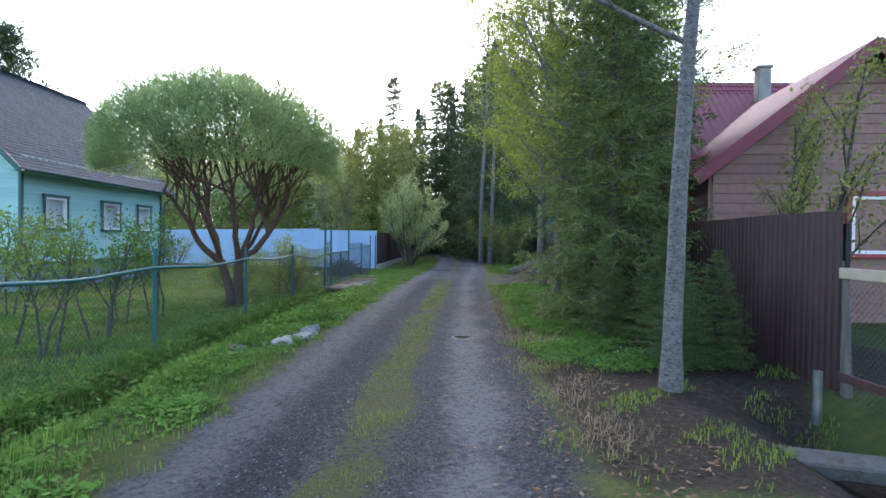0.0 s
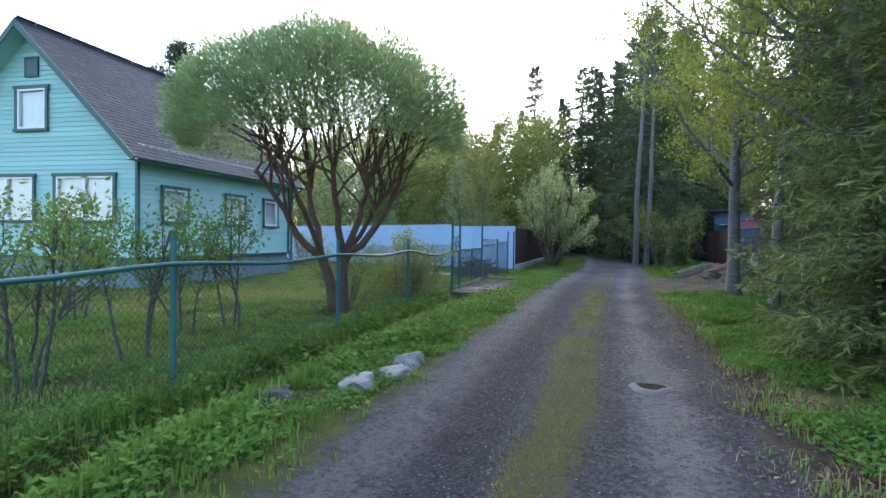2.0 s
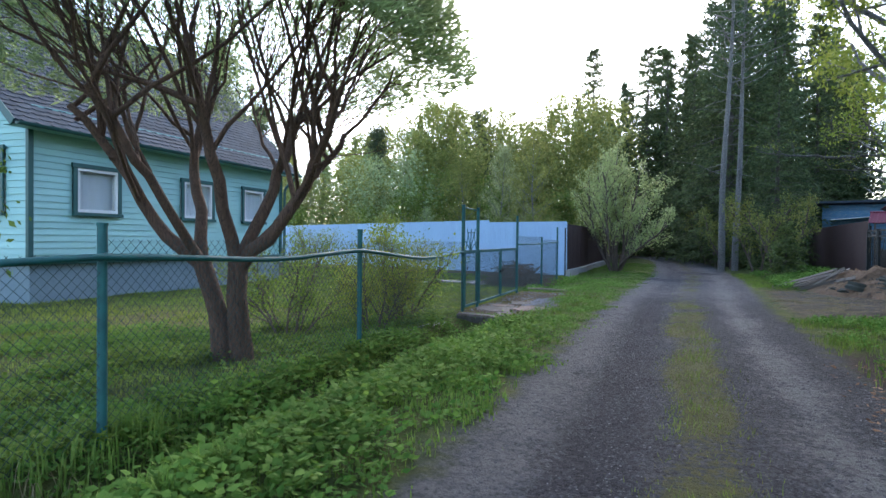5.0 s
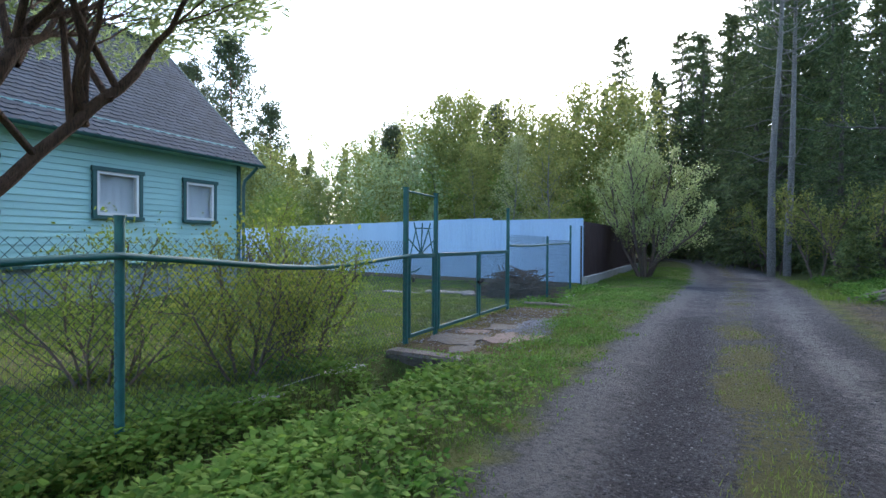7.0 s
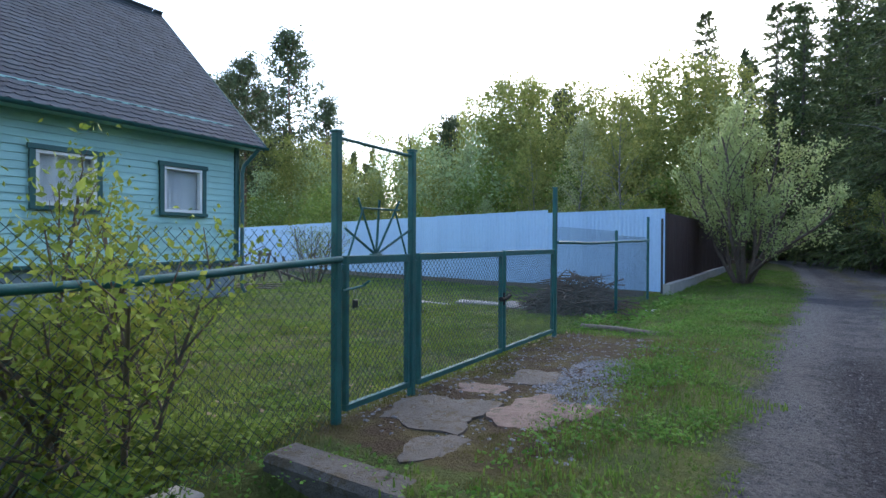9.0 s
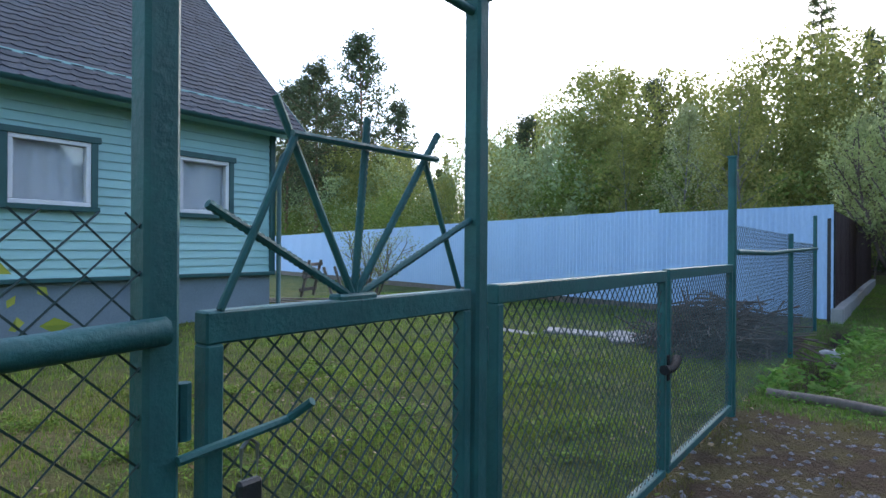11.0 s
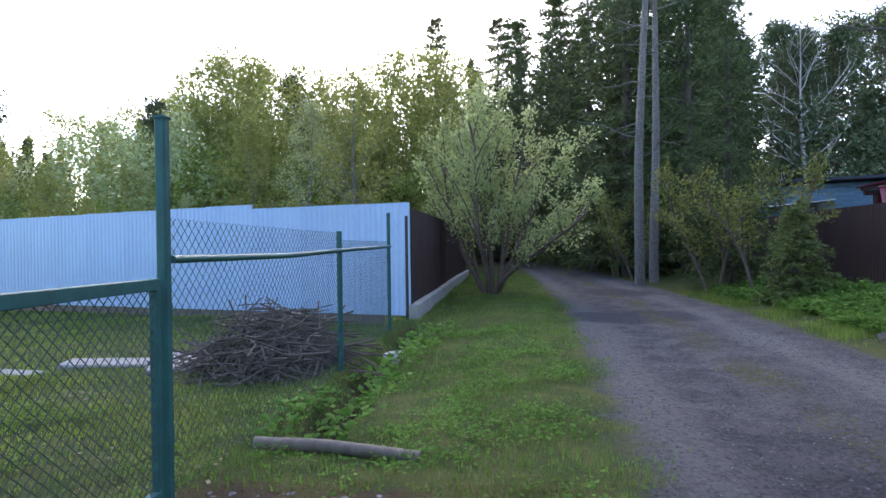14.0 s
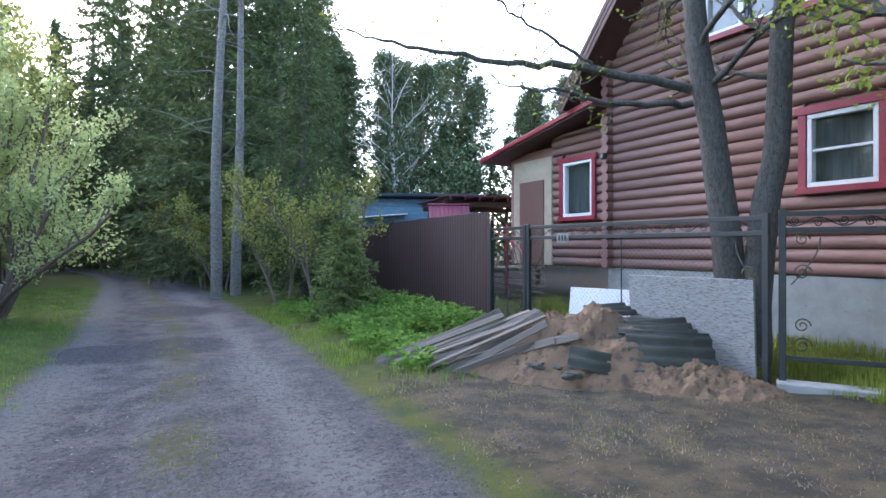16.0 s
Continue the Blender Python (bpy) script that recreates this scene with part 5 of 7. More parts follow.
# the maple behind the iron fence
def maple():
    r = np.random.default_rng(41)
    b, tips = Buf(), []
    stems = [((5.9, 24.5), [(0, 0, -0.3), (-0.05, 0.1, 1.2), (-0.17, 0.22, 2.6), (-0.33, 0.36, 4.2), (-0.3, 0.45, 6.5)], 0.21),
             ((5.95, 24.3), [(0, 0, -0.3), (0.06, 0.02, 1.2), (0.26, -0.08, 2.6), (0.36, -0.12, 4.4), (0.3, -0.2, 6.5)], 0.19)]
    cfg = dict(bend=0.16, up=0.01, levels=3, kids=(5, 4, 3), ratio=0.42, angle=0.7, n=6)
    cfg["from"] = 0.25
    for (x, y), pts, r0 in stems:
        p = np.array(pts) + np.array([x - 5.75, y - 24.75, 0])
        s = np.linspace(0, 1, 14)
        q = np.stack([np.interp(s, np.linspace(0, 1, 5), p[:, k]) for k in range(3)], 1) + r.normal(size=(14, 3)) * 0.012
        b.tube(q, np.linspace(r0, r0 * 0.55, 14), 12, False)
        for i in range(5):
            az = r.uniform(0, 6.3)
            sprout(b, q[8 + i], (math.cos(az), math.sin(az), 0.4), r.uniform(1.2, 2.2), 0.045, 0, r, tips, cfg)
    # long limbs reaching over the lane
    for rad, knots in ((0.062, [(-0.2, 0.17, 3.36), (-1.68, 0.83, 3.69), (-2.67, 1.28, 3.73), (-3.77, 1.66, 3.94), (-4.39, 1.82, 4.07)]),
                       (0.05, [(-0.18, 0.16, 3.18), (-1.08, 0.45, 3.13), (-1.93, 0.72, 3.29), (-2.7, 0.96, 3.35)]),
                       (0.026, [(-1.28, 0.65, 3.64), (-1.74, 0.75, 3.87), (-2.19, 0.84, 4.12), (-2.51, 0.98, 4.33), (-2.67, 1.06, 4.58)])):
        kn = np.array(knots)
        q = np.linspace(0, len(kn) - 1, 5 * len(kn))
        p = np.stack([np.interp(q, np.arange(len(kn)), kn[:, k]) for k in range(3)], 1)
        p[2:-2] = (p[:-4] + p[1:-3] + p[2:-2] + p[3:-1] + p[4:]) / 5
        p[1:] += r.normal(size=(len(p) - 1, 3)) * 0.018
        b.tube(p, np.linspace(rad, 0.008, len(p)), 7, False)
        for i in range(6, len(p) - 1, 2):
            d = unit(p[i + 1] - p[i] + r.normal(size=3) * 0.7 + np.array([0, 0, 0.25]))
            sprout(b, p[i], d, r.uniform(0.35, 0.9), 0.011, 1, r, tips, dict(cfg, bend=0.2, kids=(3, 3, 2), ratio=0.5))
    crown = leafy(tips, 1, 0.055, 0.05, r)
    return tree("maple_tree", "two-stemmed maple with dark rough bark and sparse young leaves", "", pose(5.75, 24.75, 0.15), b, "bark_maple", crown, "lf_fresh")


maple()

# the pale willow bush by the brown fence
def bush_tree(seed, stems, height, spread, per, leaf, bare=0.22):
    r = np.random.default_rng(seed)
    b, tips = Buf(), []
    cfg = dict(bend=0.1, up=0.05, levels=3, kids=(9, 6, 3), ratio=0.34, angle=0.6, n=6, show=0.5, skip=2)
    cfg["from"] = bare
    for i in range(stems):
        az = i * 2.4 + r.uniform(-0.4, 0.4)
        o = r.uniform(0.1, spread)
        sprout(b, (0.12 * math.cos(az), 0.12 * math.sin(az), -0.2), (math.cos(az) * o, math.sin(az) * o, 1.0), height * r.uniform(0.75, 1.0), 0.055 * height / 5.0, 0, r, tips, cfg)
    return b, leafy(tips, per, leaf, 0.09, r, 0.1)


bw, bc = bush_tree(51, 12, 5.5, 0.75, 5, 0.095)
tree("willow_bush", "tall pale green willow bush with many stems by the fence", "", at(-4.05, 33.9, 0), bw, "twig", bc, "lf_pale", "bush")

# saplings and shrubs on the mint house's lawn
bw, bc = bush_tree(52, 3, 2.15, 0.2, 1, 0.07, 0.42)
sh = tree("shrub", "thin young shrub with fresh green leaves on the lawn", "lawn shrubs", at(-4.32, 4.4, 0), bw, "bark_dark", bc, "lf_shrub", "shrub")
for x, y, a, s in ((-4.6, 5.9, 80, 1.0), (-5.1, 8.3, 200, 1.08), (-5.35, 7.45, 140, 0.95), (-5.7, 5.2, 250, 1.0), (-8.2, 7.8, 40, 1.1), (-9.8, 9.0, 300, 1.1)):
    copy_thing(sh, at(x, y, a, s))
bw, bc = bush_tree(53, 8, 1.65, 1.1, 2, 0.046)
br = tree("currant_bush", "low spreading bush with yellow-green spring leaves", "currant bushes", at(-4.75, 14.2, 0), bw, "twig", bc, "lf_fresh", "shrub")
copy_thing(br, at(-5.7, 13.2, 120, 1.0))
copy_thing(br, at(-4.75, 15.0, 240, 1.15))
bw, bc = bush_tree(54, 9, 2.2, 0.8, 1, 0.05)
tree("shrub", "twiggy half-bare bush in front of the blue fence", "", at(-15.9, 26.5, 0, 1.05), bw, "twig", bc, "lf_fresh", "shrub")

bw, bc = bush_tree(56, 3, 4.2, 0.3, 4, 0.075)
tree("young_tree", "slender young tree with sparse yellow-green leaves behind the dark fence", "", at(7.3, 7.2, 40), bw, "bark_dark", bc, "lf_birch")

# two tall pines and the spruce wood where the lane ends
pw, pc = pine(61, 17, 0.55, 2.6, 36, 0.17)
pn = tree("pine_tree", "tall straight pine with a bare grey-brown trunk", "pines", at(0.42, 37.3, 0), pw, "bark_grey", pc, "lf_pine")
copy_thing(pn, at(1.02, 38.3, 120, 0.97))
pw, pc = pine(64, 16, 0.34, 3.1, 52, 0.19, 56, 1.5, 0.3, 0.05)
pf = tree("pine_tree", "broad-crowned dark pine beyond the lawn", "forest pines", at(-50.4, 48.2, 10, 1.22), pw, "bark_pine", pc, "lf_pine")
for x, y, a, s in ((-54.0, 56.9, 100, 1.3), (-62.5, 55, 200, 1.1), (-57, 49, 300, 0.95), (-47, 56, 40, 0.85), (-66, 62, 150, 1.1), (-34, 60, 250, 0.7), (-19, 54, 80, 0.66)):
    copy_thing(pf, at(x, y, a, s))
fr = np.random.default_rng(71)
for i in range(26):
    y = 48 + 22 * fr.uniform()
    copy_thing(pf, at(7.5 + i * 1.45 + fr.uniform(-1, 1), y, fr.uniform(0, 360), (0.6 + 0.014 * (y - 48)) * fr.uniform(0.9, 1.12)))
w3, c3 = spruce(62, 17, 3.5, 36, 7, 8, low=0.05, blade=0.30, nb=6, wide=0.26, droop=0.5, shape=0.74)
fs = tree("spruce_tree", "tall dark spruce at the edge of the wood", "forest spruces", at(0.8, 43.0, 0), w3, "bark_dark", c3, "lf_spruce")
for x, y, s in ((2.8, 41, 0.9), (1.2, 46.5, 1.05), (-1.6, 54, 1.0), (3.0, 50.5, 1.1), (3.6, 46, 1.0), (-0.2, 50, 1.0), (1.8, 54, 1.12), (-2.0, 58, 1.05), (0.2, 61, 1.1), (-4.5, 66, 1.2), (-6.7, 69.5, 1.25), (-9.0, 73, 1.15), (-5.6, 72, 1.3), (-2.5, 66, 1.1), (4.5, 57, 1.1), (6.5, 52, 1.0), (5.6, 48, 0.85), (-12.6, 71, 1.34), (-7.5, 62, 0.65), (-12.5, 55, 0.55), (-15.5, 47, 0.45), (2.6, 35.5, 0.55), (8, 60, 1.0), (-1, 72, 1.1)):
    copy_thing(fs, at(x, y, fr.uniform(0, 360), s * fr.uniform(0.93, 1.07)))
far = []
for k, (lf, lab) in enumerate((("lf_birch", "light green forest birch in early leaf"), ("lf_sage", "pale aspen in early leaf"), ("lf_birch", "slim young birch in early leaf"))):
    bw, bc = deciduous(80 + k, 11.5, 0.16, 2.7 - 0.4 * k, 26, 6, 0.17, 0.09, levels=3, scatter=0.24, ratio=0.42, show=0.15, skip=2)
    far.append(tree("birch_tree", lab, "forest birches", at(-9.0 - 3 * k, 37 + 2 * k, 0, 0.62), bw, "bark_grey", bc, lf))
spots = [(-7.0 - fr.uniform(0, 24), 37 + fr.uniform(0, 5), 0.55) for _ in range(8)] + [(-8 - fr.uniform(0, 30), 43 + fr.uniform(0, 18), 1.0) for _ in range(20)] + [(-7.2, 47, 0.95), (-7.6, 51, 0.95)]
for i, (x, y, k) in enumerate(spots):
    az = math.degrees(math.atan2(-1 - x, y - 13))
    top = (1.3 + math.hypot(x + 1, y - 13) * float(np.interp(az, (5, 12, 33, 38, 43, 60), (0.31, 0.315, 0.29, 0.21, 0.19, 0.17)))) * k
    copy_thing(far[i % 3], at(x, y, fr.uniform(0, 360), top / 11.5 * fr.uniform(0.88, 1.08)))
# undergrowth round the wood's edge
bw, bc = bush_tree(55, 2, 3.3, 0.16, 3, 0.085)
ug = tree("sapling", "leafy young sapling at the wood's edge", "saplings", at(2.35, 32.4, 0, 1.15), bw, "twig", bc, "lf_birch", "sapling")
for x, y, s in ((1.9, 34.3, 1.1), (0.7, 39.6, 1.0), (0.3, 42, 1.1), (-6.2, 45, 0.9), (-9, 34, 0.9), (-12, 33.5, 0.8), (-16, 34, 0.9), (-20, 35, 1.0), (-0.3, 46, 1.1), (-7.6, 36, 0.9)):
    copy_thing(ug, at(x, y, fr.uniform(0, 360), s))
w4, c4 = spruce(63, 2.1, 0.8, 12, 7, 8, low=0.05, blade=0.12)
tree("spruce_sapling", "small bushy spruce in front of the brown fence", "", at(2.55, 30.9, 0), w4, "bark_dark", c4, "lf_spruce_new", "tree")
# bare silvery tree behind the shed
bw, _ = deciduous(91, 12, 0.25, 2.6, 26, 1, 0.05, 0.11, levels=3)
tree("bare_tree", "leafless grey tree behind the blue shed", "", at(9.8, 48.0, 0), bw, "bark_birch", None, "")

# far woods that close the horizon: crowns of small leaf clumps, past counting
def far_woods(crowns, per, mat, label, seed, cone=0.0, size=(0.18, 0.42)):
    r = np.random.default_rng(seed)
    b = Buf()
    for x, y, h, w in crowns:
        n = int(per * h / 9)
        k = r.uniform(0, 1, n)
        th = r.uniform(0, 2 * np.pi, n)
        if cone:
            rad = w * (1 - k) ** 0.7 * (0.72 + 0.28 * np.sin(k * h * 4.5)) * np.sqrt(r.uniform(0.15, 1, n)) * (1 + 0.25 * np.sin(k * 17 + x))
            c = np.stack([x + np.cos(th) * rad, y + np.sin(th) * rad, h * (0.06 + 0.94 * k)], 1)
        else:
            # clumps of twigs round an upright axis, thinner towards the top
            m = int(26 + 2 * h)
            q = r.uniform(0.1, 1, m) ** 0.85
            a = r.uniform(0, 2 * np.pi, m)
            env = w * np.sin(np.pi * np.clip(0.16 + 0.8 * q, 0, 1)) ** 0.7 * np.sqrt(r.uniform(0.02, 1, m))
            mid = np.stack([x + np.cos(a) * env, y + np.sin(a) * env, h * (0.04 + 0.93 * q)], 1)
            pick = r.integers(0, m, n)
            size_k = (0.34 + 0.3 * (1 - q))[pick][:, None]
            c = mid[pick] + r.normal(size=(n, 3)) * size_k * np.array([1, 1, 0.9])
            c[:, 2] = np.clip(c[:, 2], 0.2, None)
        s = r.uniform(*size, n)
        b.cards(c, r.normal(size=(n, 3)), s, s * 0.55, r=r)
    solid("far_woods", b, M[mat], label, "woods", kind="stuff")


wr = np.random.default_rng(97)


def skyline(x, y):
    """Height of the wood over the lawn, rising towards the lane."""
    dx, dy = -1.0 - x, y - 13.0
    az = np.degrees(np.arctan2(dx, dy))
    return 1.3 + np.hypot(dx, dy) * np.interp(az, (5, 12, 20, 33, 38, 43, 60), (0.31, 0.295, 0.268, 0.272, 0.21, 0.19, 0.17))


def grove(n, x0, x1, y0, y1, low, high, w0, w1):
    out = []
    for x in np.linspace(x0, x1, n):
        x, y = x + wr.uniform(-1.5, 1.5), wr.uniform(y0, y1) + 0.25 * abs(x + 20)
        out.append((x, y, skyline(x, y) * wr.uniform(low, high), wr.uniform(w0, w1)))
    return out


far_woods(grove(84, -85, -8, 42, 64, 0.72, 1.05, 2.0, 3.2), 1500, "lf_birch", "soft pale green birch wood behind the blue fence", 95, size=(0.13, 0.3))
far_woods(grove(24, -24, -7.5, 42, 58, 0.8, 1.08, 1.9, 2.9), 1500, "lf_birch", "pale green birches closing in on the lane", 93, size=(0.13, 0.3))
far_woods(grove(46, -90, -9, 40, 60, 0.6, 0.95, 1.8, 2.8), 1200, "lf_sage", "greyish green aspens among the birch wood", 96, size=(0.14, 0.32))
far_woods(grove(40, -80, -8, 38, 46, 0.35, 0.6, 1.6, 2.6), 1500, "lf_shrub", "green undergrowth at the edge of the birch wood", 94, size=(0.14, 0.3))
dark = [(x + wr.uniform(-1.5, 1.5), 50 + 22 * wr.uniform(), wr.uniform(8, 13), wr.uniform(2.2, 3.4)) for x in np.linspace(5, 80, 66)] + [(x, 68 + 12 * wr.uniform(), wr.uniform(12, 19), 2.6) for x in np.linspace(-14, 6, 14)]
far_woods(dark, 1100, "lf_pine", "dark conifer wood closing the horizon", 98, cone=1.0, size=(0.22, 0.5))
far_woods([(x + wr.uniform(-1, 1), wr.uniform(44, 58), wr.uniform(4.5, 8), wr.uniform(1.8, 2.8)) for x in np.linspace(5, 45, 34)], 1300, "lf_pine", "dark undergrowth filling the conifer wood", 92, size=(0.16, 0.34))
far_woods(grove(46, -95, -10, 62, 78, 0.62, 0.86, 2.6, 3.8), 900, "lf_spruce", "shaded conifers deep in the birch wood", 99, cone=1.0, size=(0.3, 0.6))

# ---- the log house ----
LH = pose(7.6, 29.0, 0, 0, 0, 184.6)


def log_house():
    house = thing("log_house", "reddish brown log house with crimson window casings and steep roof", "house", m=LH)
    L, zb, ze, pitch = 7.2, 1.06, 5.3, 0.195
    mid, k = L / 2, 1.13
    zr = ze + mid * k
    holes = [(4.0, 5.05, 2.28, 3.46), (2.3, 4.45, 4.98, 6.45)]
    body = Buf()
    for a, b, z0, z1 in ((0.1, 4.0, zb, ze), (5.05, L - 0.1, zb, ze), (4.0, 5.05, zb, 2.28), (4.0, 5.05, 3.46, ze)):
        body.box(-0.35, -0.1, a, b, z0, z1)
    for z in np.arange(ze, zr - 0.2, 0.1):
        e = (z - ze) / k + 0.15
        spans = [(e, L - e)] if not (4.98 < z + 0.05 < 6.45) else [(e, 2.3), (4.45, L - e)]
        for a, b in spans:
            if b - a > 0.05:
                body.box(-0.35, -0.1, a, b, z, z + 0.1)
    wall = part("wall", body, M["log"], house, "painted log wall")
    cache = {}

    def log_row(z, h, a, b, par):
        key = round(b - a, 2)
        if key not in cache:
            t = np.linspace(-math.pi / 2, math.pi / 2, 9)
            prof = np.stack([0.10 * np.cos(t) - 0.085, pitch / 2 * (1 + np.sin(t))], 1)
            v = np.concatenate([np.column_stack([prof[:, 0], np.full(9, y), prof[:, 1]]) for y in (0, b - a)])
            i = np.arange(8)
            me = Buf().add(v, np.stack([i, i + 9, i + 10, i + 1], 1)[:, ::-1], [list(range(9))], [list(range(9, 18))[::-1]]).data("log", True)
            me.materials.append(M["log"])
            cache[key] = me
        ob = new("log", cache[key])
        ob.parent = par
        ob.matrix_basis = Matrix.Translation((0, a, z)) @ Matrix.Diagonal((1, 1, h / pitch, 1))

    for z, h, a, b in rows_of(zb, zr - 0.15, pitch, 0.0, L, holes, lambda z: (max(0, (z - ze) / k + 0.05), L - max(0, (z - ze) / k + 0.05))):
        log_row(z, h, a, b, wall)
    for y in (0.12, L - 0.12):
        for i in range(int((ze + 0.1 - zb) / pitch)):
            part("log_end", Buf().tube([(-0.3, y, zb + pitch / 2 + i * pitch), (0.16, y, zb + pitch / 2 + i * pitch)], pitch * 0.52, 12), M["log_end"], wall, "", True)
    # log house panes have painted room darkness behind them, no real curtain
    window(house, Matrix.Translation((0.03, 4.07, 2.34)), 0.92, 1.06, trim="red", back="room_shade", cross=True, trim_w=0.12)
    window(house, Matrix.Translation((0.03, 2.37, 5.04)), 2.02, 1.34, sashes=3, trim="red", back="room_shade", trim_w=0.12)
    # the other walls and the roof
    for bx in ((-9.0, -0.35, 0.1, 0.3, zb, ze), (-9.0, -0.35, L - 0.3, L - 0.1, zb, ze), (-9.0, -8.8, 0.3, L - 0.3, zb, ze)):
        part("wall", Buf().box(*bx), M["log"], house)
    S = Matrix.Translation((0.75, mid, zr)) @ pose(0, 0, 0, 0, 0, 90) @ pose(0, 0, 0, 0, math.degrees(math.atan(k)), 0)
    N = Matrix.Translation((-9.6, mid, zr)) @ pose(0, 0, 0, 0, 0, -90) @ pose(0, 0, 0, 0, math.degrees(math.atan(k)), 0)
    sl = (mid + 0.72) / math.cos(math.atan(k))
    roof = part("roof", Buf().box(0, sl, 0, 10.35, -0.16, -0.03, 0, S).box(0, sl, 0, 10.35, -0.16, -0.03, 0, N), M["soffit"], house, "steep roof with brown boarded eaves")
    for mm in (S, N):
        b = Buf()
        n = int(sl / 0.35) + 1
        yy = np.linspace(0, 10.35, 120)
        wave = 0.012 * np.sin(yy * 2 * np.pi / 0.2)
        for i in range(n):
            x0, x1 = i * 0.35, min(sl + 0.03, (i + 1) * 0.35)
            v = np.concatenate([np.column_stack([np.full(120, x0), yy, wave - 0.01]), np.column_stack([np.full(120, x1), yy, wave + 0.02]), np.column_stack([np.full(120, x1), yy, wave - 0.02])])
            j = np.arange(119)
            b.add(place(v, mm), np.stack([j, j + 120, j + 121, j + 1], 1), np.stack([j + 120, j + 240, j + 241, j + 121], 1))
        part("roof_sheet", b, M["roof_red"], roof, "crimson metal roof tiles")
        for q in range(3):
            part("bargeboard", Buf().box(0, sl, (-0.03 if mm is S else 10.35) - 0.0, (0.0 if mm is S else 10.38), -0.30 + q * 0.1, -0.21 + q * 0.1, 0.008, mm), M["soffit"], roof)
    part("foundation", Buf().box(-0.45, -0.06, 0.0, L, -0.2, zb - 0.01, 0.01), M["concrete"], house, "patchy pale concrete foundation")
    # lean-to with the door
    ext = Buf()
    eh = [(-1.35, -0.28, 2.1, 3.45)]
    for a, b, z0, z1 in ((-3.5, -1.35, zb, 3.85), (-0.28, 0.1, zb, 4.1), (-1.35, -0.28, zb, 2.1), (-1.35, -0.28, 3.45, 4.1)):
        ext.box(-0.3, -0.1, a, b, z0, z1)
    ew = part("wall", ext, M["log"], house, "lean-to wall")
    for z, h, a, b in rows_of(zb, 4.1, pitch, -1.72, -0.02, eh):
        log_row(z, h, a, b, ew)
    part("panel", Buf().box(-0.08, 0.0, -3.25, -1.75, zb, 3.62, 0.01), M["plaster"], house, "bare sandy board round the door")
    door = part("door", Buf().box(0.0, 0.045, -2.95, -2.02, zb, 3.1, 0.01), M["door_brown"], house, "brown metal door")
    part("handle", Buf().tube([(0.05, -2.1, 2.0), (0.09, -2.1, 2.0), (0.09, -2.22, 2.0)], 0.012, 7), M["iron"], door, "black handle")
    window(house, Matrix.Translation((0.03, -1.28, 2.16)), 0.93, 1.22, trim="red", back="room_shade", trim_w=0.11)
    tilt = math.degrees(math.atan(0.16))
    E = Matrix.Translation((0.55, 0.2, 4.42)) @ pose(0, 0, 0, 0, 0, -90) @ pose(0, 0, 0, 0, tilt, 0)
    lr = part("roof", Buf().box(0, 4.15, -5.0, 0.0, -0.1, 0.0, 0.0, E), M["soffit"], house, "lean-to roof")
    part("roof_edge", Buf().box(-0.05, 4.18, 0.0, 0.05, -0.06, 0.04, 0.008, E).box(4.16, 4.2, -5, 0.05, -0.08, 0.04, 0.008, E), M["red"], lr, "bright crimson edging")
    part("wall", Buf().box(-5, -0.3, -3.5, -3.3, zb, 3.8), M["plaster"], house)
    part("step_frame", Buf().box(0.05, 1.2, -3.2, -1.9, zb - 0.12, zb - 0.04, 0.01), M["old_wood"], house, "wooden porch deck")
    for y in (-3.15, -1.95):
        part("porch_post", Buf().box(1.1, 1.16, y - 0.03, y + 0.03, 0.1, 2.0, 0.006), M["red"], house, "red porch post")
    part("porch_rail", Buf().tube([(1.13, -3.15, 1.95), (1.13, -1.95, 1.75), (1.2, -1.2, 1.3)], 0.025, 8), M["red"], house, "red handrail")
    for i in range(6):
        part("porch_slat", Buf().box(1.1, 1.14, -3.2, -0.6, 0.25 + i * 0.13, 0.29 + i * 0.13, 0.004), M["old_wood"], house)
    cam_ob = part("corner_lamp", Buf().box(0.12, 0.26, 0.1, 0.2, 3.28, 3.4, 0.01), M["iron"], house, "black outdoor spotlight")
    part("lens", Buf().tube([(0.26, 0.15, 3.34), (0.275, 0.15, 3.34)], 0.035, 12), M["chrome"], cam_ob)


log_house()


# ---- ornate iron fence ----
def curl(y, z, r, flip=1, up=1, rad=0.010, turns=1.6):
    t = np.linspace(0, turns * 2 * np.pi, 22)
    k = r * (1 - 0.8 * t / t[-1])
    return Buf().tube(np.stack([0 * t, y + flip * k * np.cos(t), z + up * k * np.sin(t)], 1), rad, 4, False)


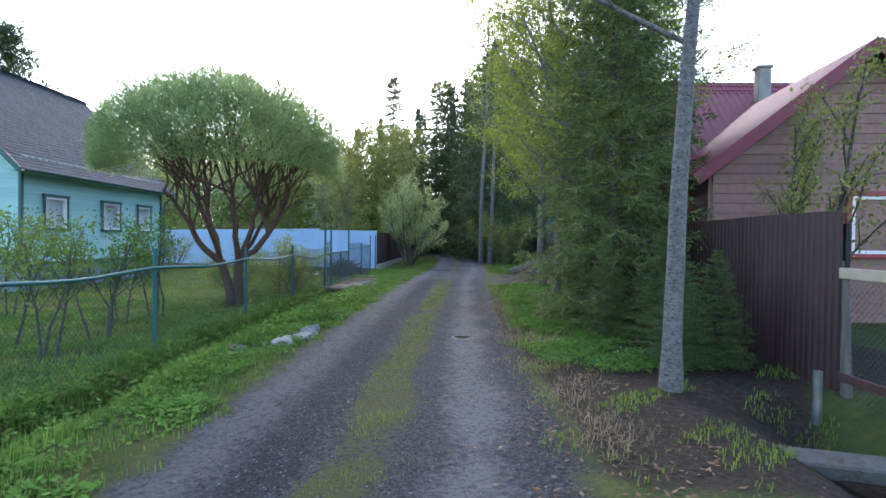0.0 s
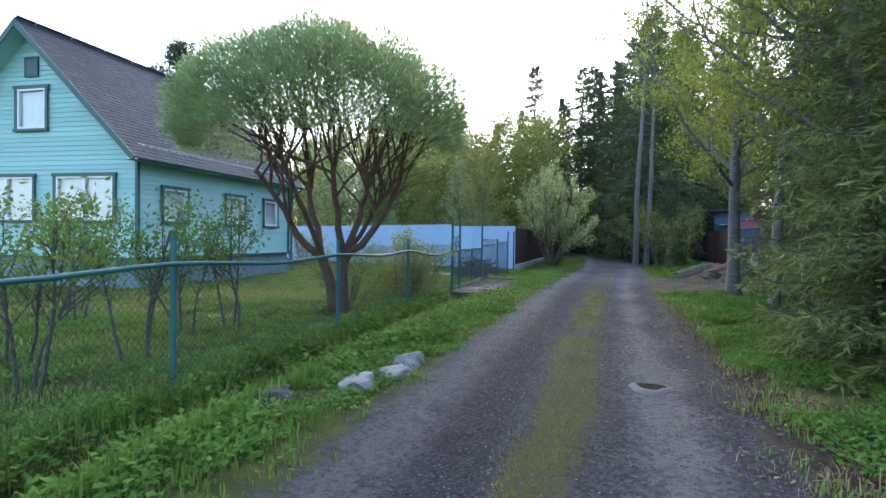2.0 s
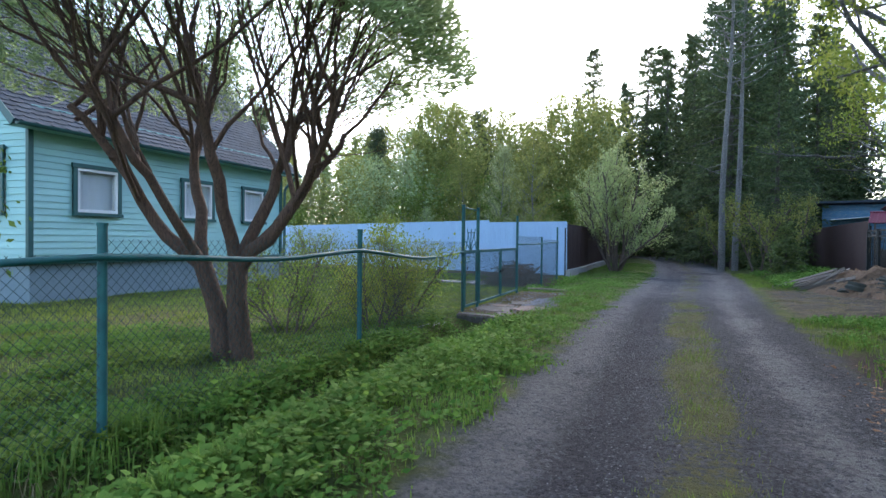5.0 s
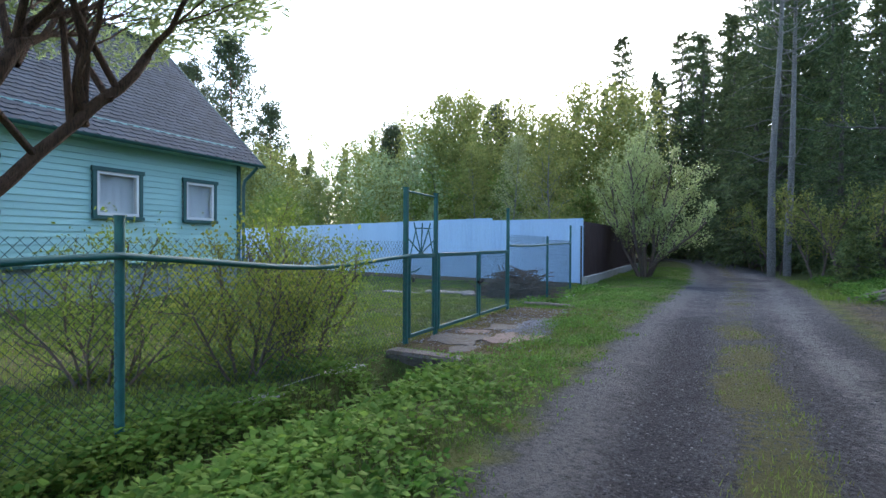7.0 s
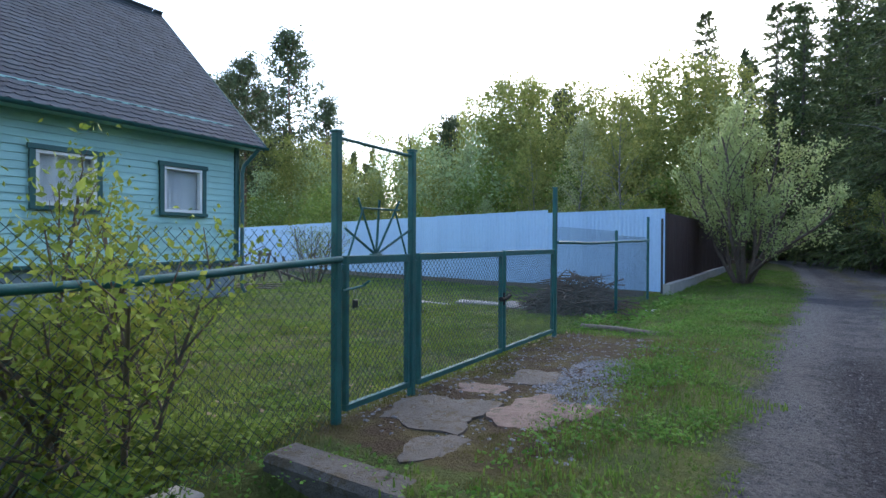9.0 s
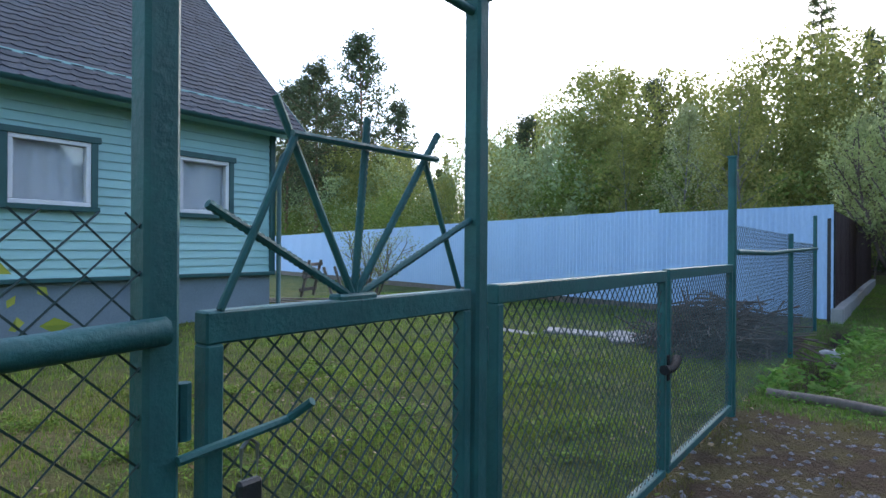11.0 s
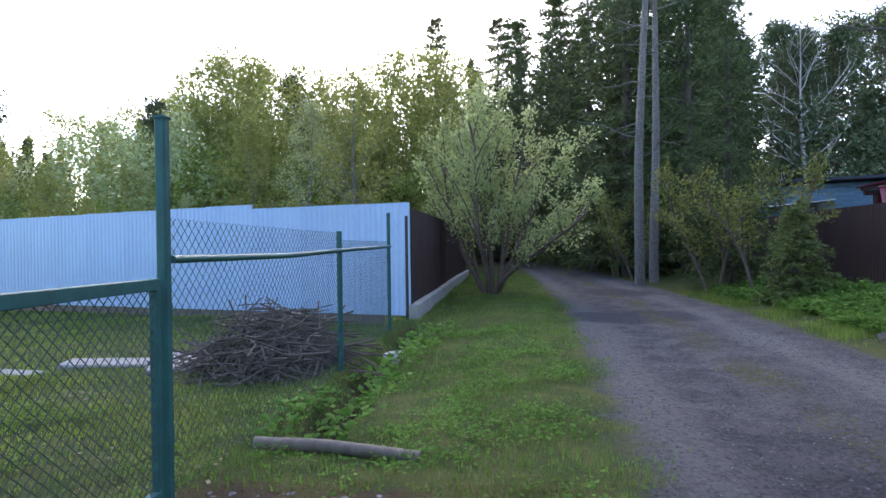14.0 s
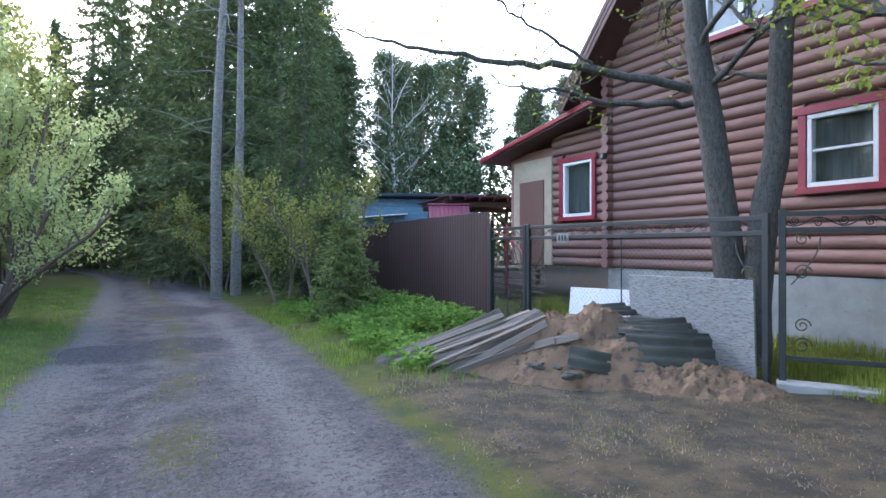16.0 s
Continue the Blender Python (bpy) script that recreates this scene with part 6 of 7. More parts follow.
def iron_fence(p0, p1, label, gate=False, zt=1.8, z0=0.2):
    p0, p1 = Vector(p0), Vector(p1)
    run = (p1 - p0).length
    f = thing("iron_gate" if gate else "iron_fence", label, "gate" if gate else "fence", m=pose(p0.x, p0.y, 0, 0, 0, math.degrees(math.atan2(p1.y - p0.y, p1.x - p0.x)) - 90))
    for y in (0, run):
        part("post", Buf().box(-0.035, 0.035, y - 0.035, y + 0.035, -0.2, zt + 0.05, 0.006), M["iron"], f)
    for z in (zt, zt - 0.17, z0):
        part("rail", Buf().box(-0.016, 0.016, 0.03, run - 0.03, z - 0.026, z + 0.026, 0.004), M["iron"], f)
    n = max(2, int(run / 0.2))
    step = run / n
    for i in range(n):
        y, fl = (i + 0.5) * step, 1 if i % 2 else -1
        t = np.linspace(-math.pi / 2, math.pi / 2, 9)
        vine = Buf().tube(np.stack([0 * t, y + t / math.pi * step, zt - 0.085 + fl * 0.045 * np.cos(t)], 1), 0.007, 5, False)
        c = curl(y, zt - 0.085 - fl * 0.012, 0.048, fl, fl, 0.0065)
        vine.add(np.concatenate(c.v), *c.f)
        part("scroll", vine, M["iron"], f, "wrought iron scroll")
    for y in (np.arange(1.9, run - 0.4, 1.9) if run > 2.5 else (run * 0.5,)):
        b = Buf().tube([(0, y, z0), (0, y, zt - 0.17)], 0.01, 6)
        t = np.linspace(0, 2 * np.pi, 18)
        b.tube(np.stack([0 * t, y + 0.075 * np.cos(t), z0 + 0.45 + 0.075 * np.sin(t)], 1), 0.008, 5, False)
        part("bar", b, M["iron"], f)
        for k in (1, -1):
            part("scroll", curl(y + k * 0.1, z0 + 0.12, 0.075, k, -1, 0.007), M["gilt"], f, "worn gilt iron scroll")
    for y, k in ((0.05, 1), (run - 0.05, -1)):
        t = np.linspace(0, 1, 12)
        sweep = Buf().tube(np.stack([0 * t, y + k * (0.03 + 0.26 * np.sin(t * math.pi * 0.5)), zt - 0.75 + 0.5 * t], 1), 0.008, 5, False)
        part("sweep", sweep, M["gilt"], f, "worn gilt iron bow")
        for zz, rr in ((zt - 0.27, 0.07), (zt - 0.62, 0.09), (z0 + 0.35, 0.08), (z0 + 0.14, 0.09)):
            part("scroll", curl(y + k * 0.13, zz, rr, k, 1, 0.008), M["gilt"], f, "worn gilt iron scroll")
    if not gate:
        part("mesh_panel", links(Buf(), 0.04, run - 0.04, z0, zt - 0.2, 0.05, 0.0016, 0.02), M["iron"], f, "thin wire mesh", kind="stuff")
    return f


iron_fence((5.36, 23.72), (4.66, 27.36), "black wrought iron fence with a band of scrolls")
iron_fence((4.64, 27.42), (4.6, 28.5), "short black wrought iron fence beside the brown sheets")
iron_fence((5.42, 23.58), (6.75, 21.85), "black wrought iron gate with scrolls, standing ajar", True, 1.83, 0.3)
pl8 = thing("number_plate", "small white house number plate wired to the iron fence", "sign", m=pose(4.79, 26.6, 1.62, 0, 0, 190.9))
part("plate", Buf().box(0.02, 0.026, -0.12, 0.12, -0.07, 0.07, 0.002), M["lump"], pl8)
for q in (-0.06, 0.0, 0.06):
    part("mark", Buf().box(0.027, 0.030, q - 0.018, q + 0.018, -0.04, 0.04), M["iron"], pl8, "dark figure")

sh_ = Buf()
sh_.box(-0.02, 0.02, 0, 1.62, -0.05, 1.1, 0.006)
solid("leaning_board", sh_, M["whitewash"], "whitish weathered board leaning on the iron fence", "board", m=pose(5.02, 25.4, 0.02, 0, 3, 190.9))
solid("white_board", Buf().box(-0.015, 0.015, 0, 1.0, 0, 0.42, 0.005), M["white"], "white painted board lying behind the sand heap", "board", m=pose(5.0, 26.75, 0.45, 0, -8, 200))


# ---- the sand heap and its junk ----
def heap(cx, cy, turn, a, b, h, seed):
    r = np.random.default_rng(seed)
    n = 110
    u = np.linspace(-1.25, 1.25, n)

    def top(X, Y):
        q = (X / a) ** 2 + (Y / b) ** 2
        z = h * np.exp(-1.6 * q ** 1.1) * (1 + 0.16 * wob(X * 3, Y * 3)) + (0.045 * wob(X * 9, Y * 9) + 0.028 * wob(X * 23 + 1, Y * 21) + 0.014 * wob(X * 47, Y * 51)) * np.exp(-0.7 * q)
        return z - 0.12 * q ** 2 - 0.03

    X, Y = np.meshgrid(u * a, u * b, indexing="ij")
    Z = top(X, Y)
    i, j = np.meshgrid(np.arange(n - 1), np.arange(n - 1), indexing="ij")
    k = (i * n + j).ravel()
    m = pose(cx, cy, gz_at(cx, cy), 0, 0, turn)
    cl = Buf()
    for _ in range(int(240 * a * b)):
        p = np.array([r.normal() * a * 0.5, r.normal() * b * 0.5])
        c = np.array([p[0], p[1], float(top(p[0], p[1]))])
        v = c + (np.array([[1, 0, 0], [-0.5, 0.87, 0], [-0.5, -0.87, 0], [0, 0, 0.9], [0.4, 0.6, 0.5], [-0.7, 0.1, 0.5]]) * r.uniform(0.6, 1.3, (6, 3))) * r.uniform(0.012, 0.045)
        cl.add(v, [[0, 4, 3], [4, 1, 3], [1, 5, 3], [5, 2, 3], [2, 0, 3], [0, 1, 4], [1, 2, 5]])
    solid("clods", cl, M["sand"], "clods of earth and small stones on the sand", "clods", kind="stuff", m=m)
    return Buf().add(np.stack([X, Y, Z], -1).reshape(-1, 3), np.stack([k, k + n, k + n + 1, k + 1], 1)), m


b, m = heap(4.05, 25.15, -33, 1.75, 1.0, 0.72, 5)
solid("sand_mound", b, M["sand"], "heap of orange sand with soil and rubble", "heap", m=m, smooth=True)
b, m = heap(4.55, 24.05, -40, 1.1, 0.7, 0.22, 6)
solid("sand_mound", b, M["sand"], "low spill of orange sand at the gate post", "heap", m=m, smooth=True)
pr = np.random.default_rng(8)
for i in range(26):
    k = i / 25
    a = Vector((1.95 + 0.75 * k + pr.uniform(-0.08, 0.08), 26.4 - 1.0 * k + pr.uniform(-0.1, 0.1), 0.02 + pr.uniform(0, 0.14)))
    e = Vector((3.62 - 0.25 * k + pr.uniform(-0.22, 0.22), 26.05 - 1.25 * k + pr.uniform(-0.2, 0.2), 0.72 + pr.uniform(-0.16, 0.1) - 0.2 * k))
    d = e - a
    w = pr.uniform(0.03, 0.055)
    solid("plank", Buf().box(-w, w, -0.012, 0.012, -pr.uniform(0.0, 0.25), d.length * pr.uniform(0.75, 1.12), 0.004), M["old_wood"], "grey weathered plank leaning on the sand heap", "plank", "planks on the heap",
          m=Matrix.Translation(a) @ d.to_track_quat("Z", "Y").to_matrix().to_4x4() @ pose(0, 0, 0, 0, 0, pr.uniform(-60, 60) + 60))
rv, bk = Vector((0.91, -0.41, 0)), Vector((0.41, 0.91, 0))
for ox, oy, oz, w, h, tl, tw in ((3.95, 24.22, 0.06, 0.62, 0.95, 52, 3), (4.0, 24.45, 0.36, 0.55, 1.0, 24, -6), (4.1, 24.6, 0.50, 0.6, 0.8, 12, 9), (3.35, 24.55, 0.2, 0.26, 0.45, 48, 14), (4.3, 25.25, 0.60, 0.4, 0.6, 14, -12)):
    up = bk * math.cos(radians(tl)) + Vector((0, 0, math.sin(radians(tl))))
    nx = up.cross(rv)
    mm = Matrix(((nx.x, up.x, rv.x, ox), (nx.y, up.y, rv.y, oy), (nx.z, up.z, rv.z, oz), (0, 0, 0, 1))) @ pose(0, 0, 0, tw, 0, 0)
    solid("slate_sheet", sheet_mesh(w, h, 0.022, 0.14, True), M["slate"], "mossy corrugated roofing sheet lying on the sand", "roofing sheet", "roofing sheets", m=mm, smooth=True)


def boulder(name, label, x, y, s, seed, mat="stone", z=0.0, turn=0, group="", cat="stone"):
    r = np.random.default_rng(seed)
    bm = bmesh.new()
    bmesh.ops.create_icosphere(bm, subdivisions=3, radius=1.0)
    for v in bm.verts:
        n = noise.noise(v.co * 1.1 + Vector((seed, 0, 0))) * 0.55 + noise.noise(v.co * 3 + Vector((0, seed, 0))) * 0.18 + noise.noise(v.co * 8) * 0.05
        c = v.co * (1 + n)
        v.co = Vector((c.x * s[0], c.y * s[1], max(-0.6, min(0.75 + 0.25 * c.x, c.z)) * s[2]))
    me = bpy.data.meshes.new(name)
    bm.to_mesh(me)
    bm.free()
    me.materials.append(M[mat])
    ob = new(name, me)
    ob.matrix_basis = pose(x, y, gz_at(x, y) + z, 0, 0, turn)
    return tagged(ob, label, cat, group)


for i in range(9):
    boulder("rubble", "lump of dark rubble in the sand", 3.3 + pr.uniform(-0.3, 0.9), 24.75 + pr.uniform(-0.35, 0.3), (0.09, 0.07, 0.06), 60 + i, "slate", 0.16, pr.uniform(0, 360), "rubble", "rubble")
boulder("concrete_lump", "pale broken concrete lump on the verge", -1.28, 6.75, (0.15, 0.21, 0.17), 3, "lump", 0.0, -15, "lumps on the verge")
boulder("concrete_lump", "long pale concrete lump half sunk in the verge", -1.25, 6.2, (0.15, 0.3, 0.12), 14, "lump", 0.0, -8, "lumps on the verge")
boulder("concrete_lump", "flat pale concrete lump in the verge", -1.33, 5.58, (0.14, 0.27, 0.09), 25, "lump", 0.01, 8, "lumps on the verge")
boulder("concrete_lump", "small grey stone in the verge grass", -2.0, 5.35, (0.14, 0.2, 0.08), 6, "slab_dark", 0.02, 20, "lumps on the verge")
boulder("dark_stone", "dark wet stone in the verge grass", -1.8, 4.9, (0.2, 0.18, 0.1), 9, "slate", 0.02, 0)

# puddle with a dusty rim
t = np.linspace(0, 2 * np.pi, 40, endpoint=False)
rim = 0.13 * (1 + 0.12 * np.sin(3 * t) + 0.06 * np.sin(5 * t + 1))
ring = lambda k, z: np.stack([np.cos(t) * rim * k, np.sin(t) * rim * 0.95 * k, np.full(40, z)], 1)
rb = Buf()
lay = [ring(1.7, -0.035), ring(1.45, -0.002), ring(1.25, 0.01), ring(1.05, 0.012), ring(0.9, -0.05)]
i = np.arange(40)
rb.add(np.concatenate(lay), *[np.stack([i + 40 * q, (i + 1) % 40 + 40 * q, (i + 1) % 40 + 40 * (q + 1), i + 40 * (q + 1)], 1) for q in range(4)])
solid("puddle_rim", rb, surface("pale_dust", (0.13, 0.128, 0.124), (0.19, 0.186, 0.18), 0.95, 8, 70, bump=0.5), "pale dusty rim round the pothole", "pothole", kind="structure", m=pose(1.39, 6.82, gz_at(1.39, 6.82) + 0.028), smooth=True)
solid("puddle", Buf().add(np.concatenate([ring(1.1, 0.012), [[0, 0, 0.008]]]), np.stack([i, (i + 1) % 40, np.full(40, 40)], 1)), M["water"], "small dark muddy puddle in the wheel track", "puddle", kind="structure", m=pose(1.39, 6.82, gz_at(1.39, 6.82) + 0.028))

# driveway apron and culvert
solid("culvert_slab", Buf().box(-0.95, 0.5, -0.13, 0.15, -0.42, 0.04, 0.035), M["slab_dark"], "worn concrete beam over the ditch", "slab", m=pose(-2.9, 15.58, 0.0, 0, 2, 4))
def plate(w, d, seed):
    r = np.random.default_rng(seed)
    n = 44
    th = np.linspace(0, 2 * np.pi, n, endpoint=False)
    k = 1 / np.maximum(np.abs(np.cos(th)) / w, np.abs(np.sin(th)) / d) * (0.8 + 0.1 * r.uniform(size=n) + 0.1 * np.sin(3 * th + seed) + 0.05 * np.sin(7 * th))
    top = np.stack([np.cos(th) * k, np.sin(th) * k, 0.002 * r.normal(size=n) + 0.008], 1)
    low = top * [1.04, 1.04, 0] - [0, 0, 0.1]
    i = np.arange(n)
    j = (i + 1) % n
    return Buf().add(np.concatenate([top, low, [[0, 0, 0.016]]]), np.stack([i, j, np.full(n, 2 * n)], 1), np.stack([i + n, j + n, j, i], 1))


for i, (x, y, w, d, a, mt) in enumerate(((-3.62, 16.8, 0.5, 0.55, 8, "slab_dark"), (-3.0, 17.25, 0.42, 0.6, -12, "concrete_pink"), (-3.75, 17.6, 0.3, 0.24, 20, "concrete_pink"), (-3.5, 18.3, 0.42, 0.4, 20, "slab_dark"), (-3.15, 16.2, 0.35, 0.28, 40, "slab_dark"))):
    solid("paving_slab", plate(w * 0.8, d * 0.8, 200 + i), M[mt], "cracked concrete slab sunk in the driveway", "slab", "driveway slabs", m=pose(x, y, gz_at(x, y) - 0.003, 0.4, 0.4, a))
lg = Buf().tube([(0, 0, 0), (0.5, 0.02, 0.01), (1.15, -0.02, 0.0)], [0.045, 0.044, 0.04], 12)
solid("log_kerb", lg, M["old_wood"], "grey barkless log lying across the verge", "log", m=pose(-4.4, 21.45, gz_at(-3.6, 21.4) + 0.03, 0, 0, -4), smooth=True)


# brush heap behind the fence
def brush(cx, cy, n, R, h, seed):
    r = np.random.default_rng(seed)
    b = Buf()
    for i in range(n):
        th = r.uniform(0, 6.28)
        q = r.uniform(0, 1) ** 0.6
        p = np.array([math.cos(th) * q * R, math.sin(th) * q * R * 0.75, h * (1 - q ** 2) * r.uniform(0.2, 1.0) + 0.03])
        d = unit(np.array([math.sin(th) + r.normal() * 0.8, -math.cos(th) + r.normal() * 0.8, r.normal() * 0.25]))
        ln = r.uniform(0.5, 1.5)
        s = np.linspace(-0.5, 0.5, 5)[:, None]
        pts = p + d * s * ln + r.normal(size=(5, 3)) * 0.03 - np.array([0, 0, 0.3]) * s ** 2
        pts[:, 2] = np.maximum(pts[:, 2], 0.0)
        b.tube(pts, r.uniform(0.005, 0.014), 4, False)
    return solid("brushwood", b, M["twig"], "pile of dry cut branches on the lawn", "brushwood", kind="stuff", m=pose(cx, cy, gz_at(cx, cy)))


brush(-5.75, 24.4, 420, 0.95, 0.75, 12)
for i, (x, y, w, d, a) in enumerate(((-7.9, 24.2, 0.5, 0.2, 20), (-7.2, 24.6, 0.35, 0.25, -15), (-6.9, 24.1, 0.3, 0.15, 40), (-8.9, 23.6, 0.6, 0.12, 5))):
    solid("pale_slab", Buf().box(-w, w, -d, d, -0.05, 0.045, 0.02), M["lump"], "pale flat slab lying on the lawn", "slab", "slabs on the lawn", m=pose(x, y, gz_at(x, y), 2, 2, a))
bag = boulder("plastic_bag", "crumpled translucent plastic bag in the ditch grass", -4.55, 25.6, (0.18, 0.15, 0.14), 17, "stone", 0.12)


# old cart frame by the far corner of the mint house
def cart():
    c = thing("wooden_rack", "broken wooden rack leaning by the blue fence", "rack", m=pose(-16.0, 24.9, -0.1, 0, 0, 30))
    for y in (-0.35, 0.35):
        part("leg", Buf().box(-0.5, -0.43, y - 0.03, y + 0.03, 0, 1.0, 0.006, pose(0, 0, 0, 0, 14, 0)), M["old_wood"], c)
        part("leg", Buf().box(0.43, 0.5, y - 0.03, y + 0.03, 0, 0.8, 0.006, pose(0, 0, 0, 0, -18, 0)), M["old_wood"], c)
    for z, x in ((0.25, -0.42), (0.6, -0.33), (0.92, -0.25)):
        part("slat", Buf().box(x - 0.02, x + 0.02, -0.5, 0.5, z, z + 0.09, 0.005), M["old_wood"], c)
    part("beam", Buf().box(-0.8, 0.9, -0.04, 0.04, 0.45, 0.53, 0.006, pose(0, 0, 0, 0, 20, 0)), M["old_wood"], c)
    for i in range(5):
        solid("plank", Buf().box(-1.1, 1.1, -0.07, 0.07, 0, 0.03, 0.005), M["old_wood"], "grey plank lying on the lawn by the house", "plank", "planks by the rack", m=pose(-15.7 - 0.2 * i, 23.6 + 0.2 * i, -0.08 + 0.03 * (i % 2), 0, 0, 15 + 9 * i))


cart()


# ---- behind the brown fence: shed, well, open shelter, barrel ----
def shed():
    s = thing("shed", "peeling blue plank shed with a flat dark roof", "shed", m=pose(5.0, 40.8, 0.2, 0, 0, -15))
    body = part("wall", Buf().box(0.03, 5.0, 0.03, 3.5, 0, 3.15), M["shed_blue"], s)
    cache = None
    for i in range(20):
        part("plank", Buf().box(0, 5.03, -0.02, 0.012, i * 0.158, i * 0.158 + 0.15, 0.004), M["shed_blue"], body)
    part("roof", Buf().box(-0.3, 5.4, -0.45, 3.8, 0, 0.1, 0.01, pose(0, 0, 3.2, -3, 0, 0)), M["shingle"], s, "flat dark roof")
    part("lean_sheet", Buf().box(0.6, 2.6, -0.6, -0.03, 2.35, 2.38, 0.004, pose(0, 0, 0, 0, -4, 0)), M["white"], s, "white sheet on a bracket")
    part("bracket", Buf().box(1.9, 1.94, -0.6, 0.0, 2.2, 2.4, 0.004), M["old_wood"], s)


shed()


def well():
    w = thing("well", "garden well with a small crimson pitched roof", "well", m=pose(6.25, 33.9, 0.3, 0, 0, -20) @ Matrix.Diagonal((0.75, 0.75, 0.98, 1)))
    part("well_box", Buf().box(-0.5, 0.5, -0.5, 0.5, 0, 0.9, 0.01), M["old_wood"], w)
    for x in (-0.55, 0.55):
        part("post", Buf().box(x - 0.04, x + 0.04, -0.04, 0.04, 0, 2.2, 0.005), M["old_wood"], w)
    for sg in (1, -1):
        mm = Matrix.Translation((0, 0, 2.4)) @ pose(0, 0, 0, 0, 0, 90 * sg) @ pose(0, 0, 0, 0, 35, 0)
        part("roof", sheet_mesh(1.5, 0.75, 0.015, 0.15), M["roof_red"], w, "crimson metal roof").matrix_basis = mm @ pose(0, -0.75, 0, 0, 90, 0)
    part("ridge_cap", Buf().tube([(-0.78, 0, 2.41), (0.78, 0, 2.41)], 0.035, 8), M["roof_red"], w)


well()


def shelter():
    s = thing("shelter", "open timber shelter with a reddish roof beside the log house", "shelter", m=pose(6.6, 34.3, 0.3, 0, 0, -8))
    for x in (0, 2.6):
        for y in (0, 2.4):
            part("post", Buf().box(x - 0.06, x + 0.06, y - 0.06, y + 0.06, 0, 2.35, 0.008), M["soffit"], s)
            part("brace", Buf().box(-0.035, 0.035, -0.035, 0.035, 0, 0.75, 0.005, pose(x + 0.0, y, 1.85, 0, 45 if x == 0 else -45, 0)), M["soffit"], s)
    for y in (0, 2.4):
        part("beam", Buf().box(-0.3, 2.9, y - 0.05, y + 0.05, 2.35, 2.5, 0.008), M["soffit"], s)
    for i in range(8):
        part("rafter", Buf().box(-0.25 + i * 0.43, -0.19 + i * 0.43, -0.4, 2.8, 2.5, 2.6, 0.005), M["soffit"], s)
    part("roof", Buf().box(-0.35, 2.95, -0.45, 2.85, 2.6, 2.63), M["roof_red"], s)


shelter()


def barrel():
    c = thing("barrel", "blue plastic barrel at the wood's edge", "barrel", m=pose(3.25, 44.6, gz_at(3.25, 44.6)))
    z = np.array([0, 0.03, 0.25, 0.36, 0.4, 0.44, 0.7, 0.74, 0.78, 1.05, 1.1])
    r = np.array([0.31, 0.33, 0.35, 0.355, 0.37, 0.355, 0.355, 0.37, 0.355, 0.34, 0.31])
    part("body", Buf().tube(np.stack([0 * z, 0 * z, z], 1), r, 24), M["tarp"], c, "", True)
    part("lid", Buf().tube([(0, 0, 1.1), (0, 0, 1.13)], 0.3, 24), M["tarp"], c)


barrel()


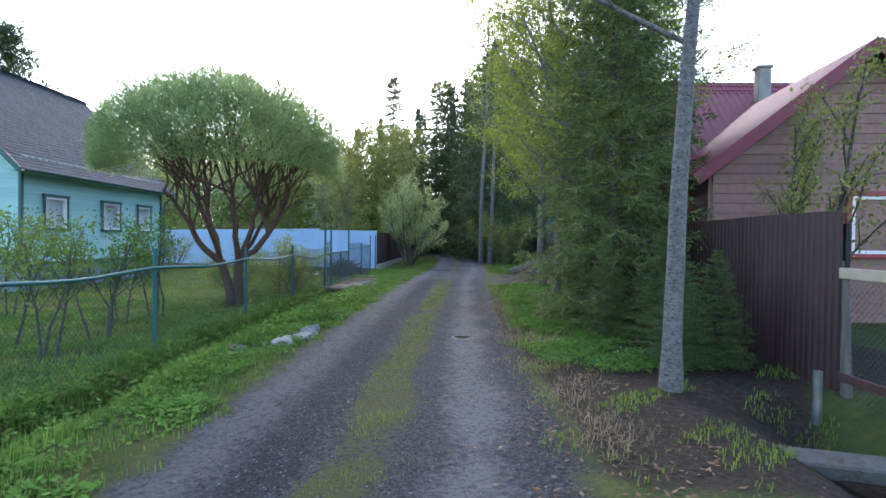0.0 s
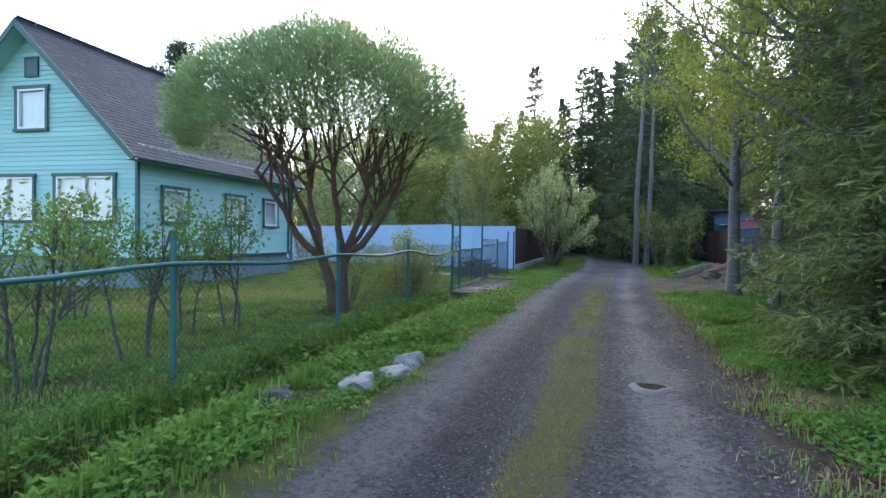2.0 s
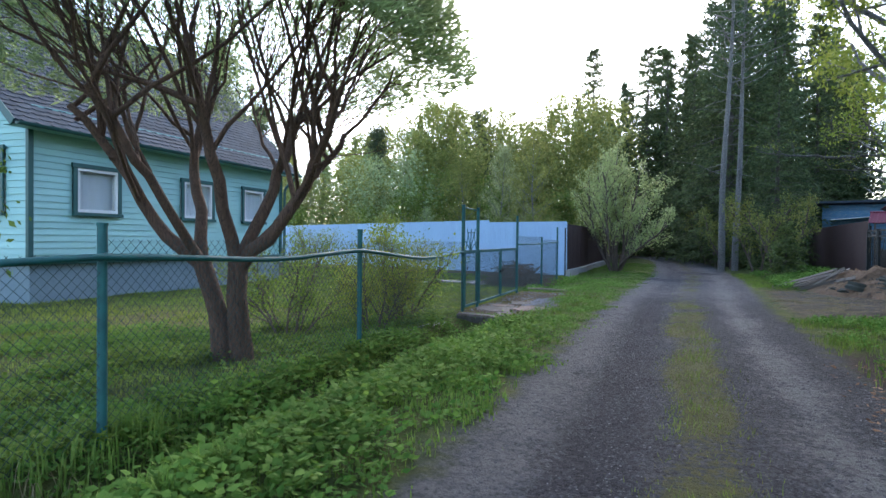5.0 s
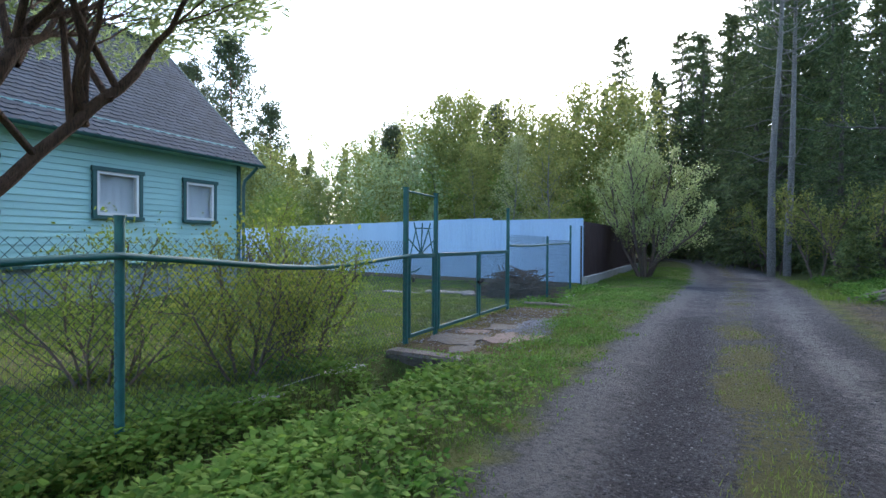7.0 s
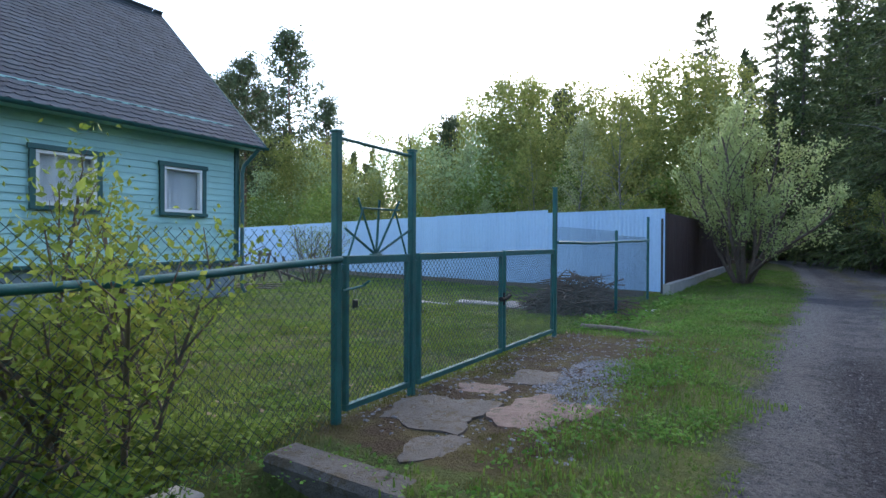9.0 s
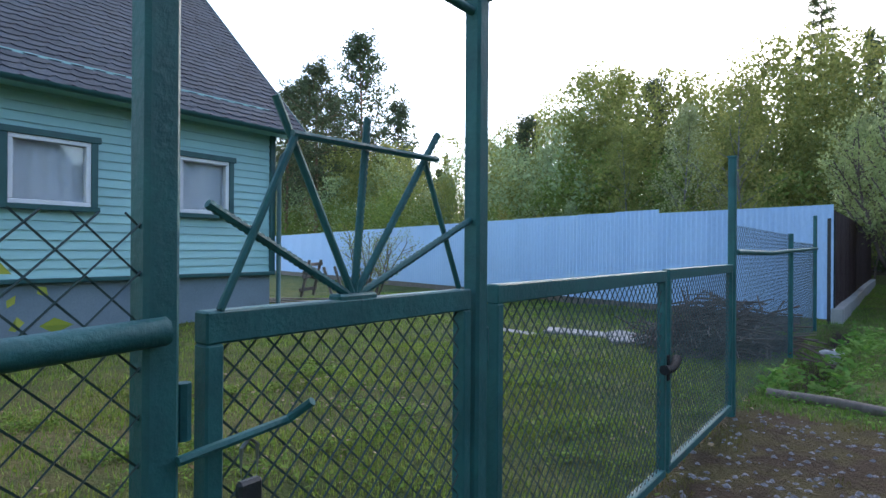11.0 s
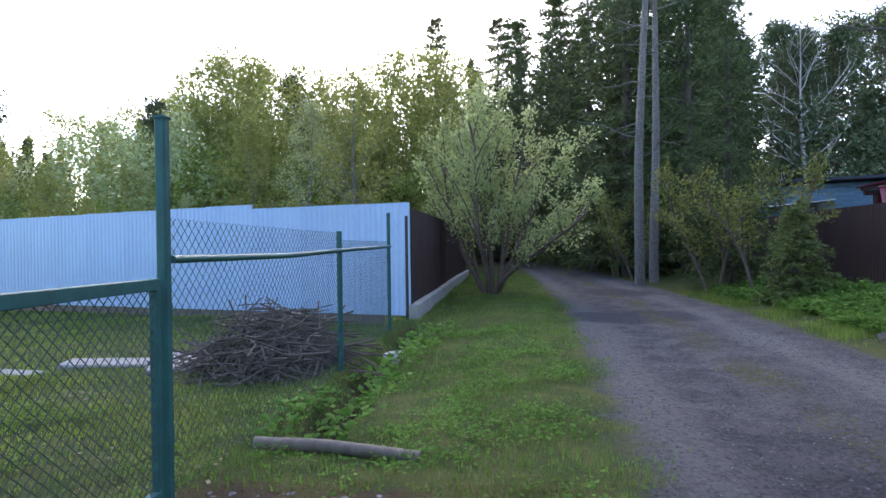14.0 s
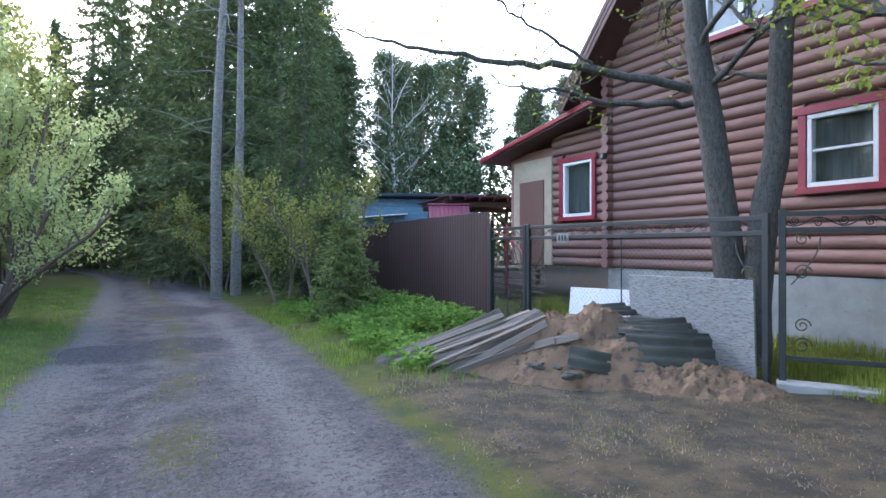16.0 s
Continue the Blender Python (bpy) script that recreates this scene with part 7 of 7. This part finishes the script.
# ---- the neighbour's house behind the dark fence, near the start ----
def neighbour():
    h = thing("neighbour_house", "brown boarded house with crimson metal roofs behind a dark fence", "house", m=pose(0, 9.3, 0))
    x0, x1, mid, ze, zr = 6.25, 12.15, 9.2, 3.35, 5.66
    slope = (zr - ze) / (mid - x0)
    body = part("wall", Buf().box(x0, x1, 0.03, 8.0, 0, ze), M["log"], h, "brown boarded wall")
    gb = Buf()
    for z in np.arange(ze, zr - 0.2, 0.1):
        e = (z - ze) / slope + 0.1
        gb.box(x0 + e, x1 - e, 0.03, 0.2, z, z + 0.1)
    part("gable", gb, M["log"], h)
    for i in range(27):
        z = 0.1 + i * 0.2
        e = max(0, (z + 0.2 - ze) / slope) + 0.05
        if x1 - x0 - 2 * e > 0.3:
            part("board", Buf().box(x0 + e, x1 - e, 0.0, 0.028, z, z + 0.19, 0.004), M["log"], body)
            if z < ze - 0.2:
                part("board", Buf().box(x0 - 0.025, x0, 0.03, 8.0, z, z + 0.19, 0.004), M["log"], body)
    ang = math.degrees(math.atan(slope))
    run = (mid - x0 + 0.45) / math.cos(radians(ang))
    for sg, y in ((180, 8.4), (0, -0.35)):
        mm = Matrix.Translation((mid, y, zr + 0.05)) @ pose(0, 0, 0, 0, 0, sg) @ pose(0, 0, 0, 0, 90 + ang, 0)
        part("roof", sheet_mesh(8.75, run, 0.02, 0.2), M["roof_red"], h, "crimson metal roof").matrix_basis = mm
        mb = Matrix.Translation((mid, y, zr)) @ pose(0, 0, 0, 0, 0, sg) @ pose(0, 0, 0, 0, ang, 0)
        part("soffit", Buf().box(0.02, run, 0.02, 8.7, -0.1, -0.03, 0, mb), M["soffit"], h)
        yb = -0.02 if sg == 0 else 8.75
        part("bargeboard", Buf().box(0, run, yb - 0.02, yb + 0.02, -0.2, 0.05, 0.008, mb), M["roof_red"], h, "purplish metal edging")
    # rear wing, its ridge across the first
    part("wall", Buf().box(5.9, 11.0, 3.4, 8.3, 0, 3.75), M["log"], h)
    for sg, tilt in ((-90, 41.5), (90, 41.5)):
        mm = Matrix.Translation((5.5 if sg < 0 else 11.4, 5.85, 6.2)) @ pose(0, 0, 0, 0, 0, sg) @ pose(0, 0, 0, 0, 90 + tilt, 0)
        part("roof", sheet_mesh(5.9, 4.0, 0.02, 0.2), M["roof_red"], h, "crimson metal tile roof").matrix_basis = mm
    part("chimney", Buf().box(9.3, 9.65, 5.2, 5.55, 5.0, 6.75, 0.02).box(9.25, 9.7, 5.15, 5.6, 6.75, 6.83, 0.02), M["concrete"], h)
    window(h, pose(8.95, -0.03, 1.5, 0, 0, -90), 1.5, 1.15, sashes=2, trim="red", trim_w=0.1)
    window(h, pose(x0 - 0.03, 2.2, 1.75, 0, 0, 180) , 0.9, 0.9, trim="red", trim_w=0.08)


neighbour()


def garden_rail():
    f = thing("rail_fence", "wire fence with pale wooden rails and a leaning post", "fence", m=pose(5.9, 3.85, 0, 0, 0, 186))
    part("post", Buf().box(-0.045, 0.045, -0.045, 0.045, -0.4, 1.5, 0.01, pose(0, 0.02, 0, 4, 0, 0)), M["old_wood"], f)
    part("post", Buf().box(-0.04, 0.04, 3.0, 3.08, -0.4, 1.5, 0.01), M["old_wood"], f)
    part("rail", Buf().box(0.04, 0.07, -0.05, 3.2, 1.3, 1.42, 0.006), M["plaster"], f, "pale new wooden rail")
    part("rail", Buf().box(0.04, 0.07, -0.05, 3.2, 0.15, 0.25, 0.006), M["soffit"], f, "reddish wooden rail")
    part("mesh_panel", links(Buf(), 0, 3.1, -0.1, 1.35, x=-0.01), M["wire"], f, "green wire mesh", kind="stuff")
    solid("steel_stub", Buf().tube([(0, 0, -0.4), (0, 0, 0.32)], 0.05, 10), M["chrome"], "short grey steel pipe stub by the ditch", "pipe", m=pose(5.45, 3.55, 0.0), smooth=True)
    solid("culvert_slab", Buf().box(-0.4, 0.7, -0.2, 0.2, -0.1, 0.03, 0.02), M["slab_dark"], "dark flat slab over the garden ditch", "slab", m=pose(4.75, 2.1, -0.13, 0, 0, -12))


garden_rail()
solid("gate_sill", Buf().box(-0.12, 0.12, 0, 2.6, -0.2, 0.06, 0.015), M["concrete"], "concrete sill under the iron gate", "sill", kind="structure", m=pose(5.35, 23.6, 0, 0, 0, 216))

# ---- grass, weeds, stones ----
gr = np.random.default_rng(101)


def scatter(n, x0, x1, y0, y1, keep):
    x, y = gr.uniform(x0, x1, n), gr.uniform(y0, y1, n)
    k = keep(x, y) > gr.uniform(0, 1, n)
    return x[k], y[k]


def blades(name, label, mat, x, y, h, w, lean=0.45, bent=True):
    n = len(x)
    z = ground_z(x, y) - 0.01
    az = gr.uniform(0, 2 * np.pi, n)
    hh = h * gr.uniform(0.5, 1.35, n)
    ln = lean * gr.uniform(0.1, 1.0, n) * hh
    s = np.stack([-np.sin(az), np.cos(az), 0 * az], 1) * (w * gr.uniform(0.6, 1.3, n) / 2)[:, None]
    d = np.stack([np.cos(az), np.sin(az), 0 * az], 1)
    p = np.stack([x, y, z], 1)
    up = np.array([0, 0, 1.0])
    if not bent:
        v = np.stack([p - s, p + s, p + d * ln[:, None] + up * hh[:, None]], 1).reshape(-1, 3)
        b = Buf().add(v, np.arange(3 * n).reshape(n, 3))
    else:
        m = p + d * (ln * 0.3)[:, None] + up * (hh * 0.62)[:, None]
        t = p + d * ln[:, None] + up * (hh * (1 - 0.25 * gr.uniform(0, 1, n)))[:, None]
        v = np.stack([p - s, p + s, m + s * 0.75, m - s * 0.75, t], 1).reshape(-1, 3)
        k = np.arange(n)[:, None] * 5
        b = Buf().add(v, k + np.array([[0, 1, 2, 3]]), k + np.array([[3, 2, 4]]))
    return solid(name, b, M[mat], label, "grass", kind="stuff")


def lat(x, y):
    return x - road_x(y)


def fen(x, y):
    return x - fence_x(y)


def pad_mask(x, y):
    return between(y, 15.75, 20.9, 0.2) * between(fen(x, y), -0.3, 1.35, 0.2)


def patchy(x, y, s=1.3, lo=-0.5, hi=0.4):
    return smooth01(wob(x, y, s) + 0.35 * wob(x, y, s * 4.1), lo, hi)


def verge_left(x, y):
    return smooth01(-lat(x, y) + 0.3 * wob(x, y, 1.7) + 0.15 * wob(x, y, 5.0), 1.45, 1.9) * smooth01(fen(x, y), -0.4, 0.1) * (1 - pad_mask(x, y)) * (0.35 + 0.65 * patchy(x, y))


x, y = scatter(170000, -6.2, 0.2, -3.5, 21, verge_left)
tall = np.where((fen(x, y) < 1.3) & (y < 9), 0.2, np.where(y > 12, 0.05, 0.085)) * (0.7 + 0.5 * patchy(x, y, 0.9))
blades("verge_grass", "lush uneven spring grass on the verge", "grass", x, y, tall, 0.013)
x, y = scatter(110000, -7.0, -1.0, 21, 44, lambda x, y: verge_left(x, y))
blades("verge_grass", "short green grass on the far verge", "grass", x, y, 0.06, 0.011, bent=False)
x, y = scatter(95000, -8.5, -3.0, -3, 16, lambda x, y: smooth01(-fen(x, y), 0.0, 0.25) * (0.4 + 0.6 * patchy(x, y)) * np.exp(fen(x, y) * 0.12))
blades("lawn_grass", "rough lawn grass behind the wire fence", "lawn", x, y, np.where(y < 9, 0.11, 0.07), 0.009)
x, y = scatter(110000, -17, -4.4, 14, 29.5, lambda x, y: smooth01(-fen(x, y), 0.0, 0.3) * (0.35 + 0.65 * patchy(x, y)))
blades("lawn_grass", "short patchy lawn grass", "lawn", x, y, 0.06, 0.013, bent=False)
x, y = scatter(70000, -9.5, -4.2, 14.5, 23.5, lambda x, y: smooth01(-fen(x, y), 0.0, 0.2) * patchy(x, y, 1.7, -0.3, 0.5))
blades("lawn_grass", "tufts of fresh grass on the mossy lawn by the gate", "lawn", x, y, 0.05, 0.009)
x, y = scatter(32000, -16, -8, 2, 14, lambda x, y: 0.4 + 0.6 * patchy(x, y))
blades("lawn_grass", "short lawn grass before the house", "lawn", x, y, 0.08, 0.018, bent=False)
x, y = scatter(150000, -1.5, 1.8, -3, 33, lambda x, y: np.exp(-((lat(x, y) + 0.03 + 0.1 * wob(x, y, 0.8)) / 0.33) ** 4) * smooth01(wob(x, y, 1.5) + 0.5 * wob(x, y, 6), -1.0, 0.1) * (1 - 0.8 * smooth01(y, 18, 22)))
k = gr.uniform(size=len(x)) < 0.5
blades("strip_grass", "sparse yellowish grass between the wheel tracks", "moss_blades", x[k], y[k], 0.028, 0.008, lean=1.2, bent=False)
blades("strip_grass", "low green grass between the wheel tracks", "grass", x[~k], y[~k], 0.04 * (0.4 + patchy(x, y, 2.2)[~k]), 0.008, lean=1.0, bent=False)
x, y = scatter(90000, 0.6, 5.0, 5.5, 34, lambda x, y: smooth01(lat(x, y), 1.5, 2.0) * (1 - between(y, 18.0, 25.5, 0.7)) * smooth01(4.2 - lat(x, y), 0, 1.0) * patchy(x, y, 1.4, -0.9, 0.3))
blades("verge_grass", "green grass on the bank side of the lane", "grass", x, y, 0.11, 0.011)
x, y = scatter(30000, 1.5, 6.5, -2, 6.5, lambda x, y: smooth01(lat(x, y), 1.2, 1.8) * patchy(x, y, 2.2, 0.15, 0.6))
blades("verge_grass", "tufts of grass by the garden ditch", "grass", x, y, 0.075, 0.011)
x, y = scatter(30000, 1.4, 5.5, 17.5, 26.5, lambda x, y: smooth01(lat(x, y), 1.5, 2.1) * (0.12 + 0.8 * patchy(x, y, 2.6, 0.35, 0.7)))
blades("dry_tufts", "thin yellowed grass on trampled soil", "dry_grass", x, y, 0.03, 0.006, lean=2.6)
x, y = scatter(42000, 1.2, 5.2, 19.5, 26.5, lambda x, y: smooth01(lat(x, y), 1.4, 2.0) * patchy(x, y, 1.9, 0.0, 0.7) * (1 - 0.7 * smooth01(lat(x, y), 3.4, 4.6)))
k = gr.uniform(size=len(x)) < 0.55
blades("yard_tufts", "short yellowed grass on the yard's edge", "dry_grass", x[k], y[k], 0.035, 0.008, lean=1.2, bent=False)
blades("yard_tufts", "short mossy grass on the yard's edge", "moss_blades", x[~k], y[~k], 0.04, 0.008, bent=False)
x, y = scatter(14000, 1.6, 4.2, 1.5, 12, lambda x, y: np.exp(-((lat(x, y) - 2.0) / 0.45) ** 2) * patchy(x, y, 1.7, -0.2, 0.6))
blades("dry_tufts", "flattened dry grass at the lane's edge", "dry_grass", x, y, 0.10, 0.007, lean=1.6)
x, y = scatter(9000, -4.2, -1.8, 3, 10, lambda x, y: np.exp(-((fen(x, y) - 0.35) / 0.3) ** 2) * patchy(x, y, 1.1, 0.0, 0.6))
blades("dry_tufts", "dry old grass on the ditch bank", "dry_grass", x, y, 0.2, 0.006, lean=1.3)
x, y = scatter(40000, 5.5, 8.2, 18, 29, lambda x, y: 0.5 + 0.5 * patchy(x, y))
blades("yard_grass", "uneven grass in the yard of the log house", "lawn", x, y, 0.15 * (0.5 + patchy(x, y, 1.4)), 0.010)


def weeds(name, label, mat, x, y, h, size, leaves=7):
    n = len(x)
    z = ground_z(x, y)
    k = np.repeat(np.arange(n), leaves)
    az = gr.uniform(0, 2 * np.pi, len(k))
    hh = (h * gr.uniform(0.4, 1.2, n))[k] * gr.uniform(0.35, 1.0, len(k))
    rad = gr.uniform(0.02, 0.12, len(k))
    c = np.stack([x[k] + np.cos(az) * rad, y[k] + np.sin(az) * rad, z[k] + hh], 1)
    a = np.stack([np.cos(az), np.sin(az), gr.uniform(-0.3, 0.5, len(k))], 1)
    nrm = gr.normal(size=(len(k), 3)) * 0.45 + np.array([0, 0, 1.0])
    s = np.broadcast_to(size, (n,))[k] * gr.uniform(0.6, 1.4, len(k))
    b = Buf().cards(c, a, s, s * 0.7, normal=nrm, r=gr)
    st = np.stack([x, y, z - 0.01], 1)
    v = np.stack([st - [0.002, 0, 0], st + [0.002, 0, 0], st + np.stack([0 * x, 0 * x, h * 0.8 + 0 * x], 1)], 1).reshape(-1, 3)
    b.add(v, np.arange(3 * n).reshape(n, 3))
    return solid(name, b, M[mat], label, "weeds", kind="stuff")


x, y = scatter(30000, -5.4, -1.4, -1, 14.7, lambda x, y: np.exp(-((fen(x, y) - 0.75) / 0.8) ** 2) * (0.35 + 0.65 * smooth01(y, 5, 8)) * patchy(x, y, 1.2, -0.6, 0.3))
weeds("ground_elder", "broad-leaved weeds filling the ditch", "lf_weed", x, y, 0.2, 0.058)
x, y = scatter(16000, -6.2, -3.3, 6, 16, lambda x, y: 0.5 * patchy(x, y, 1.0, -0.2, 0.5))
weeds("ground_elder", "broad-leaved weeds under the willow", "lf_weed", x, y, 0.13, 0.05)
x, y = scatter(34000, -4.3, -0.2, -2, 27, lambda x, y: verge_left(x, y) * smooth01(-lat(x, y), 1.55, 1.85) * patchy(x, y, 2.0, -0.4, 0.4))
weeds("dandelion_leaves", "low rosettes of leaves in the verge", "lf_weed", x, y, 0.06, np.where(y > 13, 0.03, 0.052))
x, y = scatter(9000, 1.2, 4.4, 25.8, 34, lambda x, y: smooth01(lat(x, y), 2.3, 2.8) * smooth01(4.6 - lat(x, y), 0, 0.6) * patchy(x, y, 1.2, -0.9, 0.0))
weeds("nettles", "bed of fresh green nettles before the brown fence", "lf_weed", x, y, 0.22, 0.08)
x, y = scatter(14000, 1.2, 4.4, 4.5, 18, lambda x, y: smooth01(lat(x, y), 1.7, 2.2) * patchy(x, y, 1.4, -0.4, 0.4))
weeds("bank_herbs", "small herbs along the bank under the spruces", "lf_weed", x, y, 0.12, 0.045)
x, y = scatter(160, -4.6, -3.9, 21.6, 27, lambda x, y: 0.9 + 0 * x)
weeds("ditch_weeds", "weeds along the narrow ditch", "lf_weed", x, y, 0.2, 0.08)

x, y = scatter(9000, -9.0, -4.2, 14.5, 23, lambda x, y: smooth01(-fen(x, y), 0.0, 0.2) * patchy(x, y, 2.1, 0.1, 0.6))
weeds("lawn_herbs", "low clover and herb leaves in the lawn by the gate", "lf_weed", x, y, 0.05, 0.032)

x, y = scatter(22000, -9.5, -3.2, 1.5, 12.5, lambda x, y: smooth01(-fen(x, y), 0.0, 0.3) * patchy(x, y, 0.9, -0.3, 0.5))
weeds("lawn_herbs", "leafy herbs growing through the rough lawn", "lf_weed", x, y, 0.10, 0.042)

# dead leaves and needles
x, y = scatter(5200, 1.4, 5.5, 0.5, 14, lambda x, y: np.exp(-((lat(x, y) - 2.0) / 0.8) ** 2))
c = np.stack([x, y, ground_z(x, y) + 0.012], 1)
a = gr.normal(size=(len(x), 3)) * [1, 1, 0.25]
L = gr.uniform(0.03, 0.08, len(x))
solid("leaf_litter", Buf().cards(c, a, L, L * 0.5, normal=gr.normal(size=(len(x), 3)) * 0.3 + [0, 0, 1], r=gr), M["dead_leaf"], "brown fallen leaves at the lane's edge", "leaf litter", kind="stuff")


x, y = scatter(1500, -9.0, -4.3, 14.5, 23, lambda x, y: 0.2 + 0.8 * patchy(x, y, 0.9, 0.0, 0.6))
c = np.stack([x, y, ground_z(x, y) + 0.02], 1)
L = gr.uniform(0.02, 0.06, len(x))
solid("leaf_litter", Buf().cards(c, gr.normal(size=(len(x), 3)) * [1, 1, 0.2], L, L * 0.7, normal=gr.normal(size=(len(x), 3)) * 0.3 + [0, 0, 1], r=gr), M["dry_grass"], "pale dry leaves lying on the lawn", "leaf litter", kind="stuff")


def pebbles(name, label, x, y, s, mat="gravel"):
    n = len(x)
    base = np.array([[1, 0, 0], [-0.5, 0.87, 0], [-0.5, -0.87, 0], [0, 0, 0.8], [0.5, 0.8, 0.35], [-0.9, 0.1, 0.35]], float)
    f = np.array([[0, 4, 3], [4, 1, 3], [1, 5, 3], [5, 2, 3], [2, 0, 3], [0, 1, 4], [1, 2, 5]])
    az = gr.uniform(0, 2 * np.pi, n)
    ca, sa = np.cos(az), np.sin(az)
    v = base[None] * gr.uniform(0.6, 1.3, (n, 6, 3))
    vx = v[..., 0] * ca[:, None] - v[..., 1] * sa[:, None]
    vy = v[..., 0] * sa[:, None] + v[..., 1] * ca[:, None]
    sz = (s * gr.uniform(0.5, 1.5, n))[:, None]
    vz = v[..., 2] * sz * 0.8 + ground_z(x, y)[:, None] - 0.002
    p = np.stack([x[:, None] + vx * sz, y[:, None] + vy * sz, vz], -1).reshape(-1, 3)
    b = Buf().add(p, (np.arange(n)[:, None, None] * 6 + f[None]).reshape(-1, 3))
    return solid(name, b, M[mat], label, "gravel", kind="stuff")


x, y = scatter(120000, -2.4, 3.2, -2.5, 28, lambda x, y: smooth01(1.65 - np.abs(lat(x, y)), 0, 0.3) * (0.15 + 0.45 * smooth01(wob(x, y, 0.9), -0.2, 0.5) + 0.6 * np.exp(-((lat(x, y) + 0.66) / 0.3) ** 4)))
k = gr.uniform(size=len(x)) < 0.8
pebbles("lane_gravel", "loose dark gravel on the wheel tracks", x[k], y[k], 0.0105)
pebbles("lane_gravel", "scattered paler stones on the wheel tracks", x[~k], y[~k], 0.009, "crushed")
x, y = scatter(14000, -4.4, -2.4, 16.2, 20.8, lambda x, y: 0.07 + 0.9 * smooth01(np.exp(-(((x + 3.05 + 0.13 * (y - 18.3)) / 0.36) ** 2 + ((y - 18.5) / 1.1) ** 4)) + 0.25 * wob(x, y, 3), 0.3, 0.7))
pebbles("apron_gravel", "grey crushed stone on the driveway", x, y, 0.019, "crushed")
x, y = scatter(16000, 0.6, 5.0, 19.5, 25, lambda x, y: smooth01(lat(x, y), 0.9, 1.6) * (0.15 + 0.85 * patchy(x, y, 1.5, -0.2, 0.5)))
pebbles("yard_grit", "grit and small stones on the trampled yard", x, y, 0.010)
x, y = scatter(1200, 1.8, 3.6, 23, 26.5, lambda x, y: 0.5 + 0 * x)
pebbles("rubble_stones", "small stones in front of the sand heap", x, y, 0.016)
x, y = scatter(40000, -4.5, -2.3, 15.7, 21, lambda x, y: smooth01(wob(x, y, 2.4) + 0.5 * wob(x, y, 7) + 0.9 * smooth01(np.abs(fen(x, y) - 0.6), 0.3, 0.8), 0.35, 0.8))
blades("pad_grass", "thin mossy grass creeping over the driveway", "moss_blades", x, y, 0.03, 0.009, bent=False)
